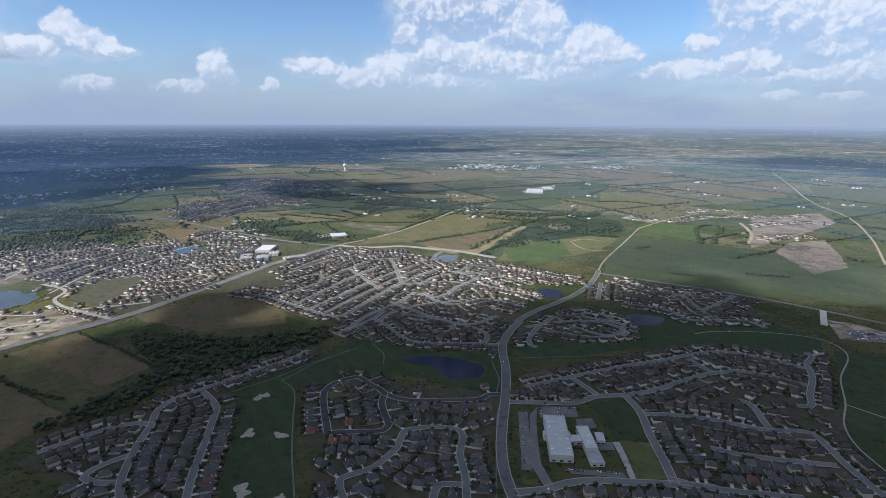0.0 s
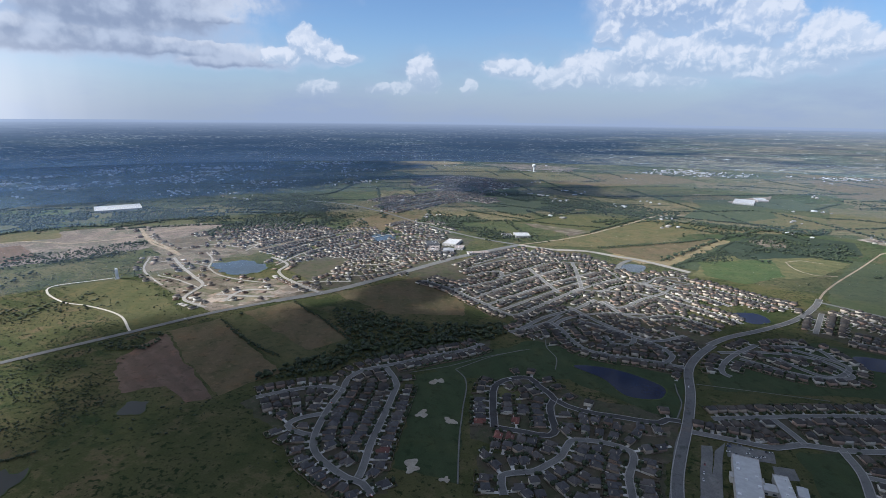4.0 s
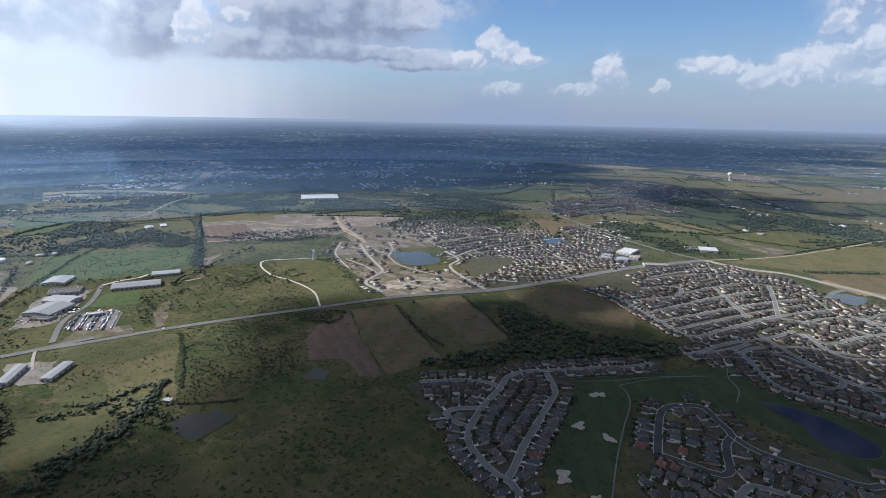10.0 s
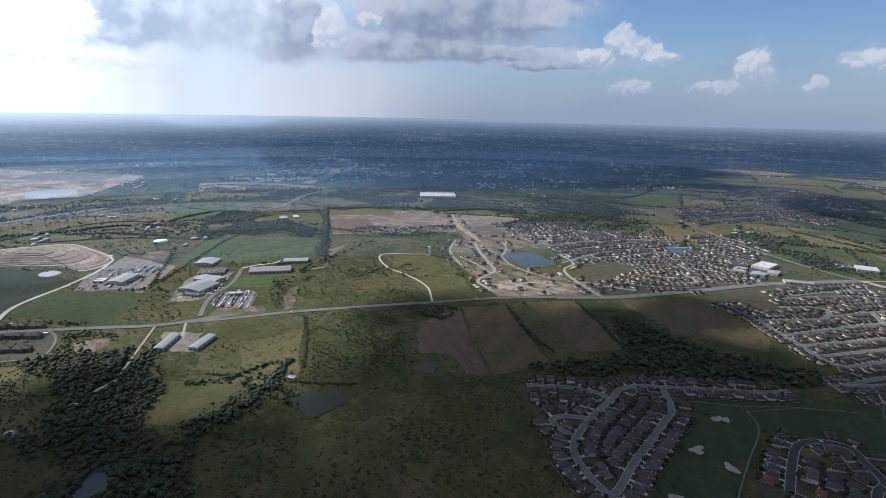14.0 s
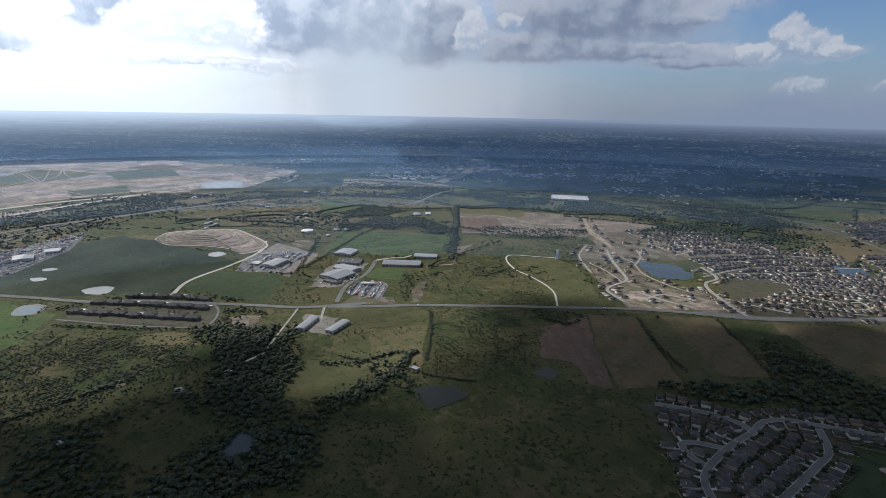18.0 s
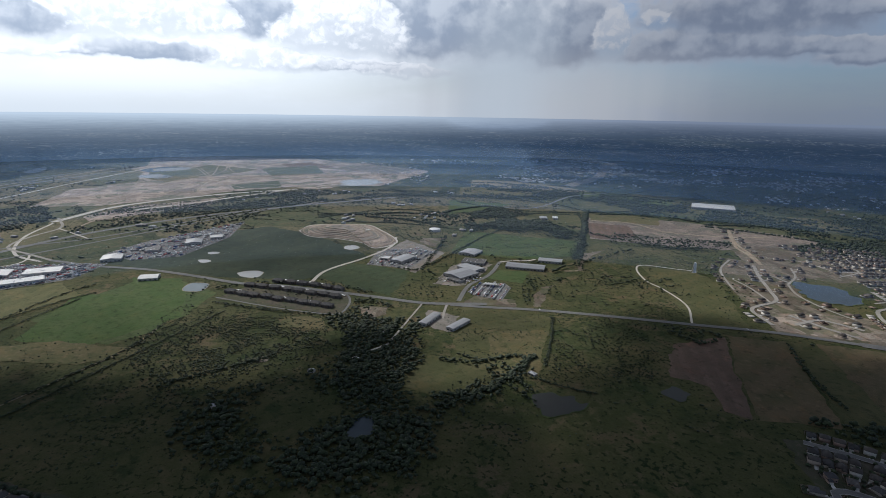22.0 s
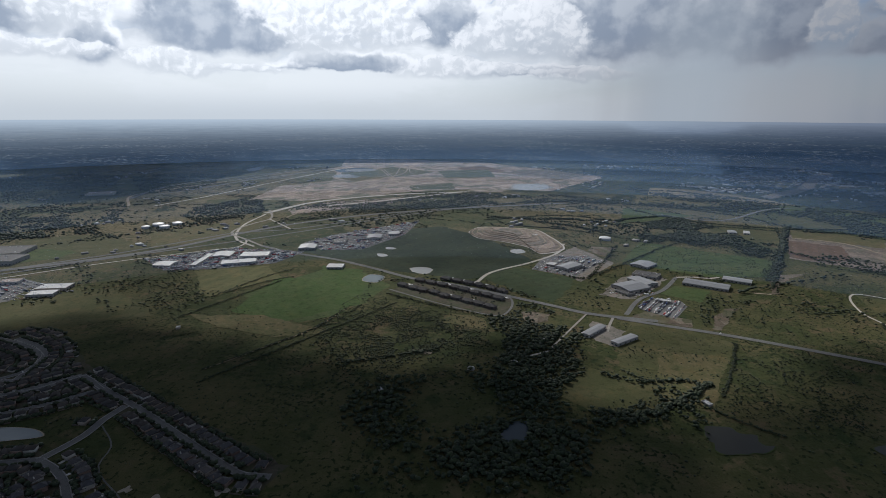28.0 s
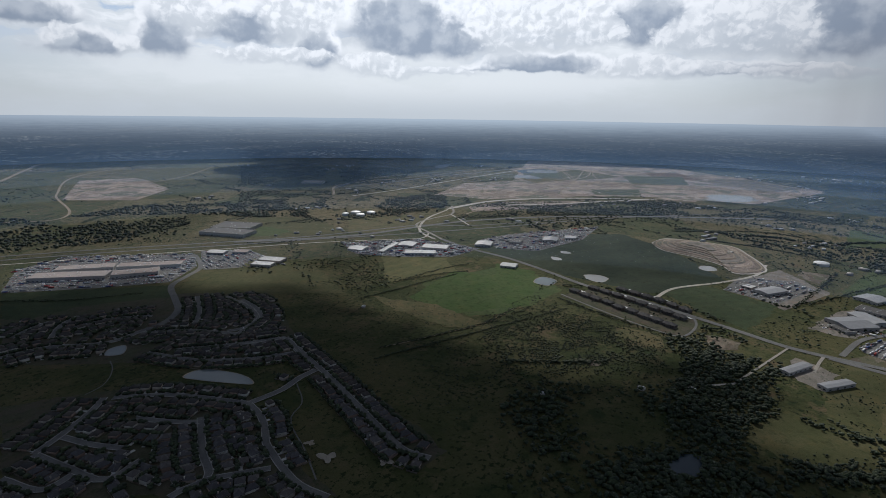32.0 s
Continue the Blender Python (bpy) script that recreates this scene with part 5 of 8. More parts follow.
pond([(-3073, 182),(-3130, 248),(-2975, 262),(-2927, 171)], "pale")
pond([(-3450, -981),(-3507, -925),(-3389, -863),(-3336, -919)], "murky")
pond([(-3910, -979),(-3947, -914),(-3835, -864),(-3765, -909)], "pale")
pond([(-3117, 118),(-3163, 267),(-3012, 277),(-2947, 172)], "pale")
pond([(-3517, -1053),(-3550, -970),(-3398, -926),(-3369, -1001)], "white")
pond([(-3858, -1066),(-3940, -888),(-3790, -870),(-3750, -1030)], "white")
pond([(-3160, 115),(-3214, 291),(-2987, 284),(-2942, 119)], "white")
pond([(-3837, -1795),(-3990, -1763),(-3768, -1682),(-3665, -1706)], "white")
bunker([(-273, 707),(-272, 720),(-262, 726),(-257, 735),(-252, 718),(-261, 709)])
bunker([(-257, 624),(-254, 630),(-244, 634),(-241, 615),(-248, 608)])
bunker([(-218, 617),(-212, 626),(-201, 626),(-196, 608),(-205, 612)])
bunker([(-231, 512),(-225, 522),(-214, 528),(-209, 513),(-209, 496),(-218, 493),(-221, 507)])
bunker([(-455, -368),(-469, -353),(-463, -343),(-449, -351)])
bunker([(-480, -298),(-488, -289),(-484, -278),(-474, -285)])
bunker([(-470, -398),(-478, -394),(-476, -383),(-468, -388)])
bunker([(-180, 501),(-173, 508),(-165, 505),(-172, 497)])

# ---- roads ----
back_rows = []      # places behind the first row
plots = []          # places for houses: x, y, heading, distance to the street
road_points = []


def road(points, width, cover, kerbs=0):
    count["road"] = count.get("road", 0) + 1
    line = smooth(points, 12.0)
    z = 0.86 + 0.006 * (count["road"] % 30)
    ob = new("road", ribbon("road", line, -width / 2, width / 2, z, COVER[cover]))
    tagged(ob, {"street": "worn grey suburban street surface", "worn": "dark worn asphalt collector road", "asphalt": "new black asphalt street", "pale": "pale concrete or gravel lane", "lane": "light grey new concrete street", "dirt": "tan unpaved dirt track"}[cover], "road", kind="structure")
    if kerbs:
        for s in (-1, 1):
            part("kerb", ribbon("kerb", line, *sorted((s * (width / 2 + 0.1), s * (width / 2 + 1.2))), z + 0.15, COVER["kerb"], 0.4), ob, "pale concrete kerb and pavement")
    a = np.array(line)
    for x, y in a:
        r = int(width / 2 / CELL + 0.5)
        i, j = cell(x, y)
        taken[max(i - r, 0):i + r + 1, max(j - r, 0):j + r + 1] = True
    dense = np.array(smooth(points, 4.0))
    road_points.append(dense)
    return line


def street(points, width=7.6, cover="street", fill=1.0):
    near = min(math.hypot(x, y) for x, y in points) < 1300
    line = np.array(road(points, width, cover, 1 if near else 0))
    seg = np.linalg.norm(np.diff(line, axis=0), axis=1)
    run = np.concatenate([[0], np.cumsum(seg)])
    rnd = random.Random(int(abs(points[0][0]) * 7 + abs(points[0][1])))
    for side in (-1, 1):
        s = 9.0
        while s < run[-1] - 5:
            i = min(int(np.searchsorted(run, s)), len(line) - 1)
            d = line[i] - line[i - 1]
            d = d / (np.linalg.norm(d) + 1e-9)
            p = line[i - 1] + d * (s - run[i - 1])
            nrm = np.array([d[1], -d[0]]) * side
            set_back = width / 2 + 15.0 + rnd.uniform(-1, 1)
            if rnd.random() < fill:
                if fill > 0.7:
                    back_rows.append((*(p + nrm * (set_back + 22)), math.degrees(math.atan2(nrm[1], nrm[0])) - 90, set_back - width / 2, fill))
                plots.append((*(p + nrm * set_back), math.degrees(math.atan2(nrm[1], nrm[0])) + 90, set_back - width / 2, fill))
            s += rnd.uniform(13.4, 15.4)


street([(-147, 626),(-168, 700),(-174, 734),(-165, 759),(-143, 777),(-129, 780),(-112, 760),(-84, 729),(-86, 708),(-78, 672),(-70, 646),(-76, 632),(-108, 629),(-147, 626)], 9, "asphalt", 0.75)
street([(-84, 729),(-63, 715),(-32, 709),(6, 711),(61, 717),(69, 727),(87, 729)], 9, "asphalt", 0.5)
street([(-104, 501),(-114, 532),(-104, 541),(-81, 553),(-68, 571),(-55, 593),(-49, 627),(-43, 634),(23, 634),(28, 622),(23, 583),(28, 542),(28, 502)])
street([(26, 524),(2, 526),(-5, 519),(-8, 502)])
street([(98, 707),(156, 705),(194, 705),(225, 723),(279, 730),(323, 744),(387, 779),(429, 798),(488, 812)], 9, "street", 0.8)
street([(482, 811),(525, 794),(565, 762)])
street([(272, 728),(278, 683),(271, 625),(267, 564),(263, 528)], 9, "street", 0.9)
street([(81, 513),(117, 518),(143, 529),(180, 534),(212, 531),(263, 528),(310, 522)], 10, "street", 0.9)
street([(260, 537),(300, 522),(348, 513),(395, 506)])
street([(283, 676),(333, 673),(356, 667),(384, 657),(427, 638)])
street([(394, 651),(434, 637),(484, 631),(485, 599),(482, 569),(484, 508)])
street([(128, 752),(186, 777),(262, 809),(301, 824),(382, 851),(464, 881),(503, 884)])
street([(496, 887),(547, 865),(600, 821)])
street([(206, 781),(221, 751),(232, 727)])
street([(421, 856),(429, 826),(440, 802)])
street([(233, 1056),(176, 970),(161, 908),(171, 899)])
street([(289, 1057),(360, 1007),(354, 986),(318, 953),(249, 1005)])
street([(641, 885),(642, 867),(617, 843),(591, 790),(549, 732),(526, 698),(510, 702)])
street([(433, 718),(444, 706),(438, 659),(436, 641)])
street([(336, 597),(372, 582),(423, 571),(471, 563)])
street([(396, 1291),(351, 1156)])
street([(399, 1137),(485, 1092),(506, 1040),(622, 1031),(637, 995)])
street([(677, 1193),(629, 1151),(555, 1093)])
street([(517, 1170),(550, 1202),(555, 1066),(565, 1025)])
street([(426, 1317),(490, 1245),(550, 1202),(677, 1193)])
street([(-490, 579),(-464, 606),(-433, 633),(-402, 646),(-382, 641)])
street([(-238, 450),(-256, 464),(-279, 467),(-309, 479),(-337, 495),(-353, 516),(-369, 561),(-380, 612),(-383, 639),(-394, 680),(-386, 709),(-371, 726),(-339, 759),(-301, 800),(-254, 846),(-233, 881)])
street([(-362, 525),(-383, 525),(-404, 534),(-402, 549),(-375, 576)])
street([(-266, 471),(-268, 484),(-282, 533),(-294, 592),(-309, 661),(-315, 686),(-336, 713),(-355, 732)])
street([(2, 911),(-56, 923),(-83, 953),(-113, 1006),(-138, 1035)])
street([(105, 907),(74, 913),(2, 914)])
street([(77, 919),(87, 949),(74, 975),(23, 1016),(-19, 1037),(-86, 1066)])
street([(-29, 1001),(-13, 967),(18, 974),(23, 1009)])
street([(-202, 951),(-173, 985),(-138, 1035),(-121, 1082)])
street([(-481, 1200),(-382, 1157),(-333, 1119),(-299, 1097),(-213, 1045),(-172, 1122),(-115, 1250),(-73, 1322),(-17, 1398)], 8.5, "street", 1)
street([(-382, 1157),(-300, 1304),(-325, 1350),(-368, 1302),(-387, 1280)])
street([(-321, 1115),(-277, 1216),(-233, 1320),(-173, 1431)])
street([(-283, 1081),(-227, 1192),(-156, 1323),(-79, 1441)])
street([(-243, 1067),(-199, 1156),(-122, 1305),(-61, 1409)])
street([(-412, 1337),(-351, 1446),(-279, 1535),(-193, 1557),(-96, 1560)])
street([(-397, 1394),(-356, 1490),(-291, 1592),(-233, 1566)])
street([(-300, 1304),(-252, 1408),(-185, 1504),(-80, 1504),(-17, 1398)])
street([(-252, 1408),(-216, 1346),(-146, 1225)])
street([(-150, 1517),(-124, 1406),(-98, 1273)])
street([(-58, 1265),(-7, 1344),(44, 1363),(84, 1320),(141, 1266)])
street([(-44, 1204),(-15, 1169),(41, 1253),(83, 1311)])
street([(-17, 1398),(44, 1383),(76, 1450),(153, 1468)])
street([(39, 1400),(84, 1320),(120, 1404),(149, 1407)])
street([(-186, 971),(-150, 1057),(-98, 1129),(-62, 1207)])
street([(-125, 1018),(-114, 1055),(-65, 1107),(-13, 1133),(43, 1146)])
street([(-113, 1262),(25, 1288),(158, 1223),(227, 1163)])
street([(-55, 1198),(22, 1122),(99, 1161),(181, 1106)])
street([(-115, 1138),(-25, 1052),(54, 1006),(115, 1054)])
street([(75, 1447),(179, 1404),(259, 1342),(336, 1294)])
street([(-4, 1389),(142, 1339),(219, 1269)])
street([(164, 993),(248, 1025),(327, 1020),(355, 968),(294, 945),(195, 979)])
street([(255, 1057),(330, 1074),(351, 1026)])
street([(-1276, 1118),(-1192, 1022),(-1082, 956),(-1038, 935)], 5.5, "lane", 0.6)
street([(-1212, 1142),(-1123, 1079),(-1012, 1012),(-955, 975),(-916, 877),(-858, 857),(-832, 852)], 5.5, "lane", 0.6)
street([(-1172, 1224),(-1100, 1168),(-1050, 1097)], 5.5, "lane", 0.7)
street([(-965, 1251),(-874, 1199),(-857, 1137),(-721, 1049),(-652, 1019)], 5.5, "lane", 0.6)
street([(-899, 1179),(-906, 1345),(-878, 1467),(-827, 1562),(-757, 1675),(-663, 1645)], 5.5, "lane", 0.8)
street([(-1115, 1323),(-1081, 1463),(-1011, 1607)], 5.5, "lane", 0.9)
street([(-1307, 1396),(-1212, 1439),(-1155, 1564)], 5.5, "lane", 0.9)
street([(-996, 1477),(-929, 1626),(-836, 1704)], 5.5, "lane", 0.9)
street([(-820, 1370),(-742, 1480),(-665, 1562),(-589, 1558)], 5.5, "lane", 0.9)
street([(-737, 1234),(-637, 1243),(-589, 1316),(-661, 1356),(-749, 1285)], 5.5, "lane", 0.9)
street([(-702, 1439),(-622, 1387),(-526, 1442),(-477, 1443)], 5.5, "lane", 0.9)
street([(-777, 1717),(-710, 1809),(-589, 1758)], 5.5, "lane", 0.9)
street([(-822, 1766),(-767, 1892),(-663, 1849)], 5.5, "lane", 0.9)
street([(-738, 1635),(-679, 1684),(-584, 1689)], 5.5, "lane", 0.9)
street([(-872, 929),(-796, 944),(-743, 964)], 5.5, "lane", 0.4)
street([(-1052, 2133),(-981, 2400),(-831, 2770),(-759, 3025)], 8, "street", 1)
street([(-974, 2055),(-902, 2343),(-769, 2751)], 8, "street", 1)
street([(-1063, 2328),(-980, 2689),(-874, 3006)], 8, "street", 1)
street([(-1201, 2923),(-1148, 3330),(-967, 3313)], 8, "street", 1)
street([(-1057, 2811),(-977, 3233),(-804, 3194)], 8, "street", 1)
street([(-444, -993),(-494, -975),(-568, -893),(-627, -890)], 9, "street", 0.8)
street([(-716, -634),(-671, -555),(-629, -478),(-568, -377),(-534, -321),(-510, -275),(-510, -243)])
street([(-512, -527),(-564, -511),(-603, -512),(-637, -506)], 9, "street", 0.1)
street([(-512, -527),(-496, -492),(-473, -462),(-450, -440),(-439, -422),(-420, -388),(-405, -352),(-402, -312)])
street([(-457, -558),(-403, -496),(-368, -451),(-343, -461),(-330, -463)])
street([(-314, -670),(-353, -682),(-403, -702),(-435, -721)])
street([(-314, -670),(-315, -608),(-321, -549),(-361, -547)])
street([(-271, -655),(-282, -593),(-311, -592)])
street([(-440, -710),(-480, -646),(-512, -527)], 8, "street", 1)
street([(-350, -676),(-355, -629),(-366, -588)])
street([(-368, -451),(-390, -427),(-414, -400)])
street([(-418, -633),(-434, -579),(-449, -549)])
street([(-591, -767),(-643, -704),(-716, -634)])
street([(-808, -956),(-723, -858),(-694, -836)])
street([(-836, -901),(-804, -805),(-763, -745),(-689, -723)])
street([(-563, -799),(-580, -701),(-625, -623),(-671, -579)])
street([(-616, -883),(-661, -821),(-689, -723)])
street([(-528, -1002),(-578, -1051),(-620, -1067)])
street([(-579, -1019),(-639, -994),(-683, -939)])
street([(-498, -1064),(-546, -1083),(-577, -1085)])
street([(-835, -855),(-806, -785),(-775, -748),(-715, -734),(-691, -750)])
street([(-647, -707),(-668, -664),(-710, -635),(-677, -573)])
street([(-1212, 1095),(-1135, 1113),(-1064, 1111)], 5.5, "lane", 0.3)
street([(-1111, 992),(-1047, 984),(-939, 949)], 5.5, "lane", 0.3)
street([(-1050, 1097),(-978, 1054),(-893, 1038),(-822, 1042)], 5.5, "lane", 0.5)
street([(-826, 898),(-835, 970),(-775, 1006)], 5.5, "lane", 0.4)
street([(-1278, 1242),(-1225, 1308),(-1129, 1312)], 5.5, "lane", 0.5)
street([(-1202, 1397),(-1113, 1380),(-1079, 1281)], 5.5, "lane", 0.6)
street([(-1276, 1516),(-1200, 1624),(-1103, 1635),(-1011, 1607)], 5.5, "lane", 0.9)
street([(-994, 1274),(-963, 1396),(-931, 1553),(-892, 1682)], 5.5, "lane", 0.9)
street([(-893, 1266),(-838, 1401),(-799, 1511),(-735, 1585)], 5.5, "lane", 0.8)
street([(-797, 1302),(-729, 1382),(-642, 1428),(-569, 1463)], 5.5, "lane", 0.9)
street([(-731, 1168),(-663, 1169),(-605, 1215),(-568, 1271)], 5.5, "lane", 0.9)
street([(-700, 1264),(-646, 1293),(-619, 1344)], 5.5, "lane", 1)
street([(-658, 1503),(-597, 1490),(-529, 1495)], 5.5, "lane", 0.9)
street([(-760, 1079),(-690, 1104),(-638, 1127)], 5.5, "lane", 0.4)
street([(-1374, 1379),(-1340, 1462),(-1276, 1516)], 5.5, "lane", 0.7)
street([(-1215, 1168),(-1306, 1219),(-1444, 1281),(-1631, 1406)], 10, "dirt", 0.2)
street([(-995, 2183),(-940, 2437),(-811, 2894)], 8, "street", 1)
street([(-923, 2170),(-865, 2459),(-741, 2852)], 8, "street", 1)
street([(-1227, 3069),(-1124, 3473),(-857, 3276)], 8, "street", 1)
street([(-1027, 2989),(-893, 3176),(-728, 3140)], 8, "street", 1)
street([(751, 2168),(895, 2124),(1121, 2219),(1289, 2225),(1548, 2261)], 7, "pale", 0.6)
street([(1187, 2042),(1379, 2105),(1514, 2075)], 7, "pale", 0.6)
street([(1069, 1793),(1214, 1842),(1302, 1826)], 7, "pale", 0.5)
street([(1068, 2312),(1210, 2405),(1298, 2378)], 7, "pale", 0.5)
street([(434, 4861),(729, 4825),(1066, 4762)], 7, "street", 0.8)
street([(-970, 4187),(-690, 4072),(-453, 4223)], 7, "street", 0.5)
street([(-1297, 3150),(-1208, 3393),(-1039, 3433),(-854, 3383)], 7, "street", 1)
street([(-1191, 3068),(-1065, 3294),(-891, 3279),(-663, 3112)], 7, "street", 1)
street([(-1076, 2944),(-928, 3079),(-771, 3071),(-670, 3021)], 7, "street", 1)
street([(-1160, 2286),(-1081, 2497),(-931, 2559),(-826, 2582)], 7, "street", 1)
street([(-1074, 2233),(-974, 2451),(-794, 2566),(-639, 2574)], 7, "street", 1)
street([(-995, 2126),(-882, 2360),(-731, 2535),(-613, 2477)], 7, "street", 1)
road([(79, 504),(74, 543),(75, 594),(83, 654),(95, 726),(105, 812),(110, 907),(130, 969),(158, 1025)], 12, "worn", 1)
road([(151, 1023),(187, 1072),(262, 1145),(333, 1227),(399, 1345),(420, 1400)], 11, "worn", 1)
road([(420, 1400),(448, 1467),(623, 1781),(729, 1973)], 5, "dirt")
road([(412, 1375),(587, 1271),(685, 1209),(818, 1098),(893, 1022)], 11, "street")
road([(818, 1098),(762, 1012)], 12, "pale")
road([(-1054, 253),(-1027, 323),(-997, 411),(-940, 540),(-863, 696),(-797, 829),(-723, 938)], 13, "street")
road([(-723, 938),(-648, 1038),(-562, 1224),(-465, 1453),(-334, 1670)], 22, "street")
road([(-334, 1670),(-223, 1648),(-127, 1666),(-32, 1634),(30, 1615),(157, 1529)], 20, "lane")
road([(-334, 1670),(-462, 1709),(-620, 1789),(-1014, 2056),(-1244, 2167),(-1480, 2188)], 12, "street")
road([(-334, 1670),(-191, 1838),(-28, 2147),(116, 2425),(212, 2481)], 8, "dirt")
road([(-29, 1484),(-16, 1561),(6, 1608)], 14, "street")
road([(729, 1973),(904, 2149),(1118, 2314)], 8, "dirt")
road([(2528, 4174),(2128, 3305),(1815, 2626),(1700, 2240),(1496, 1850),(1253, 1474)], 7, "dirt")
road([(-1563, -710),(-1491, -586),(-1433, -442),(-1364, -326),(-1268, -178),(-1247, -111),(-1182, 10),(-1124, 113),(-1074, 200),(-1045, 330)], 14, "street")
road([(-2174, -941),(-1984, -862),(-1887, -888),(-1790, -901),(-1726, -887),(-1636, -791),(-1563, -710)], 9, "lane")
road([(-782, -1650),(-975, -1474),(-1182, -1255),(-1375, -1067),(-1610, -821),(-1867, -581),(-2176, -307),(-2500, 82)], 11, "street")
road([(-805, -1695),(-1001, -1511),(-1214, -1289),(-1415, -1097),(-1655, -934),(-1729, -881),(-1798, -731),(-1918, -597),(-2226, -315)], 11, "street")
road([(-1984, -862),(-1818, -717)], 6, "pale")
road([(-1685, -859),(-1635, -794),(-1546, -777),(-1493, -843),(-1337, -1038),(-1151, -1224),(-943, -1428),(-757, -1602)], 6, "pale")
road([(-1058, -1246),(-971, -1128),(-902, -1098),(-839, -1072),(-773, -984),(-727, -921),(-668, -889),(-627, -890)], 14, "street")
road([(-1257, -39),(-1345, -7),(-1462, 106),(-1576, 190),(-1694, 221)], 9, "pale")
road([(-1075, 275),(-1178, 328),(-1242, 392),(-1358, 462)], 10, "street")
road([(-870, 699),(-959, 752),(-1074, 769),(-1136, 766),(-1265, 830),(-1213, 910),(-1187, 946)], 4.5, "pale")
road([(-880, 99),(-964, 141),(-1072, 195)], 4, "lane")
road([(-859, 68),(-880, 99)], 5, "pale")
road([(-980, 219),(-1029, 235),(-1065, 249)], 5, "lane")
road([(-754, -456),(-847, -393),(-944, -333),(-1046, -306)], 2.2, "dirt")
road([(-1228, -1267),(-1344, -1123),(-1503, -974),(-1714, -862),(-1868, -765),(-2099, -528),(-2300, -181),(-2513, 324)], 22, "street")
road([(-2078, -919),(-1852, -907),(-1634, -824),(-1552, -730)], 9, "pale")
road([(-2722, -1606),(-3109, -1504),(-3639, -1299),(-4106, -1160)], 18, "street")
road([(-2401, -1724),(-2846, -1800),(-3379, -1588),(-3939, -1322)], 16, "street")
road([(-2103, -929),(-2408, -817),(-2681, -497),(-2828, -134)], 26, "pale")
road([(-2316, -727),(-2449, -553),(-2669, -326),(-2830, -154)], 24, "pale")
road([(-1696, -3433),(-2140, -3977),(-2401, -4248),(-2437, -4228)], 24, "dirt")
road([(-1065, -2202),(-1182, -2094),(-1557, -2705),(-2068, -3342),(-2639, -3550),(-3331, -3335)], 10, "dirt")
road([(-2195, -1588),(-2507, -1773),(-3010, -1614),(-3904, -1324)], 12, "dirt")
road([(-157, 501),(-184, 591),(-199, 651),(-226, 746),(-248, 767)], 1.9, "street")
road([(-161, 881),(-206, 833),(-248, 767)], 1.9, "street")
road([(-131, 940),(-122, 904),(-101, 870),(-96, 824)], 1.9, "street")
road([(-312, 731),(-260, 776),(-223, 821),(-149, 889)], 1.9, "street")
road([(481, 963),(505, 973),(630, 972),(709, 938),(715, 892),(629, 780),(584, 707),(539, 646),(522, 599),(520, 552)], 2.4, "lane")
road([(581, 707),(612, 668)], 2.4, "lane")
road([(116, 852),(203, 859),(296, 865)], 1.9, "street")
road([(85, 842),(87, 812),(91, 784),(82, 733)], 1.9, "street")
road([(60, 504),(68, 583),(78, 674),(85, 703)], 1.9, "street")
road([(-515, -824),(-497, -792),(-455, -756),(-428, -753)], 1.9, "street")
road([(-587, -504),(-544, -460),(-509, -450),(-457, -385),(-420, -341)], 1.9, "street")
road([(-1836, -85),(-1920, -48),(-1924, 59),(-1896, 148),(-1802, 184),(-1684, 213),(-1623, 213),(-1582, 183),(-1562, 141),(-1635, 109),(-1703, 33),(-1744, -46),(-1836, -85)], 7, "pale")
road([(-3022, -867),(-3410, -750),(-3951, -620),(-4482, -336),(-4260, 124),(-3603, 659)], 8, "dirt")
road([(-2872, -639),(-3221, -463),(-3489, -211),(-3519, 162),(-3718, 457)], 10, "dirt")
road([(-4644, -1204),(-4006, -871),(-3134, -550),(-2896, -397)], 7, "dirt")
road([(-2549, -1168),(-2881, -1040),(-3173, -790),(-3722, -622),(-4606, -917),(-4732, -1192)], 9, "dirt")
road([(-3722, -622),(-4459, -283),(-4152, 278),(-3645, 647)], 7, "dirt")
road([(-2673, -750),(-3113, -643),(-3386, -430),(-3422, -115),(-3231, 227)], 10, "dirt")
road([(-1480, -2497),(-1765, -2732),(-2023, -2738),(-2220, -2759),(-2906, -3131)], 10, "dirt")
road([(-1865, 991),(-1800, 1114),(-1632, 1161),(-1521, 1351),(-1506, 1513)], 9, "dirt")
road([(-1631, 1406),(-1408, 1249),(-1313, 1213),(-1215, 1168)], 10, "dirt")
road([(-2259, 679),(-2144, 821),(-2462, 1218),(-2515, 1411)], 12, "street")
road([(426, 1750),(434, 1670),(467, 1626),(522, 1635)], 5, "dirt")
road([(426, 1750),(472, 1785),(525, 1769)], 5, "dirt")
road([(1174, 2098),(1100, 1885),(1007, 1733)], 12, "dirt")
road([(-2965, -737),(-3245, -587),(-3622, -407),(-3864, -127),(-4193, 290),(-3670, 679)], 8, "dirt")
road([(-4191, -670),(-3624, -548),(-3319, -375),(-3125, -105)], 6, "dirt")
road([(-2579, -1120),(-2811, -911),(-2960, -624),(-3132, -293)], 11, "dirt")
road([(-4752, -1112),(-4671, -878),(-3797, -683),(-3195, -640)], 7, "dirt")
road([(-1358, 462),(-1364, 505),(-1357, 544),(-1369, 569)], 8, "pale")
road([(-2209, -1485),(-2476, -1406),(-3080, -1297),(-3894, -1129)], 12, "pale")
road([(-2527, -1689),(-2822, -1563),(-3637, -1481)], 10, "street")
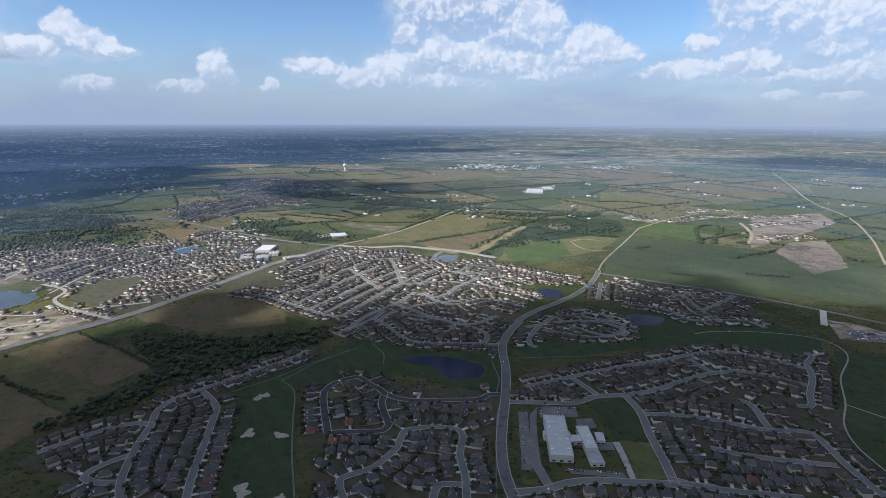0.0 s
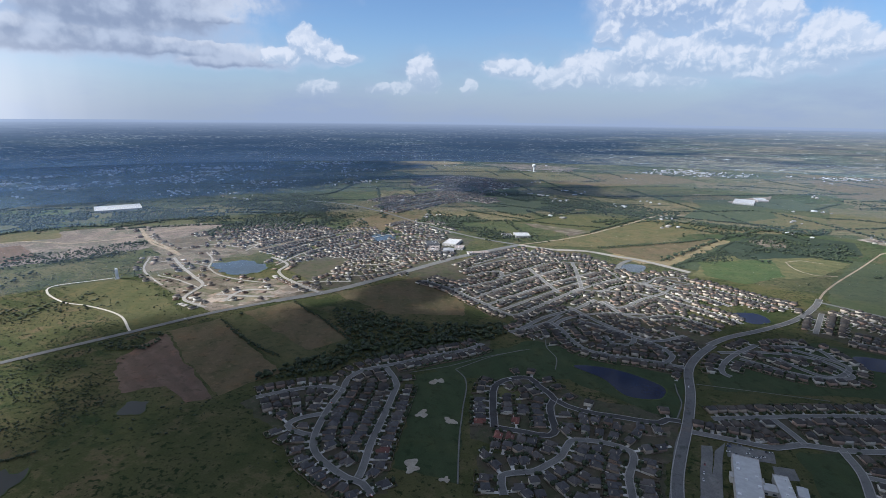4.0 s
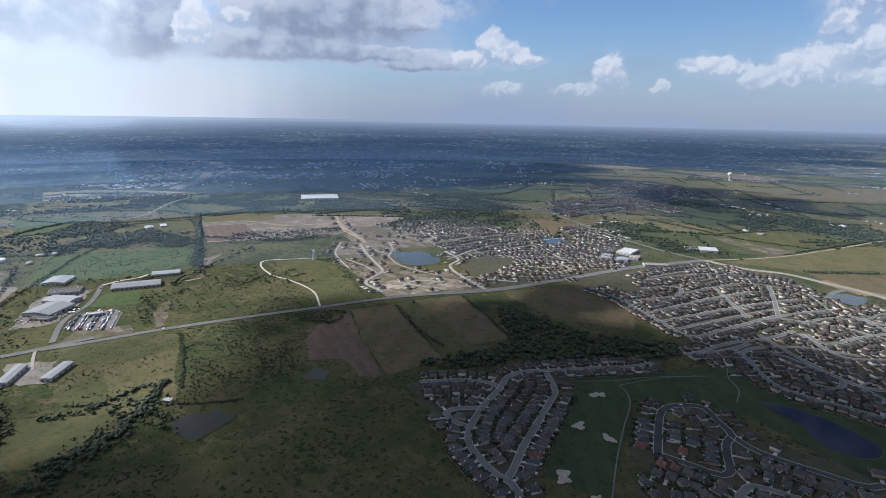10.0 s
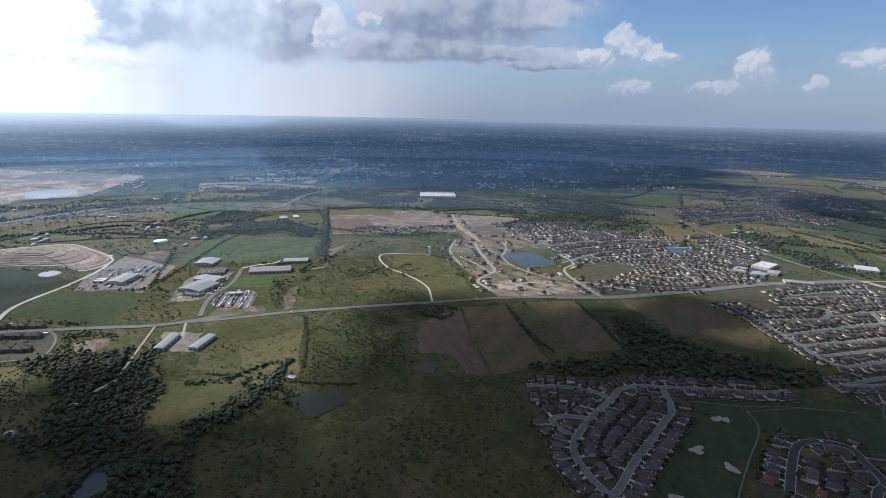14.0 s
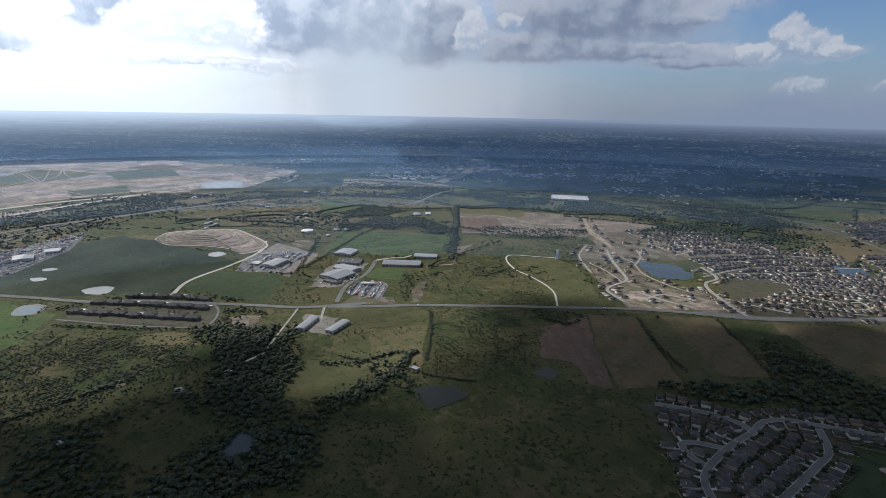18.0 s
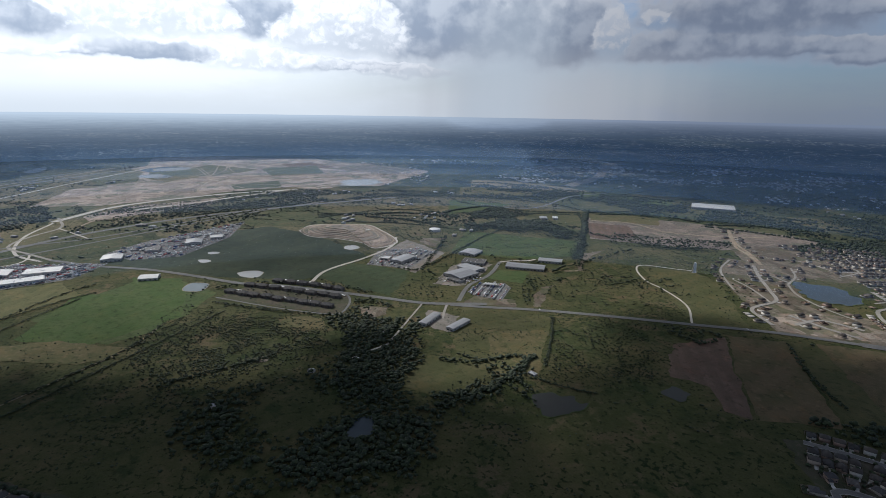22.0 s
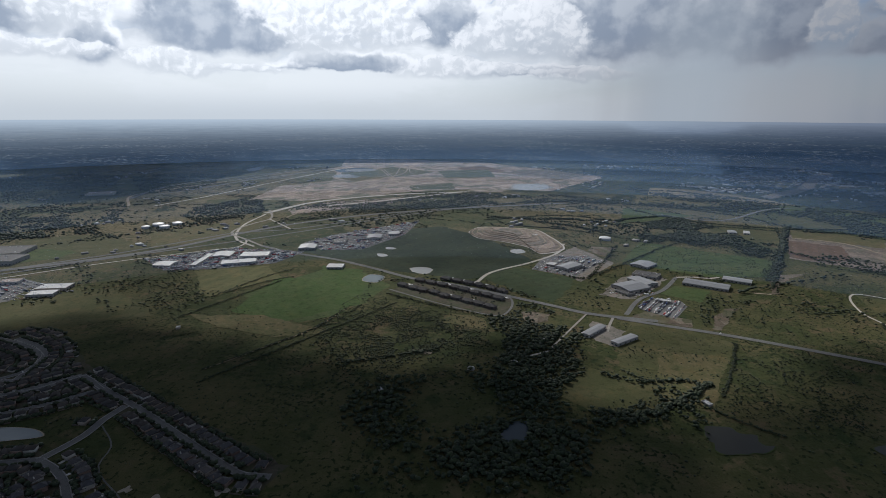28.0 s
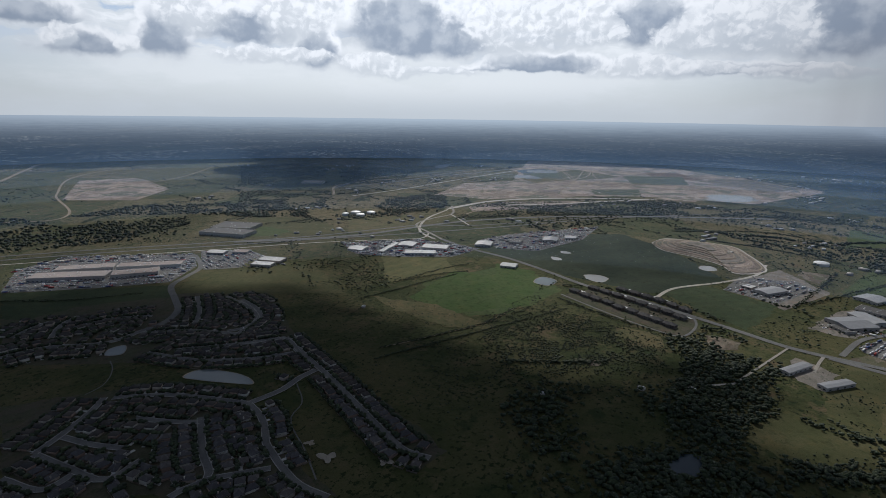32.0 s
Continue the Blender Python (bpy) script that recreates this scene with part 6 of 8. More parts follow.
road([(-3904, -804),(-3316, -627),(-2756, -575),(-2643, -441),(-2753, -219),(-2942, -125),(-3035, -332),(-3082, -492),(-3317, -528),(-3765, -413)], 6, "dirt")
road([(-2966, -1143),(-3154, -1031),(-3259, -842),(-3316, -627)], 6, "dirt")
road([(-3263, -422),(-3439, -165),(-3267, 112),(-3161, 320)], 8, "dirt")
road([(-2643, -441),(-2475, -524),(-2387, -648),(-2177, -787),(-2021, -812)], 9, "dirt")
road([(-1186, -237),(-1108, -122),(-1056, -29),(-1041, 17),(-1090, 41),(-1141, 44),(-1193, 25)], 5, "street")
road([(-1247, 600),(-1245, 619),(-1243, 637)], 6, "dirt")

# ---- large buildings ----
def hall(x, y, turn, length, depth, height, style):
    """A low hall: walls, roof with a parapet or a shallow gable, doors and roof units."""
    ob = thing("commercial_building" if style != "metal" else "metal_building", x, y, turn,
               label={"white": "low building with a flat white roof", "metal": "long shed with a grey metal roof", "grey": "large flat-roofed dark grey building", "tan": "long shop row with a tan flat roof"}[style], category="building")
    a, b = length / 2, depth / 2
    part("wall", Solid().box(-a, a, -b, b, 0, height).mesh("wall", M_HALL_WALL), ob)
    if style == "metal" or (style == "white" and height == 6):
        s = Solid()
        if depth > length:
            s.gable(-a, a, -b, b, height + 0.3, min(a, b) * 0.12, 0.5)
        else:
            s.gable(-b, b, -a, a, height + 0.3, min(a, b) * 0.12, 0.5)
            s.v = [(-q, p, r) for p, q, r in s.v]
        part("roof", s.mesh("roof", M_HALL[style]), ob)
    else:
        part("roof", Solid().box(-a, a, -b, b, height, height + 0.3).mesh("roof", M_HALL[style]), ob)
        for k, box in enumerate(((-a - .2, a + .2, -b - .2, -b + .3), (-a - .2, a + .2, b - .3, b + .2), (-a - .2, -a + .3, -b + .3, b - .3), (a - .3, a + .2, -b + .3, b - .3))):
            part("parapet", Solid().box(*box, height - 0.5, height + 1.0).mesh("parapet", M_HALL_WALL), ob)
        rnd = random.Random(int(x) * 3 + int(y))
        for k in range(min(8, 2 + int(length * depth / 500))):
            u, v, e = rnd.uniform(-a * .8, a * .8), rnd.uniform(-b * .8, b * .8), rnd.uniform(0.9, 1.8)
            part("roof_unit", Solid().box(u - e, u + e, v - e * 0.7, v + e * 0.7, height + 0.3, height + 1.7).mesh("roof_unit", M_STEEL), ob)
    k = max(2, int(length / 9))
    for i in range(k):
        u = -a + length * (i + 0.5) / k
        part("window", Solid().box(u - 2, u + 2, -b - 0.08, -b + 0.02, 1.0, 3.2).mesh("window", M_GLASS), ob)
    if depth > 30:
        for i in range(max(2, int(depth / 12))):
            u = -b + depth * (i + 0.5) / max(2, int(depth / 12))
            part("window", Solid().box(a - 0.02, a + 0.08, u - 2, u + 2, 1.0, 3.2).mesh("window", M_GLASS), ob)
    ca, sa = math.cos(radians(turn)), math.sin(radians(turn))
    mark(built, [(x + ca * u - sa * v, y + sa * u + ca * v) for u, v in ((-a, -b), (a, -b), (a, b), (-a, b))])
    mark(taken, [(x + ca * u - sa * v, y + sa * u + ca * v) for u, v in ((-a, -b), (a, -b), (a, b), (-a, b))])
    return ob


hall(148, 612, -5, 28, 90, 9, "white")
hall(148, 617, -1, 34, 10, 7, "white")
hall(169, 609, 1, 17, 13, 6, "white")
hall(184, 608, 1, 15, 49, 8, "white")
hall(202, 612, -6, 10, 18, 6, "white")
hall(185, 572, 1, 16, 26, 5, "metal")
hall(-976, 193, 51, 16, 63, 6, "metal")
hall(-938, 241, 41, 16, 58, 6, "metal")
hall(-1252, 325, 33, 59, 67, 8, "metal")
hall(-1302, 364, 31, 63, 38, 7, "metal")
hall(-1216, 304, 35, 37, 23, 5, "grey")
hall(-1364, 390, 61, 61, 40, 6, "grey")
hall(-1461, 407, 49, 49, 56, 6, "metal")
hall(-1294, 511, 62, 100, 44, 6, "metal")
hall(-1338, 600, 61, 63, 31, 6, "metal")
hall(-1417, 203, 47, 38, 68, 8, "metal")
hall(-1468, 218, 32, 28, 26, 6, "grey")
hall(-1440, 160, 58, 24, 27, 5, "white")
hall(-1782, 108, 57, 58, 53, 8, "white")
hall(-1163, 376, 71, 26, 13, 5, "white")
hall(-2043, 1665, 53, 171, 129, 9, "white")
hall(-538, 1609, -0, 44, 71, 7, "white")
hall(-594, 1571, 30, 42, 46, 7, "grey")
hall(-425, 1513, 33, 63, 25, 5, "tan")
hall(-353, 1804, 22, 50, 52, 7, "white")
hall(-401, 1784, 25, 31, 34, 6, "grey")
hall(508, 2981, -12, 90, 147, 7, "white")
hall(600, 3094, 3, 48, 101, 7, "white")
hall(-770, -1333, 125, 169, 51, 9, "tan")
hall(-859, -1222, 136, 103, 46, 9, "tan")
hall(-831, -1367, 131, 130, 42, 9, "tan")
hall(-923, -1249, 127, 153, 41, 9, "tan")
hall(-1303, -1370, 100, 164, 76, 11, "grey")
hall(-1389, -1416, 107, 139, 100, 11, "grey")
hall(-1062, -1002, 106, 56, 33, 7, "white")
hall(-1108, -1011, 102, 67, 39, 7, "white")
hall(-1325, -875, 92, 48, 44, 6, "metal")
hall(-1380, -802, 96, 18, 124, 5, "white")
hall(-1365, -689, 113, 89, 40, 7, "white")
hall(-1436, -769, 100, 49, 51, 6, "white")
hall(-1444, -677, 102, 78, 50, 7, "white")
hall(-1551, -560, 100, 49, 54, 7, "metal")
hall(-1708, -389, 97, 45, 52, 7, "metal")
hall(-1353, -415, 94, 42, 35, 6, "white")
hall(-1769, -336, 105, 36, 36, 7, "metal")
hall(-1631, -481, 93, 36, 49, 7, "grey")
hall(-1102, -1206, 110, 50, 31, 6, "white")
hall(-1139, -1151, 109, 44, 31, 6, "tan")
hall(-564, 1510, 15, 32, 52, 6, "tan")
hall(-497, 1554, 9, 26, 37, 6, "tan")
hall(-516, 1506, 15, 32, 35, 6, "metal")
hall(-2509, -1951, 115, 120, 88, 8, "tan")
hall(-725, 308, 30, 13, 8, 3, "white")
hall(-799, -30, 60, 10, 7, 3, "white")
hall(-829, 40, 40, 9, 7, 3, "white")
hall(-719, -161, 20, 12, 7, 3, "white")
hall(-926, 99, 50, 8, 6, 3, "white")
hall(-912, -593, 20, 9, 7, 3, "white")
hall(-1926, 824, 76, 26, 43, 5, "metal")
hall(-1922, 870, 70, 20, 44, 5, "white")


def flats(points):
    """A row of apartment blocks along a line."""
    line = smooth(points, 2.0)
    run = sum(math.dist(p, q) for p, q in zip(line, line[1:]))
    n = int(run / 29)
    for k in range(n):
        i = min(int((k + 0.5) / n * len(line)), len(line) - 2)
        (x, y), (u, v) = line[i], line[i + 1]
        jit, heading = random.Random(int(x * 3 + y)), math.degrees(math.atan2(v - y, u - x))
        x, y = x + jit.uniform(-2, 2), y + jit.uniform(-2, 2)
        ob = thing("apartment_building", x, y, heading + jit.uniform(-3, 3), label="two-storey apartment block with a dark hipped roof", category="apartments", group="apartment blocks by the road")
        part("wall", Solid().box(-13, 13, -6.5, 6.5, 0, 6.2).box(-4, 4, -8.5, 8.5, 0, 6.2).mesh("wall", M_WALL_DARK), ob)
        part("roof", Solid().hip(-13, 13, -6.5, 6.5, 6.4, 3.6).hip(-4, 4, -8.5, 8.5, 6.42, 2.6).mesh("roof", M_ROOF_DARK), ob)
        for s in (-1, 1):
            for q in (-10, -6.5, 6.5, 10):
                for h in (1.0, 4.0):
                    part("window", Solid().box(q - 0.9, q + 0.9, *sorted((s * 6.45, s * 6.58)), h, h + 1.4).mesh("window", M_GLASS), ob)
        for c in ((-9, 9), (9,), ())[jit.randrange(3)]:
            part("carport", Solid().box(c - 7, c + 7, 12.5, 17.5, 2.4, 2.6).box(c - 6.8, c - 6.6, 12.7, 12.9, 0, 2.4).box(c + 6.6, c + 6.8, 17.1, 17.3, 0, 2.4).mesh("carport", M_STEEL), ob)
        mark(taken, [(x - 14, y - 14), (x + 14, y - 14), (x + 14, y + 14), (x - 14, y + 14)])


flats([(-1222, -222),(-1148, -101),(-1080, 10)])
flats([(-1262, -188),(-1196, -66),(-1135, 28)])
flats([(-1283, -128),(-1241, -42),(-1186, 35)])


def rounded(levels, n=24):
    """A turned body from (radius, height) pairs."""
    s = Solid()
    s.add([(r * math.cos(2 * math.pi * i / n), r * math.sin(2 * math.pi * i / n), z) for r, z in levels for i in range(n)],
          [(k * n + i, k * n + (i + 1) % n, (k + 1) * n + (i + 1) % n, (k + 1) * n + i) for k in range(len(levels) - 1) for i in range(n)]
          + [tuple(range(len(levels) * n - n, len(levels) * n))])
    return s


def standpipe(x, y, h):
    ob = thing("water_tower", x, y, label="tall white steel standpipe water tower on a hill", category="water tower")
    part("tank", rounded(((3.8, 0), (3.8, h - 1), (3.2, h), (1, h + 1))).mesh("tank", M_STEEL), ob)
    part("ladder", Solid().box(-0.4, 0.4, -4.2, -3.8, 0, h).mesh("ladder", M_HALL["grey"]), ob)
    part("plinth", rounded(((5.5, 0), (5.5, 0.6), (3.8, 0.7))).mesh("plinth", M_DRIVE), ob)


def water_tank(x, y, h):
    ob = thing("water_tower", x, y, label="white bulb-shaped water tower on a broad stem", category="water tower")
    part("stem", rounded(((7, 0), (5, 2), (4.6, h * 0.55), (6, h * 0.62))).mesh("stem", M_STEEL), ob)
    part("bulb", rounded(((5, h * 0.58), (12, h * 0.66), (15, h * 0.78), (14, h * 0.9), (9, h * 0.98), (2, h))).mesh("bulb", M_STEEL), ob)


def mast(x, y, h):
    ob = thing("radio_mast", x, y, label="thin tall guyed radio mast", category="mast")
    part("mast", Solid().add([(-1, -1, 0), (1, -1, 0), (0, 1, 0), (-0.5, -0.5, h), (0.5, -0.5, h), (0, 0.5, h)], [(0, 1, 4, 3), (1, 2, 5, 4), (2, 0, 3, 5), (3, 4, 5)]).mesh("mast", M_HALL["grey"]), ob)
    for a in (0, 120, 240):
        c, s = math.cos(radians(a)), math.sin(radians(a))
        part("guy_wire", Solid().add([(0, 0, h * 0.9), (0.1, 0, h * 0.9), (c * h * 0.5, s * h * 0.5, 0), (c * h * 0.5 + 0.1, s * h * 0.5, 0)], [(0, 1, 3, 2)]).mesh("guy_wire", M_STEEL), ob)


def silo(x, y, h, wide):
    ob = thing("storage_tank", x, y, label="round white storage tank with a domed roof", category="tank", group="storage tanks")
    part("shell", rounded(((wide, 0), (wide, 7))).mesh("shell", M_STEEL), ob)
    part("dome", rounded(((wide + 0.3, 7), (wide * 0.9, 8.4), (wide * 0.5, 10), (1, 10.8))).mesh("dome", M_STEEL), ob)


standpipe(-1182, 935, 26)
water_tank(-729, 4072, 54)
mast(-1590, 2089, 218)
silo(-1771, 364, 9, 19)
silo(-1771, -1227, 9, 14)
silo(-1822, -1212, 9, 20)
silo(-1787, -1167, 9, 18)
silo(-1848, -1155, 10, 18)


def tier(poly, z0, z1):
    """One bench of the terraced earth mound."""
    line = smooth(poly, 14.0, True)
    c = [sum(p[k] for p in line) / len(line) for k in (0, 1)]
    top = [(c[0] + (x - c[0]) * 0.93, c[1] + (y - c[1]) * 0.93) for x, y in line]
    n = len(line)
    ob = new("ground_mound", mesh("ground_mound", [(*p, z0 + 0.62) for p in line] + [(*p, z1 + 0.62) for p in top],
                                  [(i, (i + 1) % n, (i + 1) % n + n, i + n) for i in range(n)] + [tuple(range(n, 2 * n))], COVER[("quarry_mid", "quarry", "soil_grey")[z0 // 2 % 3]]))
    tagged(ob, "terraced pale earth mound of a building site", "earth mound", kind="structure")
    track = top + top[:1]
    part("track", ribbon("track", track, -2.0, 2.0, z1 + 0.75, COVER["dirt"]), ob, "pale gravel haul track")
    mark(taken, poly)


mound = [(-1836, -85), (-1920, -48), (-1924, 59), (-1896, 148), (-1802, 184), (-1684, 213), (-1623, 213), (-1582, 183), (-1562, 141), (-1635, 109), (-1703, 33), (-1744, -46)]
for level, share in enumerate((1.0, 0.86, 0.73, 0.6, 0.46, 0.3)):
    tier([(-1835 + (x + 1835) * share, 50 + (y - 50) * share) for x, y in mound], 2 * level, 2 * level + 2)

# ---- cars ----
car_spots, car_things = [], []


def cars(poly, share):
    """Rows of parked cars."""
    rr = random.Random(int(abs(poly[0][0]) + abs(poly[0][1])))
    (x0, y0), (x1, y1) = poly[0], poly[1]
    for a, b in zip(poly, poly[1:] + poly[:1]):
        if math.dist(a, b) > math.dist((x0, y0), (x1, y1)):
            (x0, y0), (x1, y1) = a, b
    turn = math.atan2(y1 - y0, x1 - x0)
    c, s = math.cos(turn), math.sin(turn)
    cx, cy = sum(p[0] for p in poly) / len(poly), sum(p[1] for p in poly) / len(poly)
    reach = max(math.dist((cx, cy), p) for p in poly)
    v, row = -reach, 0
    while v < reach:
        u = -reach
        while u < reach:
            x, y = cx + c * u - s * v, cy + s * u + c * v
            if rr.random() < share and inside(poly, np.array([x]), np.array([y]))[0] and not built[cell(x, y)]:
                (car_things if math.hypot(x, y) < 800 else car_spots).append((0 if rr.random() < 0.9 else 1, x + rr.uniform(-0.5, 0.5), y + rr.uniform(-1.5, 1.5), 0.7, turn + math.pi / 2 + rr.uniform(-0.15, 0.15), 1.0, 1.0))
            u += 2.8
        row += 1
        v += (5.4 if row % 2 else 11.5) * rr.uniform(0.9, 1.25)


rng_car = random.Random(12)
cars([(-629, -1353),(-752, -1520),(-887, -1536),(-1067, -1256),(-978, -1149),(-852, -1096),(-753, -1196)], 0.3)
cars([(-1098, -1268),(-1176, -1161),(-1095, -946),(-963, -1109)], 0.35)
cars([(-1374, -968),(-1527, -778),(-1507, -556),(-1376, -592),(-1302, -735),(-1277, -852)], 0.65)
cars([(-1614, -596),(-1739, -540),(-2016, -282),(-1771, -298),(-1554, -392),(-1532, -510)], 0.35)
cars([(-1133, 313),(-1192, 357),(-1173, 415),(-1140, 417),(-1061, 369),(-1112, 313)], 0.9)
cars([(-1394, 103),(-1535, 162),(-1552, 276),(-1488, 304),(-1332, 207)], 0.3)
cars([(108, 678),(121, 681),(106, 553),(94, 553)], 0.12)
cars([(139, 696),(191, 693),(189, 668),(135, 665)], 0.2)
cars([(146, 555),(212, 549),(213, 538),(150, 546)], 0.5)
cars([(-1214, 266),(-1296, 314),(-1223, 381),(-1193, 330)], 0.3)
cars([(794, 992),(852, 970),(826, 937),(770, 942)], 0.5)
for line in road_points:
    for x, y in line[::9]:
        if rng_car.random() < 0.035:
            car_spots.append((0, x + rng_car.uniform(-3, 3), y + rng_car.uniform(-3, 3), 0.98, rng_car.uniform(0, 6.3), 1.0, 1.0))
body = Solid().box(-0.9, 0.9, -2.3, 2.3, 0.3, 0.85)
cabin = Solid().add([(-0.85, -1.5, 0.85), (0.85, -1.5, 0.85), (0.85, 1.1, 0.85), (-0.85, 1.1, 0.85), (-0.7, -1.1, 1.5), (0.7, -1.1, 1.5), (0.7, 0.5, 1.5), (-0.7, 0.5, 1.5)],
                    [(0, 1, 5, 4), (1, 2, 6, 5), (2, 3, 7, 6), (3, 0, 4, 7), (4, 5, 6, 7)])
body_me, cabin_me = body.mesh("body", M_CAR), cabin.mesh("cabin", M_GLASS)
wheel = rounded(((0.33, -0.12), (0.33, 0.12)), 10)
wheel.v = [(z, x, y) for x, y, z in wheel.v]
wheel_me = wheel.mesh("wheel", M_TYRE)
first = None
for _, x, y, z, a, _, _ in car_things[:60]:
    if first is None:
        first = thing("car", x, y, math.degrees(a), z, label="parked car on the asphalt lot", category="car", group="cars parked at the school")
        part("body", body_me, first)
        part("cabin", cabin_me, first)
        for u in (-0.85, 0.85):
            for v in (-1.4, 1.4):
                wh = part("wheel", wheel_me, first)
                wh.matrix_basis = pose(u, v, 0.33)
    else:
        copy_thing(first, pose(x, y, z, 0, 0, math.degrees(a)))

# ---- houses ----
def house_parts(kind):
    """Parts of one house type: front towards -y, garage in a front wing."""
    w2, d2 = ((5.2, 6.8), (5.5, 6.2), (5.0, 7.2), (5.6, 6.6))[kind % 4]
    tall = 5.6 if kind in (2, 5) else 3.1
    g = -1 if kind % 2 else 1
    gx0, gx1 = sorted((g * 0.3, g * (w2 - 0.2)))
    yield "wall", Solid().box(-w2, w2, -d2 + 2.5, d2, -0.3, tall).box(gx0, gx1, -d2 - 1.5, -d2 + 2.5, -0.3, 3.0).mesh("wall", M_WALL), ""
    roof = Solid().hip(-w2, w2, -d2 + 2.5, d2, tall + 0.25, 3.6)
    if kind in (1, 4):
        roof.gable(gx0, gx1, -d2 - 1.5, -d2 + 5.5, 3.27, 2.3)
    else:
        roof.hip(gx0, gx1, -d2 - 1.5, -d2 + 6.5, 3.27, 2.4)
    yield "roof", roof.mesh("roof", M_TILE if kind == 6 else M_ROOF), ""
    yield "garage_door", Solid().box(gx0 + 0.5, gx1 - 0.5, -d2 - 1.58, -d2 - 1.45, -0.1, 2.3).mesh("garage_door", M_DOOR), ""
    e = -g
    yield "front_door", Solid().box(e * 1.5 - 0.5, e * 1.5 + 0.5, -d2 + 2.42, -d2 + 2.55, 0, 2.1).mesh("front_door", M_FRONT), ""
    yield "window", Solid().box(e * 4 - 1, e * 4 + 1, -d2 + 2.42, -d2 + 2.55, 0.9, 2.3).mesh("window", M_GLASS), ""
    for u in (-3.0, 2.6):
        yield "window", Solid().box(u - 0.9, u + 0.9, d2 - 0.05, d2 + 0.08, 0.9, 2.2).mesh("window", M_GLASS), ""
    if kind % 3 == 0:
        yield "chimney", Solid().box(-w2 + 1.2, -w2 + 2.3, d2 - 3.4, d2 - 2.2, 3, tall + 4.0).mesh("chimney", M_WALL), ""
    yield "driveway", Solid().box(gx0 + 0.4, gx1 - 0.4, -d2 - 8.6, -d2 - 1.5, -0.2, 0.12).mesh("driveway", M_DRIVE), "pale concrete driveway"
    yield "patio", Solid().box(-g * 1.0 - 2.2, -g * 1.0 + 2.2, d2, d2 + 3.0, -0.2, 0.15).mesh("patio", M_DRIVE), "pale concrete patio slab"


roads_all = np.concatenate(road_points)
buckets = {}
for x, y in roads_all:
    buckets.setdefault((int(x // 20), int(y // 20)), []).append((x, y))
set_down = {}
kept, slabs = [], []
in_gardens = [q for q in back_rows if math.hypot(q[0], q[1]) > 1300 or garden[cell(q[0], q[1])] and not green[cell(q[0], q[1])]]
for x, y, turn, back, fill in plots + in_gardens:
    bx, by = int(x // 20), int(y // 20)
    clear_road = all((x - u) ** 2 + (y - v) ** 2 > 140 for i in (-1, 0, 1) for j in (-1, 0, 1) for u, v in buckets.get((bx + i, by + j), ()))
    clear_house = all((x - u) ** 2 + (y - v) ** 2 > 150 for i in (-1, 0, 1) for j in (-1, 0, 1) for u, v in set_down.get((bx + i, by + j), ()))
    i, j = cell(x, y)
    if clear_road and clear_house and not wet[i, j] and math.hypot(x, y) < 4700:
        set_down.setdefault((bx, by), []).append((x, y))
        if inside(RAW_LOTS, np.array([x]), np.array([y]))[0]:
            lot = (int(abs(x) * 7 + abs(y) * 3) + int(12 * noise.noise((x * 0.01, y * 0.01, 1)))) % 10
            if lot > 2:
                if lot < 8:
                    slabs.append((lot % 2, x, y, 0.75, radians(turn), 1.0, 1.0))
                continue
        kept.append((x, y, turn, back))
kept.sort(key=lambda q: math.hypot(q[0], q[1]))
NEAR = 300
rnd = random.Random(5)
RED = (-134, 633)
models, group_of = {}, "houses of the suburb"
HOUSE_WORDS = ["single-storey brick house with a grey hipped shingle roof", "pale-sided house with a grey gabled garage wing", "two-storey house with a dark hipped roof",
               "brick house with a brown-grey shingle roof and chimney", "tan house with a hipped roof and gabled garage", "tall two-storey house with a grey roof", "stucco house with a red clay tile roof"]
for k, (x, y, turn, back) in enumerate(kept[:NEAR]):
    kind = rnd.choice((0, 0, 1, 2, 3, 3, 4, 5))
    if math.hypot(x - RED[0], y - RED[1]) < 45 and rnd.random() < 0.55 or rnd.random() < 0.003:
        kind = 6
    at = pose(x, y, 0.3, 0, 0, turn + 180 + rnd.uniform(-4, 4))
    if kind not in models:
        ob = new("house")
        ob.matrix_basis = at
        tagged(ob, HOUSE_WORDS[kind], "house", group_of)
        for name, me, label in house_parts(kind):
            part(name, me, ob, label)
        models[kind] = ob
    else:
        copy_thing(models[kind], at)
for x, y, turn, back in kept:
    i, j = cell(x, y)
    taken[max(i - 1, 0):i + 2, max(j - 1, 0):j + 2] = True


def joined(name, solids, mat, **tags):
    """Many placed copies of templates in one mesh: (template index, x, y, z, turn, sx, sz)."""
    shapes, spots = solids
    vs, fs, base = [], [], 0
    for k, (v, f) in enumerate(shapes):
        mine = spots[spots[:, 0] == k]
        if not len(mine):
            continue
        c, s = np.cos(mine[:, 4]), np.sin(mine[:, 4])
        x, y, z = v[:, 0], v[:, 1], v[:, 2]
        px = mine[:, 1:2] + mine[:, 5:6] * (c[:, None] * x - s[:, None] * y)
        py = mine[:, 2:3] + mine[:, 5:6] * (s[:, None] * x + c[:, None] * y)
        pz = mine[:, 3:4] + mine[:, 6:7] * z
        vs.append(np.stack([px, py, pz], 2).reshape(-1, 3))
        fs.append((f[None] + (base + np.arange(len(mine)) * len(v))[:, None, None]).reshape(-1, 3))
        base += len(mine) * len(v)
    return tagged(new(name, bulk(name, np.concatenate(vs), np.concatenate(fs), mat)), kind="stuff", **tags)


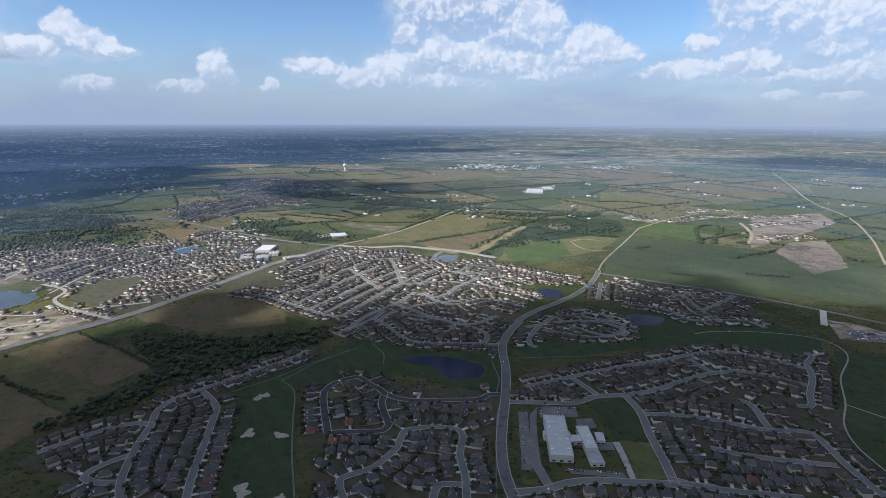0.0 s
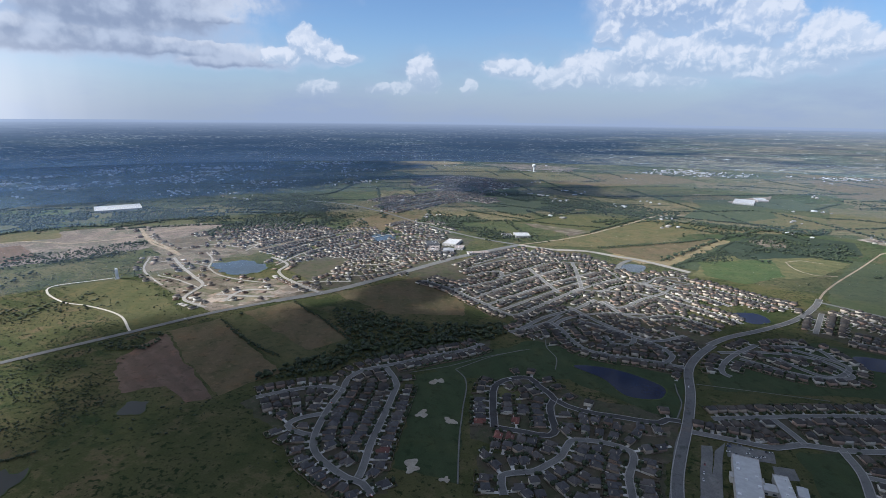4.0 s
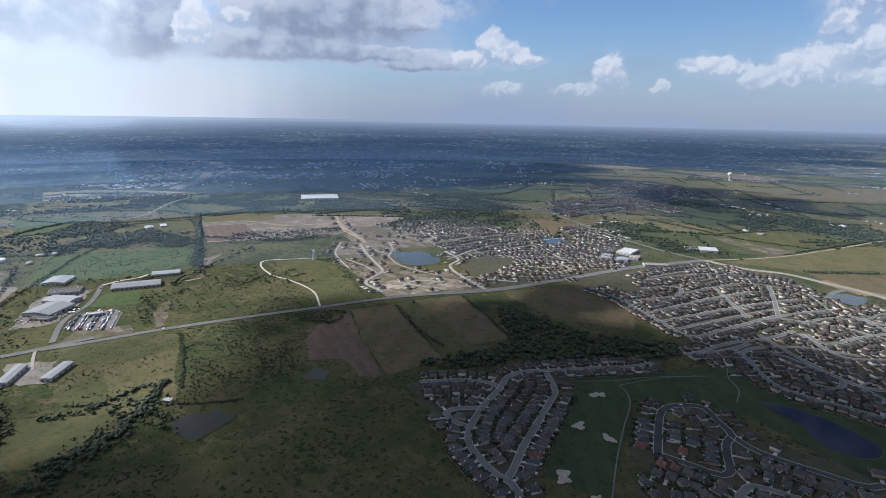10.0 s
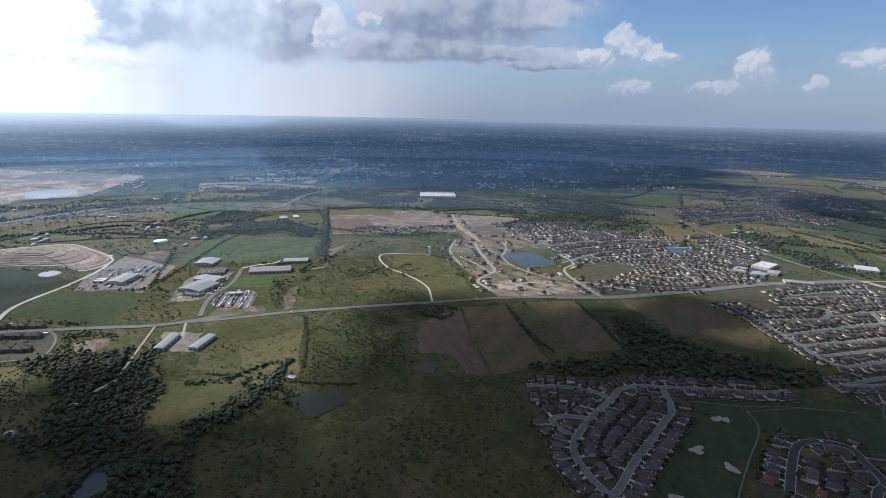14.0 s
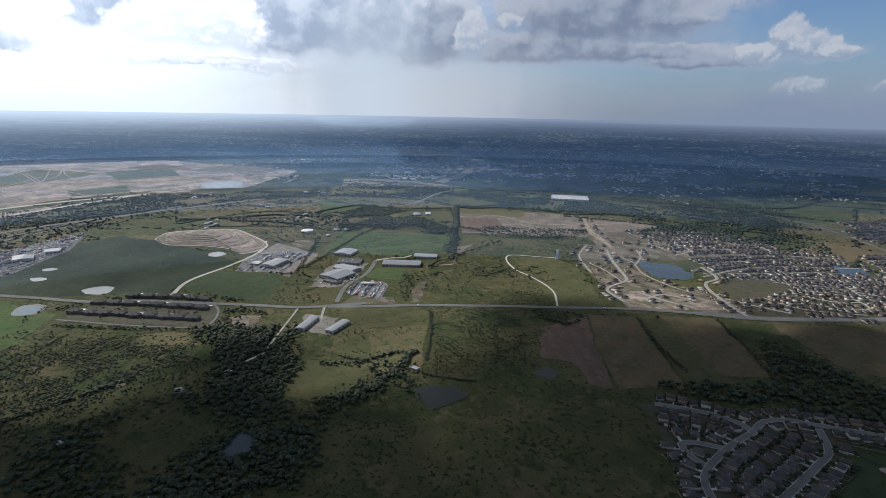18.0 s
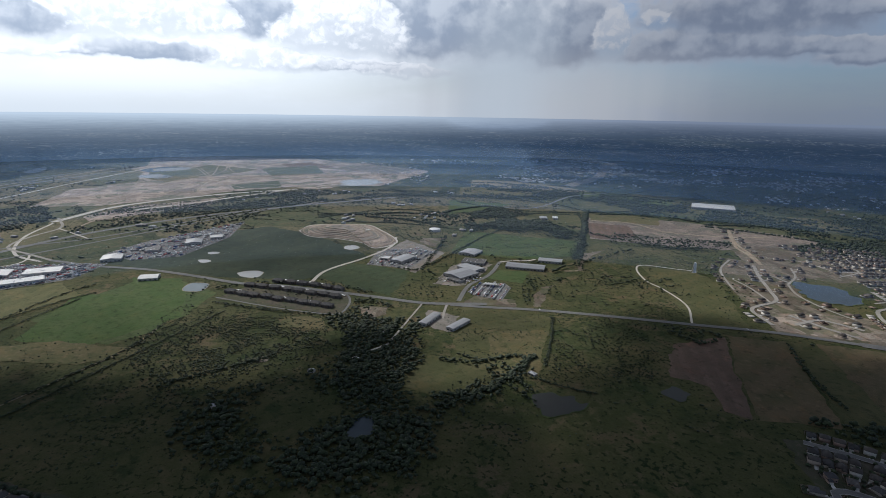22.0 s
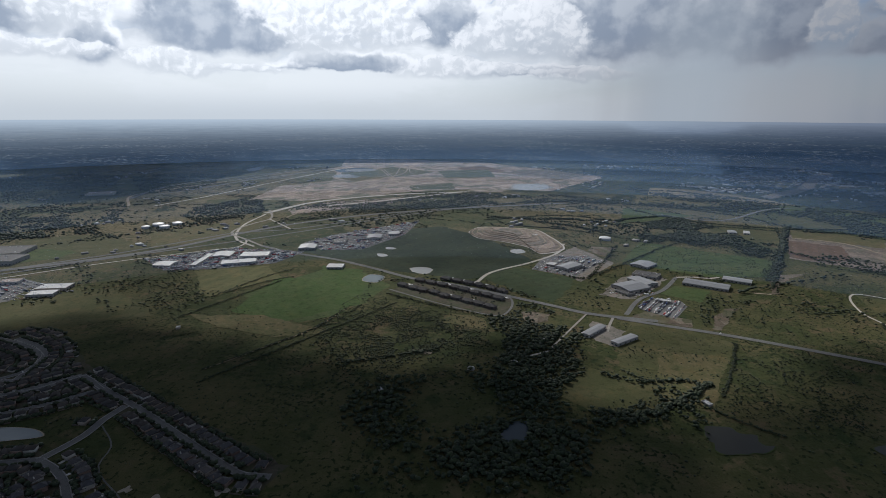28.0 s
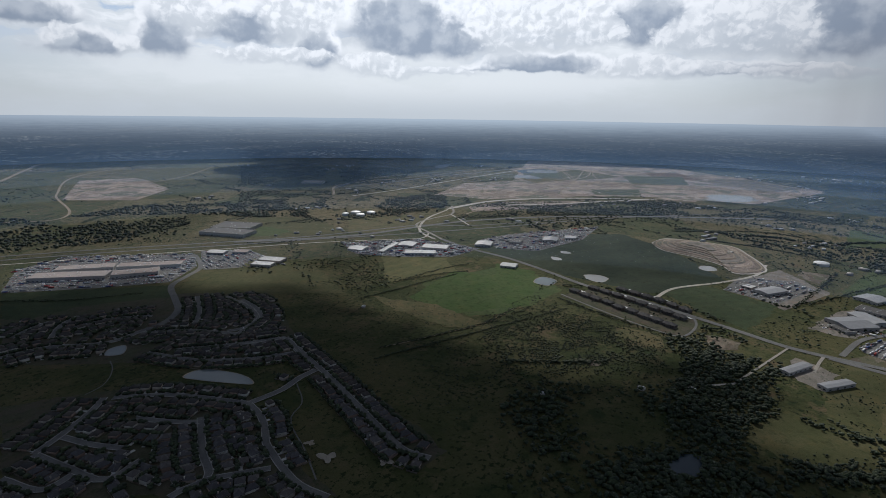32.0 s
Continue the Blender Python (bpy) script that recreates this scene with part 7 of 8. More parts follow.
def arrays(solid):
    tris = [(q[0], q[i], q[i + 1]) for q in solid.f for i in range(1, len(q) - 1)]
    return np.array(solid.v, float), np.array(tris, int)


far = kept[NEAR:]
spots = np.array([(k % 3, x, y, 0.3, radians(turn + 180), rnd.uniform(0.86, 1.0), 1.0) for k, (x, y, turn, back) in enumerate(far)])
joined("distant_house_walls", ([arrays(Solid().box(-6, 6, -4, 7, -0.3, 3.1).box(0, 5.6, -8, -4, -0.3, 3)), arrays(Solid().box(-6.5, 6.5, -5, 6, -0.3, 5.4)), arrays(Solid().box(-6, 6, -5, 7, -0.3, 3.2).box(-5.6, 0, -8, -5, -0.3, 3))], spots),
       M_WALL_S, label="brick and siding walls of the more distant houses", category="houses")
joined("distant_house_roofs", ([arrays(Solid().gable(-6, 6, -4, 7, 3.3, 3.8).gable(0, 5.6, -8, 2, 3.2, 2.2)), arrays(Solid().hip(-6.5, 6.5, -5, 6, 5.6, 3.4)), arrays(Solid().hip(-6, 6, -5, 7, 3.4, 3.7).gable(-5.6, 0, -8, 2, 3.2, 2.2))], spots),
       M_ROOF_S, label="grey shingle roofs of the more distant houses", category="roofs")
joined("distant_driveways", ([arrays(Solid().box(0.4, 5.2, -14, -8, -0.2, 0.1)), arrays(Solid().box(0.4, 5.2, -14, -5, -0.2, 0.1)), arrays(Solid().box(-5.2, -0.4, -14, -8, -0.2, 0.1))], spots),
       M_DRIVE, label="pale concrete driveways of the more distant houses", category="driveways")

joined("house_slabs", ([arrays(Solid().box(-6, 6, -6, 7, 0, 0.35)), arrays(Solid().box(-6, 6, -6, 7, 0, 0.35).box(-5.6, -5.4, -5.6, 6.6, 0.35, 2.8).box(5.4, 5.6, -5.6, 6.6, 0.35, 2.8).box(-5.4, 5.4, 6.4, 6.6, 0.35, 2.8).box(-5.4, 5.4, 0, 0.2, 0.35, 2.8))], np.array(slabs)),
       M_SLAB, label="concrete slabs and timber wall frames of unfinished houses", category="building lots")
joined("parked_cars", ([arrays(Solid().box(-0.9, 0.9, -2.3, 2.3, 0.3, 0.85).add(cabin.v, cabin.f)), arrays(Solid().box(-1.3, 1.3, -5.5, 5.5, 0.6, 3.4).box(-1.2, 1.2, 5.8, 7.6, 0.4, 2.8))], np.array(car_spots)), M_CAR_S, label="many parked and passing cars of mixed colours", category="cars")

# wooden fences round the back gardens
panels = []
for x, y, turn, back in kept[:1100]:
    c, s = math.cos(radians(turn)), math.sin(radians(turn))
    for k, (u, v, t) in enumerate(((-6.9, -7.5, 90), (6.9, -7.5, 90), (0, -13.2, 0))):
        panels.append((k // 2, x + c * u - s * v, y + s * u + c * v, 0.3, radians(turn + t), 1.0, 1.0))
joined("garden_fences", ([arrays(Solid().box(-5.5, 5.5, -0.08, 0.08, -0.2, 1.8)), arrays(Solid().box(-6.9, 6.9, -0.08, 0.08, -0.2, 1.8))], np.array(panels)), M_FENCE, label="weathered wooden privacy fences round back gardens", category="fences")

# far town roofs and farmsteads
roofs = []
rr = random.Random(77)


def hamlet(x, y, reach, n, turn, sizes=(0, 0, 0, 1, 2)):
    """Roofs in short rows round a place."""
    c, d = math.cos(radians(turn)), math.sin(radians(turn))
    for k in range(n):
        u, v = rr.gauss(0, reach), round(rr.gauss(0, reach * 0.5) / 34) * 34 + rr.uniform(-4, 4)
        px, py = x + c * u - d * v, y + d * u + c * v
        if math.hypot(px, py) < 4880 and not (taken[cell(px, py)] or bare[cell(px, py)] or green[cell(px, py)]):
            roofs.append((rr.choice(sizes), px, py, 0.2, radians(turn + rr.choice((0, 90)) + rr.gauss(0, 6)), rr.uniform(0.55, 1.0), rr.uniform(0.8, 1.2)))


# the town along the highway, then villages and farmsteads
for k in range(46):
    a_, r_ = radians(rr.gauss(62, 11)), rr.uniform(3200, 4800)
    hamlet(-math.sin(a_) * r_, math.cos(a_) * r_, rr.uniform(40, 170), rr.randrange(10, 60), rr.choice((62, 62, 40, 90)))
for k in range(16):
    a_, r_ = radians(rr.uniform(28, 50)), rr.uniform(2900, 4800)
    hamlet(-math.sin(a_) * r_, math.cos(a_) * r_, rr.uniform(50, 150), rr.randrange(12, 50), rr.choice((62, 150)), (0, 0, 0, 2))
for k in range(10):
    hamlet(rr.uniform(100, 1500), rr.uniform(4350, 4650), rr.uniform(60, 160), rr.randrange(15, 40), 62, (0, 0, 0, 2))
for k in range(60):
    a_, r_ = radians(rr.uniform(-44, 30)), rr.uniform(2100, 4700)
    hamlet(-math.sin(a_) * r_, math.cos(a_) * r_, 28, rr.randrange(2, 7), rr.choice((62, 150)), (0, 0, 2))
for k in range(44):
    a_, r_ = radians(rr.uniform(70, 138)), rr.uniform(1600, 4300)
    hamlet(-math.sin(a_) * r_, math.cos(a_) * r_, 40, rr.randrange(3, 12), rr.choice((62, 150)), (0, 0, 2))
joined("distant_town", ([arrays(Solid().box(-7, 7, -6, 6, 0, 3).hip(-7, 7, -6, 6, 3.2, 3)), arrays(Solid().box(-22, 22, -10, 10, 0, 6)), arrays(Solid().box(-12, 12, -8, 8, 0, 5))], np.array(roofs)),
       M_TOWN, label="pale roofs of a distant town and farmsteads", category="buildings")


# ---- trees ----
def lumps(seed, n, spread, trunk=True, sub=1):
    """Crown of several uneven clumps on a tapered trunk, about 1 m across and 1 high."""
    rr = random.Random(seed)
    bm = bmesh.new()
    for k in range(n):
        r = rr.uniform(0.26, 0.4) if n > 1 else 0.5
        c = Vector((rr.uniform(-spread, spread), rr.uniform(-spread, spread), rr.uniform(0.45, 0.75) if n > 1 else 0.42))
        made = bmesh.ops.create_icosphere(bm, subdivisions=sub, radius=r)["verts"]
        for v in made:
            v.co *= 1 + 0.45 * noise.noise(v.co * 7 + Vector((seed, k, 0)))
            v.co.z *= 0.8
            v.co += c
    crown_v = np.array([v.co[:] for v in bm.verts])
    bmesh.ops.triangulate(bm, faces=bm.faces[:])
    bm.verts.index_update()
    crown_f = np.array([[v.index for v in f.verts] for f in bm.faces])
    bm.free()
    return crown_v, crown_f


def trunk_shape():
    s = Solid()
    n = 6
    lv = ((0.0, 0.05, 0, 0), (0.3, 0.032, 0.01, 0), (0.6, 0.015, 0.0, 0.02))
    s.add([(r * math.cos(2 * math.pi * i / n) + ox, r * math.sin(2 * math.pi * i / n) + oy, z) for z, r, ox, oy in lv for i in range(n)],
          [(k * n + i, k * n + (i + 1) % n, (k + 1) * n + (i + 1) % n, (k + 1) * n + i) for k in range(2) for i in range(n)])
    for a in (0.4, 2.4, 4.4):
        c, d = math.cos(a), math.sin(a)
        s.add([(0.02 * d, -0.02 * c, 0.3), (-0.02 * d, 0.02 * c, 0.3), (0, 0, 0.36), (0.24 * c, 0.24 * d, 0.6)], [(0, 1, 3), (1, 2, 3), (2, 0, 3)])
    return s


TREES = [lumps(k, 5, 0.26) for k in range(5)]
BUSHES = [lumps(20 + k, 2, 0.22) for k in range(4)]
TUFTS = [lumps(40 + k, 1, 0.0) for k in range(4)]
scatter, bush_spots = [], []
rng = np.random.default_rng(4)


def sow(poly, per_ha, size, out, clump=0.012):
    n = min(int(area(poly) / 1e4 * per_ha * 1.6), 14000)
    xs, ys = [p[0] for p in poly], [p[1] for p in poly]
    box = (max(xs) - min(xs)) * (max(ys) - min(ys))
    m = int(n * box / max(area(poly), 1))
    px, py = rng.uniform(min(xs) - 15, max(xs) + 15, m), rng.uniform(min(ys) - 15, max(ys) + 15, m)
    soft = 14 * np.array([noise.noise((x * 0.02, y * 0.02, 3)) for x, y in zip(px, py)])
    dense = np.array([noise.noise((x * clump, y * clump, 9)) for x, y in zip(px, py)])
    ok = inside(poly, px + soft, py - soft) & (dense + rng.uniform(-0.25, 0.25, m) > -0.22) & ~taken[cell(px, py)]
    for x, y in zip(px[ok], py[ok]):
        d = size * (0.5 + 1.25 * rng.random() ** 2)
        out.append((rng.integers(0, 5 if out is scatter else 4), x, y, 0.1, rng.uniform(0, 6.3), d * 1.35, d * rng.uniform(0.95, 1.35)))


def woods(poly, per_ha, size):
    sow(poly, per_ha * 2.2, size * 0.85, scatter, 0.008)


def shrubs(poly, per_ha, size):
    sow(poly, per_ha * 3.6, size * 0.8, bush_spots, 0.022)


def hedge(points, size):
    for x, y in smooth(points, size * 0.9):
        for k in range(2):
            if rng.random() < 0.8:
                d = size * rng.uniform(0.6, 1.3)
                u, v = x + rng.normal(0, size * 0.7), y + rng.normal(0, size * 0.7)
                if not taken[cell(u, v)]:
                    scatter.append((rng.integers(0, 5), u, v, 0.1, rng.uniform(0, 6.3), d * 1.35, d * 1.1))


woods([(-580, 930),(-536, 951),(-359, 925),(-230, 991),(-187, 1024),(-206, 940),(-271, 862),(-402, 740),(-503, 624),(-538, 623),(-459, 799)], 90, 5.5)
woods([(-669, -5),(-893, 13),(-1006, 63),(-944, 121),(-1026, 190),(-763, 120),(-670, 130),(-667, 161),(-561, 118)], 40, 4.5)
woods([(-703, 134),(-670, 225),(-609, 143),(-494, 91),(-557, -75),(-674, -31),(-737, 43)], 40, 4.5)
woods([(-973, 45),(-979, 148),(-881, 156),(-731, 106),(-706, 41),(-751, 6),(-860, 20)], 42, 4.5)
woods([(-694, -205),(-767, -55),(-946, 103),(-856, 128),(-750, 112),(-644, 81),(-585, 73),(-485, -138),(-574, -196)], 36, 4.5)
woods([(-1105, 43),(-1118, 132),(-1048, 109),(-1049, 53)], 60, 4.5)
woods([(-1088, -959),(-1207, -919),(-1184, -773),(-1115, -599),(-1003, -657),(-980, -703)], 32, 4)
woods([(-1718, 479),(-2073, 692),(-2090, 800),(-1639, 839),(-1564, 807),(-1673, 631),(-1734, 503)], 55, 6)
woods([(-1032, 407),(-1180, 461),(-1217, 548),(-1227, 565),(-1099, 463),(-1016, 419)], 60, 4.5)
woods([(-1047, 465),(-1134, 519),(-1283, 661),(-1267, 807),(-1155, 764),(-960, 656),(-1000, 540)], 14, 4)
woods([(-1458, 807),(-1455, 990),(-1417, 1182),(-1244, 1068),(-864, 826),(-958, 861),(-1184, 964),(-1304, 866)], 20, 4)
woods([(-471, 1802),(-348, 1803),(-186, 1799),(-322, 1688),(-423, 1694)], 22, 6)
woods([(-446, 2702),(-50, 2680),(216, 2546),(163, 2382),(-82, 2529),(-416, 2537)], 25, 6)
woods([(95, 1458),(130, 1583),(163, 1635),(155, 1505)], 60, 6)
woods([(180, 1726),(454, 1965),(622, 1900),(579, 1823),(412, 1865),(150, 1590)], 30, 6)
woods([(-354, 2346),(-64, 2638),(186, 2280),(639, 2024),(461, 1997),(109, 2184),(-209, 2381)], 14, 6)
woods([(-1475, 1764),(-2171, 2641),(-1953, 2856),(-1152, 2079),(-1062, 1615),(-1199, 1542)], 13, 5)
woods([(-2155, 2847),(-1965, 3230),(-1673, 3393),(-1576, 2667),(-1677, 2402)], 12, 7)
woods([(-1079, 1265),(-629, 719),(-645, 718)], 10, 5)
woods([(-3144, 741),(-2656, 1074),(-2222, 1517),(-1721, 1765),(-1522, 1735),(-1896, 1475),(-2362, 1168),(-2745, 786)], 20, 7)
woods([(-2134, 109),(-2124, 487),(-1986, 753),(-1800, 536),(-1904, 222)], 18, 6)
woods([(-2549, 543),(-2546, 1293),(-2262, 1592),(-1730, 1896),(-1906, 1646),(-2257, 1148)], 20, 7)
woods([(-1911, -610),(-2543, -313),(-2798, 339),(-2556, 517),(-2226, -129),(-1863, -461)], 14, 6)
woods([(-822, -1728),(-1123, -2316),(-1126, -1984),(-1445, -1726),(-1378, -1620),(-1051, -1583)], 26, 7)
woods([(-1238, -2105),(-1523, -2113),(-1757, -1845),(-1777, -1372),(-1586, -1466),(-1486, -1773)], 26, 7)
woods([(-1728, -1280),(-1967, -1109),(-2034, -905),(-1898, -1019),(-1693, -1151)], 25, 6)
woods([(-1898, -820),(-2287, -588),(-2595, -30),(-2636, 712),(-2443, 185),(-2184, -443)], 14, 6)
woods([(-1417, 689),(-1894, 981),(-1402, 735),(-1239, 648)], 60, 4)
woods([(-1196, -230),(-1283, -168),(-1178, 53),(-1105, 43),(-1191, -153)], 22, 3.5)
woods([(-1234, -26),(-1178, 53),(-1138, 43),(-1203, -47)], 30, 4)
woods([(-1047, 69),(-967, 149),(-912, 112),(-955, 33)], 60, 4.5)
woods([(-1343, -313),(-1288, -257),(-1194, -279),(-1236, -303)], 50, 4)
woods([(-1215, -1817),(-1343, -1580),(-1145, -1404),(-1020, -1489)], 10, 5)
woods([(-775, 1912),(-644, 2173),(-497, 1892),(-621, 1847)], 18, 6)
woods([(-1609, 913),(-1579, 1014),(-1488, 1014),(-1488, 915)], 30, 5)
woods([(-437, 1839),(-328, 1890),(-268, 1755),(-371, 1711)], 22, 5)
woods([(-826, 2032),(-585, 2098),(-459, 1936),(-660, 1861)], 22, 6)
woods([(-1130, 1614),(-1114, 1968),(-918, 1780),(-951, 1515)], 20, 6)
woods([(-1846, 2083),(-1528, 2371),(-1320, 2238),(-1464, 1997),(-1623, 1895)], 16, 5)
woods([(-1632, 949),(-1584, 1072),(-1449, 1288),(-1346, 1133),(-1436, 966),(-1514, 876)], 60, 5)
woods([(-2121, 1254),(-2183, 1502),(-2042, 1468),(-1937, 1247)], 55, 6)
woods([(-2660, -512),(-2829, -96),(-2715, 187),(-2522, -189)], 22, 6)
woods([(-2022, -853),(-2292, -686),(-2534, -391),(-2403, -277),(-2159, -546),(-1918, -742)], 18, 5)
woods([(-2895, 823),(-2880, 1145),(-2560, 1260),(-2573, 1026)], 20, 6)
woods([(-1370, 257),(-1521, 370),(-1418, 476),(-1269, 395),(-1126, 272),(-1142, 225)], 14, 3.5)
woods([(-1428, 445),(-1407, 611),(-1324, 663),(-1246, 542),(-1309, 439)], 9, 3.5)
woods([(-1240, 191),(-1314, 260),(-1108, 267),(-1088, 214),(-1128, 155)], 30, 4)
woods([(-1184, 49),(-1145, 104),(-1076, 96),(-1093, 48)], 50, 4.5)
woods([(-1051, -11),(-1056, 62),(-959, 83),(-960, 6)], 55, 4.5)
woods([(-1846, 240),(-1912, 393),(-1802, 469),(-1613, 332),(-1654, 235)], 14, 4)
woods([(-2620, 306),(-2742, 641),(-2449, 988),(-2324, 660),(-2345, 372)], 12, 5)
woods([(-2240, 1277),(-1853, 1639),(-1537, 1715),(-1666, 1474),(-2043, 1275)], 25, 6)
woods([(-1870, 1476),(-1818, 1619),(-1517, 1727),(-1420, 1603),(-1602, 1546),(-1780, 1462)], 40, 5)
woods([(-1775, 1923),(-1645, 2040),(-1316, 1903),(-1264, 1804),(-1462, 1892),(-1636, 1864)], 22, 5)
woods([(-2804, 999),(-2768, 1199),(-2561, 1362),(-2187, 1554),(-2128, 1493),(-2445, 1299),(-2518, 1041)], 24, 5)
woods([(-1168, 1580),(-1170, 1693),(-1160, 1929),(-1102, 1877),(-1092, 1618)], 30, 5)
woods([(-2203, -1278),(-2398, -1207),(-2455, -1113),(-2158, -947),(-1858, -1028),(-2005, -1244)], 40, 6)
woods([(-2390, -790),(-2477, -598),(-2641, -345),(-2751, 8),(-2637, 7),(-2472, -324),(-2328, -564),(-2179, -851)], 40, 5)
woods([(-2248, -612),(-2379, -312),(-2405, -119),(-2317, -115),(-2191, -378),(-2123, -559)], 22, 4.5)
woods([(-1284, -227),(-1173, 25),(-1078, 37),(-1048, 14),(-1153, -214)], 8, 3)
woods([(-3013, -2984),(-3352, -2822),(-3277, -2371),(-2808, -2106),(-2389, -2118),(-2209, -2210)], 22, 6)
woods([(-3282, -2335),(-3520, -2092),(-3361, -1731),(-2760, -1555),(-2527, -1752)], 22, 6)
woods([(-2050, -2057),(-2210, -1938),(-2322, -1808),(-2042, -1672),(-1905, -1775),(-1829, -1845)], 26, 6)
woods([(-1157, 50),(-1154, 93),(-1095, 84),(-1091, 50)], 60, 4)
woods([(-1032, -8),(-1059, 58),(-999, 72),(-948, 12)], 60, 4)
woods([(-1828, 527),(-1949, 631),(-1899, 762),(-1702, 678),(-1662, 578),(-1729, 513)], 45, 5)
woods([(-2080, 1078),(-2016, 1216),(-1927, 1323),(-1863, 1281),(-1956, 1182),(-2016, 1046)], 30, 5)
woods([(-1142, 498),(-1203, 551),(-1239, 597),(-1186, 568),(-1092, 495),(-1042, 458)], 45, 4)
woods([(-1829, -1845),(-1916, -1785),(-1892, -1496),(-1687, -1339),(-1591, -1416),(-1542, -1569)], 34, 6)
woods([(-916, 2988),(-430, 2678),(-144, 2540),(101, 2408),(314, 2307),(513, 2279),(691, 2295),(667, 2212),(491, 2172),(302, 2206),(99, 2309),(-137, 2428),(-406, 2533),(-853, 2783)], 60, 7)
woods([(254, 1872),(444, 2124),(524, 2072),(310, 1735),(220, 1636),(162, 1685)], 40, 5)
woods([(475, 2009),(663, 2073),(664, 1913),(481, 1883)], 45, 6)
woods([(-695, 1917),(-624, 2136),(-531, 1974),(-375, 1765),(-431, 1674),(-630, 1859)], 50, 6)
woods([(-445, 2318),(-330, 2561),(-232, 2394),(-311, 2247),(-334, 2170)], 50, 6)
woods([(-124, 2244),(10, 2251),(-31, 2113),(-95, 2127)], 40, 6)
woods([(-1395, 1615),(-1406, 1858),(-1097, 1776),(-1053, 1629),(-1170, 1568)], 45, 6)
woods([(-1696, 2251),(-1624, 2381),(-1272, 1977),(-1057, 1790),(-1177, 1749),(-1404, 1930)], 45, 6)
hedge([(87, 1626),(169, 1778),(276, 1988),(445, 2233)], 7)
hedge([(739, 2808),(944, 3122)], 6)
hedge([(760, 2627),(908, 2623),(1039, 2487)], 6)
hedge([(1058, 3164),(1321, 3088)], 6)
hedge([(478, 3700),(795, 3671),(1051, 3498)], 6)
hedge([(-512, 3170),(-227, 2902),(4, 2838)], 6)
hedge([(-90, 1723),(86, 1850),(270, 2014)], 5)
hedge([(-136, 1966),(-53, 2141),(55, 2377)], 5)
hedge([(482, 2329),(534, 2287),(601, 2407)], 6)
hedge([(-1819, 1415),(-1768, 1601),(-1678, 1789)], 6)
hedge([(-1700, 1357),(-1577, 1468),(-1419, 1585)], 6)
hedge([(-1552, 2772),(-1492, 2430),(-1569, 2298)], 7)
woods([(-2101, 585),(-2209, 749),(-1939, 726),(-1643, 814),(-1572, 768),(-1779, 473)], 90, 6)
woods([(-1383, 1444),(-1413, 1704),(-1269, 1809),(-1093, 1756),(-1135, 1694),(-1314, 1402)], 80, 6)
woods([(-1519, 2200),(-1296, 2092),(-1117, 1793),(-1241, 1808)], 80, 6)
woods([(-798, 1946),(-780, 2137),(-584, 2044),(-560, 1871),(-688, 1816)], 60, 6)
woods([(-2009, 2406),(-1992, 3049),(-1780, 2967),(-1725, 2248)], 45, 6)
hedge([(-2128, -10),(-2118, 74),(-2097, 147),(-2116, 276),(-1997, 497)], 7)
hedge([(-2050, 157),(-1989, 273),(-1864, 394)], 6)
hedge([(-2103, 468),(-2182, 588),(-2227, 698)], 7)
hedge([(-1670, 871),(-1549, 933),(-1420, 1028),(-1393, 1126)], 6)
hedge([(-2368, 1211),(-2400, 1485),(-2272, 1574)], 7)
hedge([(-1876, 1508),(-1831, 1752),(-1670, 1849)], 7)
hedge([(-1721, 1384),(-1663, 1592),(-1572, 1779),(-1315, 1873)], 7)
hedge([(-600, 1993),(-488, 2045),(-379, 2077)], 7)
hedge([(-2086, 1083),(-1631, 846),(-1299, 669)], 7)
hedge([(-1971, 1082),(-1937, 1282),(-1763, 1393)], 6)
hedge([(-2979, 760),(-2963, 954),(-2828, 1086)], 7)
hedge([(-2454, 886),(-2456, 1107),(-2484, 1240)], 7)
hedge([(-543, 2247),(-399, 2171)], 7)
hedge([(-1776, 2782),(-1765, 3200),(-1687, 3555)], 6)
woods([(-983, 16),(-1001, 88),(-993, 150),(-928, 170),(-811, 156),(-748, 109),(-748, 60),(-813, 9),(-882, 21)], 90, 5)
woods([(-1014, -7),(-1048, 40),(-995, 62),(-947, 43),(-977, -3)], 110, 5)
woods([(-689, -204),(-759, -182),(-772, -118),(-779, -68),(-771, -1),(-734, 74),(-696, 132),(-662, 157),(-617, 123),(-495, 85),(-576, -130),(-655, -202)], 75, 5)
woods([(-683, -56),(-728, 24),(-708, 139),(-661, 154),(-573, 102),(-495, 71),(-499, -25),(-580, -63)], 75, 5)
woods([(-770, 239),(-801, 342),(-647, 286),(-680, 246),(-654, 171),(-654, 139),(-689, 163),(-723, 243)], 80, 4.5)
woods([(-840, 201),(-779, 242),(-759, 227),(-810, 193)], 80, 4)
woods([(-1237, -310),(-1217, -282),(-1126, -265),(-1125, -284)], 90, 4.5)
woods([(-1220, -934),(-1241, -760),(-1091, -614),(-959, -641),(-1048, -813)], 40, 3.5)
woods([(-774, 259),(-792, 330),(-732, 316),(-720, 260)], 90, 4.5)
woods([(-866, 636),(-845, 705),(-787, 662),(-810, 609)], 90, 4.5)
hedge([(-792, -252),(-819, -199),(-842, -147),(-869, -88)], 4)
hedge([(-954, -628),(-1074, -577),(-1227, -512)], 2.6)
hedge([(-709, -444),(-805, -385),(-919, -314),(-1098, -205)], 2.4)
hedge([(-721, 226),(-683, 167),(-689, 136)], 3.5)
hedge([(-816, 214),(-785, 244)], 3)
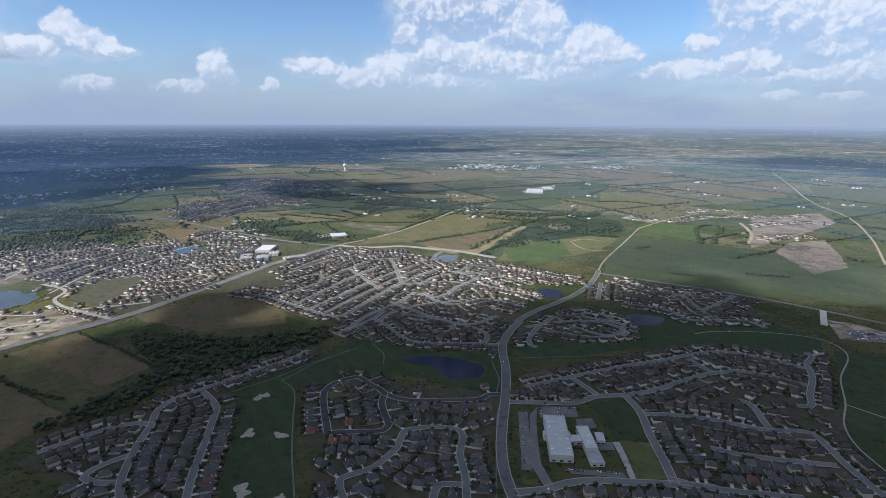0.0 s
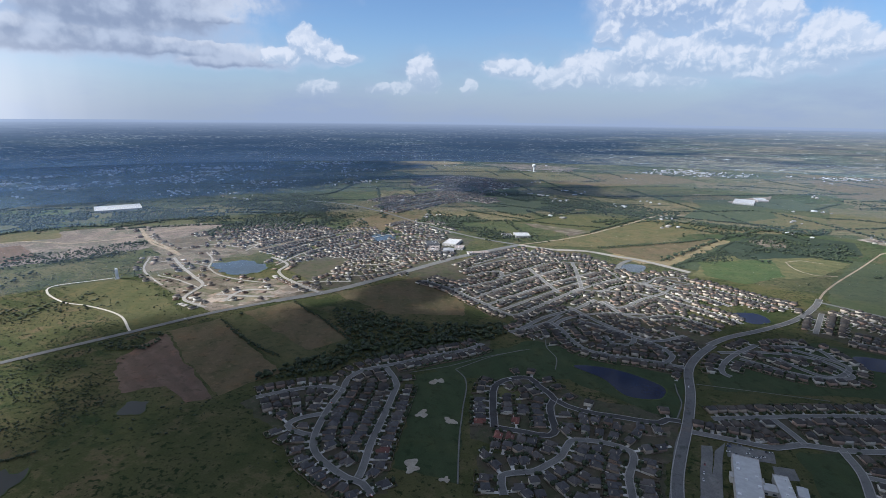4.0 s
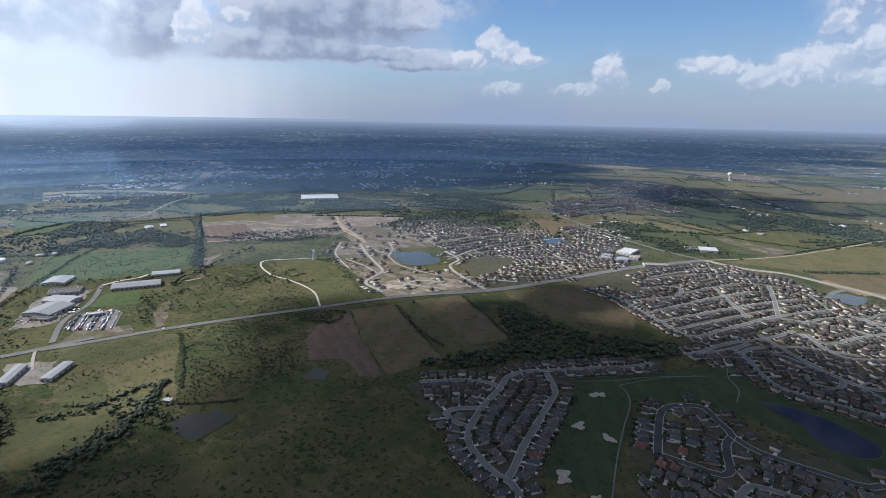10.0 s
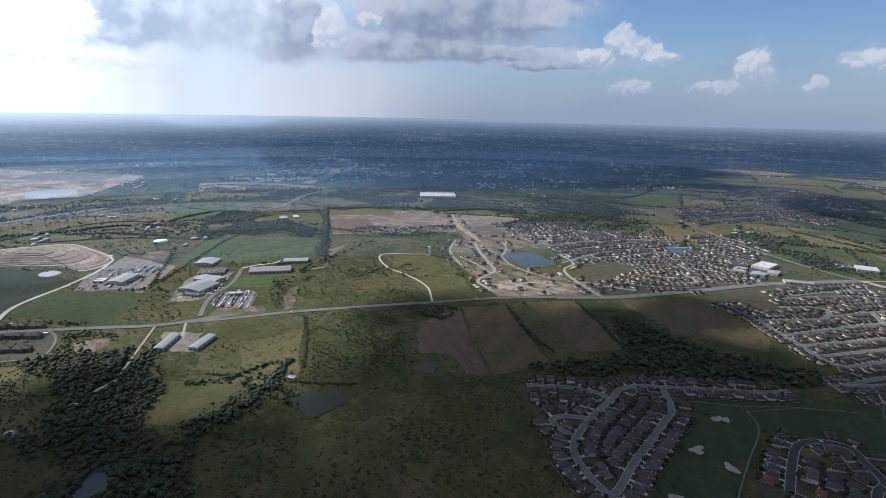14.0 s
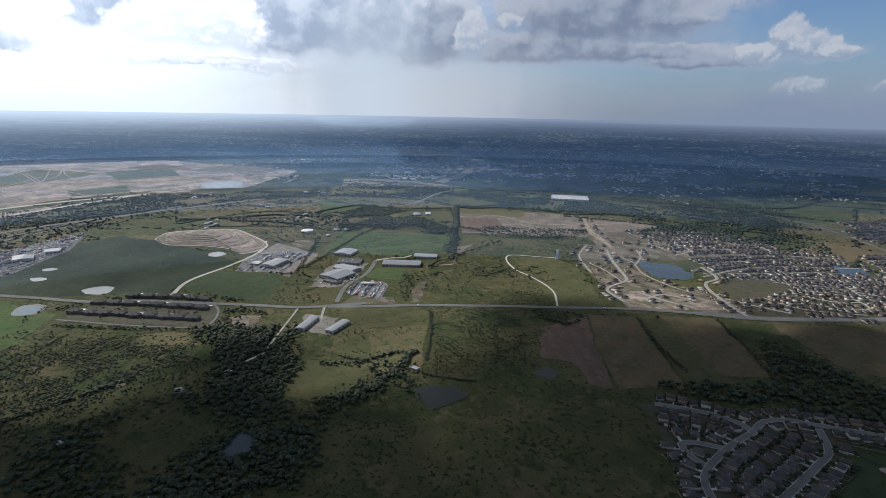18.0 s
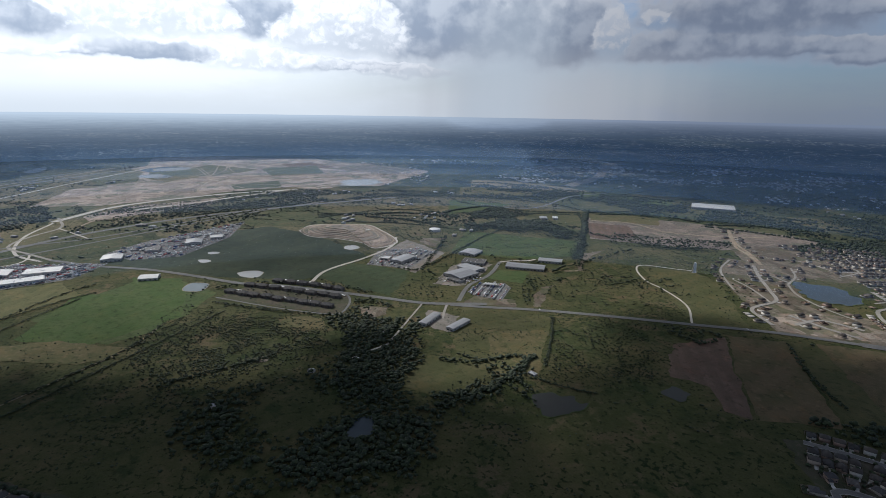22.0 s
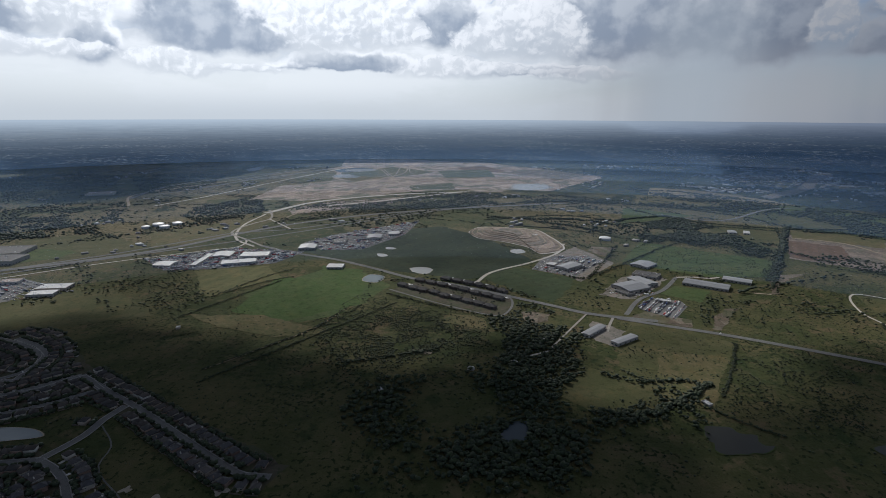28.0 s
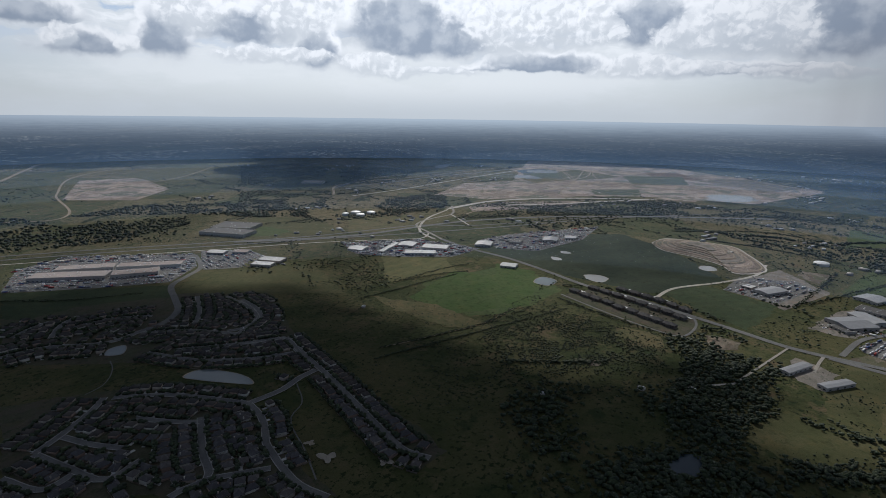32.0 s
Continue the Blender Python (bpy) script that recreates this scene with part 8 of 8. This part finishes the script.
shrubs([(-994, -347),(-1082, -273),(-1050, -108),(-907, 4),(-869, -72),(-832, -167),(-832, -300)], 55, 2.4)
shrubs([(-755, -256),(-1018, -235),(-1024, -103),(-916, -32),(-827, -122),(-675, -240)], 60, 2.4)
shrubs([(-890, 408),(-904, 531),(-805, 576),(-661, 485),(-699, 389),(-717, 345)], 55, 2.2)
shrubs([(-909, 205),(-919, 292),(-878, 393),(-736, 309),(-775, 250)], 30, 2)
shrubs([(-1033, 458),(-1445, 816),(-1348, 896),(-871, 703),(-946, 544)], 34, 1.8)
shrubs([(-871, 703),(-813, 793),(-1135, 972),(-1233, 834)], 8, 1.6)
shrubs([(-1044, 250),(-858, 692),(-630, 469),(-676, 352),(-726, 279),(-811, 181)], 22, 1.7)
shrubs([(-698, 311),(-959, 461),(-861, 654),(-659, 500)], 30, 2.0)
shrubs([(-783, -286),(-994, -346),(-1160, -234),(-1029, 8),(-840, 18),(-736, -121)], 32, 2.1)
shrubs([(-788, -416),(-1151, -296),(-1008, -10),(-878, 12),(-770, -202),(-656, -311)], 34, 2.1)
shrubs([(-689, -456),(-788, -416),(-656, -311),(-730, -228),(-635, -231),(-595, -354)], 20, 2)
shrubs([(-817, -670),(-969, -680),(-1087, -584),(-918, -333),(-772, -508)], 12, 2)
shrubs([(-1052, -199),(-1059, 14),(-944, 52),(-785, -57),(-801, -239),(-892, -324)], 36, 2.2)
shrubs([(-1542, 397),(-1666, 558),(-1506, 767),(-1381, 715),(-1365, 567)], 18, 2.2)
shrubs([(-1489, 354),(-1752, 471),(-1551, 788),(-1386, 711),(-1372, 541)], 16, 2.2)
shrubs([(-747, 79),(-740, 261),(-682, 303),(-557, 243),(-553, 127),(-631, 39)], 22, 2)
shrubs([(-1129, 918),(-1078, 1034),(-864, 826),(-904, 795)], 10, 2.5)
hedge([(-804, 179),(-783, 227),(-792, 294),(-779, 334)], 4.5)
hedge([(-692, 146),(-689, 199),(-701, 241),(-757, 300),(-786, 329)], 5)
hedge([(-667, 161),(-674, 191),(-730, 273),(-753, 301),(-787, 334)], 5)
hedge([(-750, 806),(-641, 743),(-542, 704)], 3)
hedge([(-685, 952),(-536, 862),(-466, 810)], 3)
hedge([(-859, 650),(-806, 707),(-780, 654),(-821, 633)], 4)
hedge([(-2043, 1052),(-1636, 841),(-1347, 674)], 4)
hedge([(-986, 2964),(-439, 2667),(-419, 2830)], 5)
hedge([(-154, 1914),(-28, 2147),(99, 2387),(-43, 2503),(-393, 2100)], 4)
hedge([(-747, 338),(-853, 395),(-948, 438)], 2.5)
hedge([(-717, 303),(-667, 355),(-652, 380)], 2.5)
hedge([(-754, -456),(-847, -393),(-944, -333),(-1046, -306)], 2.5)
hedge([(-1117, -608),(-1209, -548),(-1262, -497)], 2.5)
hedge([(-1094, -619),(-1263, -559),(-1326, -520)], 3)
hedge([(-819, 2570),(-463, 2402),(-255, 2350)], 5)
hedge([(-657, 2809),(-238, 2726),(186, 2280)], 5)
hedge([(-145, 2175),(113, 2277),(186, 2280)], 5)
hedge([(322, 1992),(449, 1894),(608, 1824)], 5)
hedge([(114, 1575),(231, 1770),(322, 1992)], 4)
hedge([(847, 1728),(1000, 2036),(1044, 2037),(888, 1730)], 6)
hedge([(803, 1374),(904, 1345)], 4)
hedge([(-1124, 48),(-1083, 111),(-1058, 127)], 5)
hedge([(-1469, 119),(-1318, 221),(-1461, 296),(-1686, 383)], 4)
hedge([(-598, -1293),(-672, -1168),(-766, -1082)], 3)
hedge([(-1366, 273),(-1537, 410),(-1678, 523),(-1843, 700)], 4)
hedge([(-2346, 592),(-2123, 753),(-2015, 1025),(-2038, 1387)], 5)
hedge([(-1847, 659),(-1650, 826),(-2040, 1025)], 4)
hedge([(-2062, -31),(-2196, 291),(-2079, 503),(-2123, 753)], 4)
hedge([(-1961, 96),(-1905, 278),(-1752, 471)], 4)
hedge([(-2032, 1051),(-1745, 898),(-1448, 740),(-1280, 654)], 4.5)
hedge([(-2030, 609),(-2040, 775),(-1963, 1015)], 4)
hedge([(-2521, 139),(-2554, 352),(-2492, 665),(-2386, 911)], 4.5)
hedge([(-2195, 590),(-2217, 692),(-2083, 780)], 5)
hedge([(-2482, 675),(-2396, 826),(-2233, 1000),(-2024, 1068)], 5)
hedge([(-2081, 2490),(-1646, 2557),(-1304, 2848)], 5)
hedge([(-699, 2232),(-476, 2137),(-327, 2070),(-74, 2060)], 5)
hedge([(-458, 2851),(-106, 2660),(177, 2416),(476, 2349),(686, 2302)], 6)
hedge([(-142, 2149),(133, 2397),(181, 2489)], 5)
hedge([(146, 2210),(275, 2130),(490, 2139),(506, 2052)], 5)
hedge([(-1250, -245),(-1272, -175),(-1253, -66),(-1212, 41),(-1160, 90)], 5)
hedge([(-1149, -233),(-1081, -105),(-1041, 12),(-1071, 59)], 4)
hedge([(-1418, -1008),(-1381, -899),(-1302, -835)], 4)
hedge([(-1233, -1223),(-1250, -1160),(-1298, -1120)], 4)

# tree lines between the far farm parcels
rr = random.Random(8)
ca, sa = math.cos(radians(28)), math.sin(radians(28))
for k in range(-16, 17):
    for along in (0, 1):
        off = k * 300 + rr.uniform(-80, 80)
        s = -4800.0
        while s < 4800:
            run = rr.uniform(120, 520)
            if rr.random() < 0.5:
                q = s
                while q < s + run:
                    u, v = (q, off) if along else (off, q)
                    x, y = ca * u - sa * v + rr.gauss(0, 4), sa * u + ca * v + rr.gauss(0, 4)
                    r_, a_ = math.hypot(x, y), math.degrees(math.atan2(-x, y))
                    if (1750 < r_ < 4750 and -48 < a_ < 42 and y > 1500 or 1300 < r_ < 3600 and 42 <= a_ < 66 and rr.random() < 0.6) and not taken[cell(x, y)] and not bare[cell(x, y)]:
                        d = rr.uniform(5, 10)
                        scatter.append((rr.randrange(5), x, y, 0.1, rr.uniform(0, 6.3), d * 1.4, d))
                    q += rr.uniform(5, 13)
            s += run
# woods of the far country in clumps
for k in range(27000):
    a_, r_ = radians(rr.uniform(-46, 158)), math.sqrt(rr.uniform(2000 ** 2, 4850 ** 2))
    x, y = -math.sin(a_) * r_, math.cos(a_) * r_
    lim = 0.16 if math.degrees(a_) > 28 and r_ > 2900 else 0.4
    if noise.noise((x * 0.0024, y * 0.0024, 4)) + 0.5 * noise.noise((x * 0.008, y * 0.008, 6)) + 0.3 * noise.noise((x * 0.03, y * 0.03, 7)) > lim and not taken[cell(x, y)] and not bare[cell(x, y)]:
        d = rr.uniform(3.5, 7)
        scatter.append((rr.randrange(5), x, y, 0.1, rr.uniform(0, 6.3), d * 1.7, d))

# copses, tree strips and scrub between the road and the quarry
for k in range(230):
    a_, r_ = radians(rr.uniform(40, 140)), math.sqrt(rr.uniform(1250 ** 2, 3400 ** 2))
    x0, y0 = -math.sin(a_) * r_, math.cos(a_) * r_
    turn, run, wide = radians(rr.choice((62, 62, 152, 40, 75)) + rr.gauss(0, 8)), rr.uniform(60, 300), rr.uniform(4, 16)
    for j in range(int(run * wide / 60)):
        u, v = rr.uniform(-run / 2, run / 2), rr.gauss(0, wide)
        x, y = x0 + math.cos(turn) * u - math.sin(turn) * v, y0 + math.sin(turn) * u + math.cos(turn) * v
        if not (taken[cell(x, y)] or bare[cell(x, y)] or green[cell(x, y)]):
            d = rr.uniform(3.0, 7.0)
            scatter.append((rr.randrange(5), x, y, 0.1, rr.uniform(0, 6.3), d * 1.4, d))

# low thickets over the open pasture
for k in range(60000):
    a_, r_ = radians(rr.uniform(-46, 158)), math.sqrt(rr.uniform(520 ** 2, 3300 ** 2))
    x, y = -math.sin(a_) * r_, math.cos(a_) * r_
    if noise.noise((x * 0.006, y * 0.006, 14)) + 0.5 * noise.noise((x * 0.025, y * 0.025, 16)) > (0.30 if r_ < 1300 else 0.16) and not (taken[cell(x, y)] or bare[cell(x, y)] or mown[cell(x, y)]):
        d = rr.uniform(0.9, 3.0)
        bush_spots.append((rr.randrange(4), x, y, 0.1, rr.uniform(0, 6.3), d * 1.5, d))

# garden and street trees
yard = []
for k, (x, y, turn, back) in enumerate(kept):
    c, s = math.cos(radians(turn)), math.sin(radians(turn))
    raw = inside(NEW_STREETS, np.array([x]), np.array([y]))[0]
    leafy = y < 0       # the older suburb has rows of grown street trees
    for j in range(14 if leafy else 7 if k < 800 else 0 if raw else 3):
        u, v = rng.uniform(-8, 8), rng.choice((-1, 1)) * rng.uniform(9.5, 12.5)
        px, py = x + c * u - s * v, y + s * u + c * v
        if not taken[cell(px, py)] and rng.random() < 0.75:
            d = rng.uniform(3.0, 6.5) if leafy else rng.uniform(1.8, 5.2)
            yard.append((rng.integers(0, 5), px, py, 0.2, rng.uniform(0, 6.3), d * 1.25, d * 1.25))
single, yard = yard[:150], yard[150:]
trunk_me = trunk_shape().mesh("trunk", M_BARK)
crown_me = [bulk("crown", v, f, M_LEAF_ONE) for v, f in TREES]
for k, x, y, z, a, sx, sz in single:
    ob = thing("tree", x, y, math.degrees(a), z, label="small leafy green garden tree", category="tree", group="garden trees")
    ob.scale = (sx, sx, sz)
    part("trunk", trunk_me, ob)
    part("crown", crown_me[int(k)], ob)
yard = np.array(yard)
yard[1500:, 0] %= len(BUSHES)
joined("garden_trees", (TREES, yard[:1500]), M_LEAF, label="leafy trees in the gardens farther off", category="trees")
joined("distant_garden_trees", (TUFTS, yard[1500:]), M_LEAF, label="small leafy trees in distant gardens", category="trees")
scatter = np.array(scatter)
away = np.hypot(scatter[:, 1], scatter[:, 2]) > 1900
middle = ~away & (np.hypot(scatter[:, 1], scatter[:, 2]) > 1050)
joined("woodland", (TREES, scatter[~away & ~middle]), M_LEAF, label="dark green woods and tree lines", category="woods")
scatter[middle, 0] %= len(BUSHES)
joined("woodland_edge", (BUSHES, scatter[middle]), M_LEAF, label="dark green copses and tree strips by the fields", category="woods")
scatter[away, 0] %= len(BUSHES)
joined("distant_woodland", (TUFTS, scatter[away]), M_LEAF, label="distant dark woods and hedgerows", category="woods")
joined("brush", (TUFTS, np.array(bush_spots)), M_LEAF, label="scattered green shrubs over the pasture", category="shrubs")
print("houses", len(kept), "tris", sum(len(m.loops) // 3 for m in bpy.data.meshes), "objects", len(bpy.data.objects), "trees", int((~away).sum()), int(away.sum()), len(yard), "bushes", len(bush_spots))
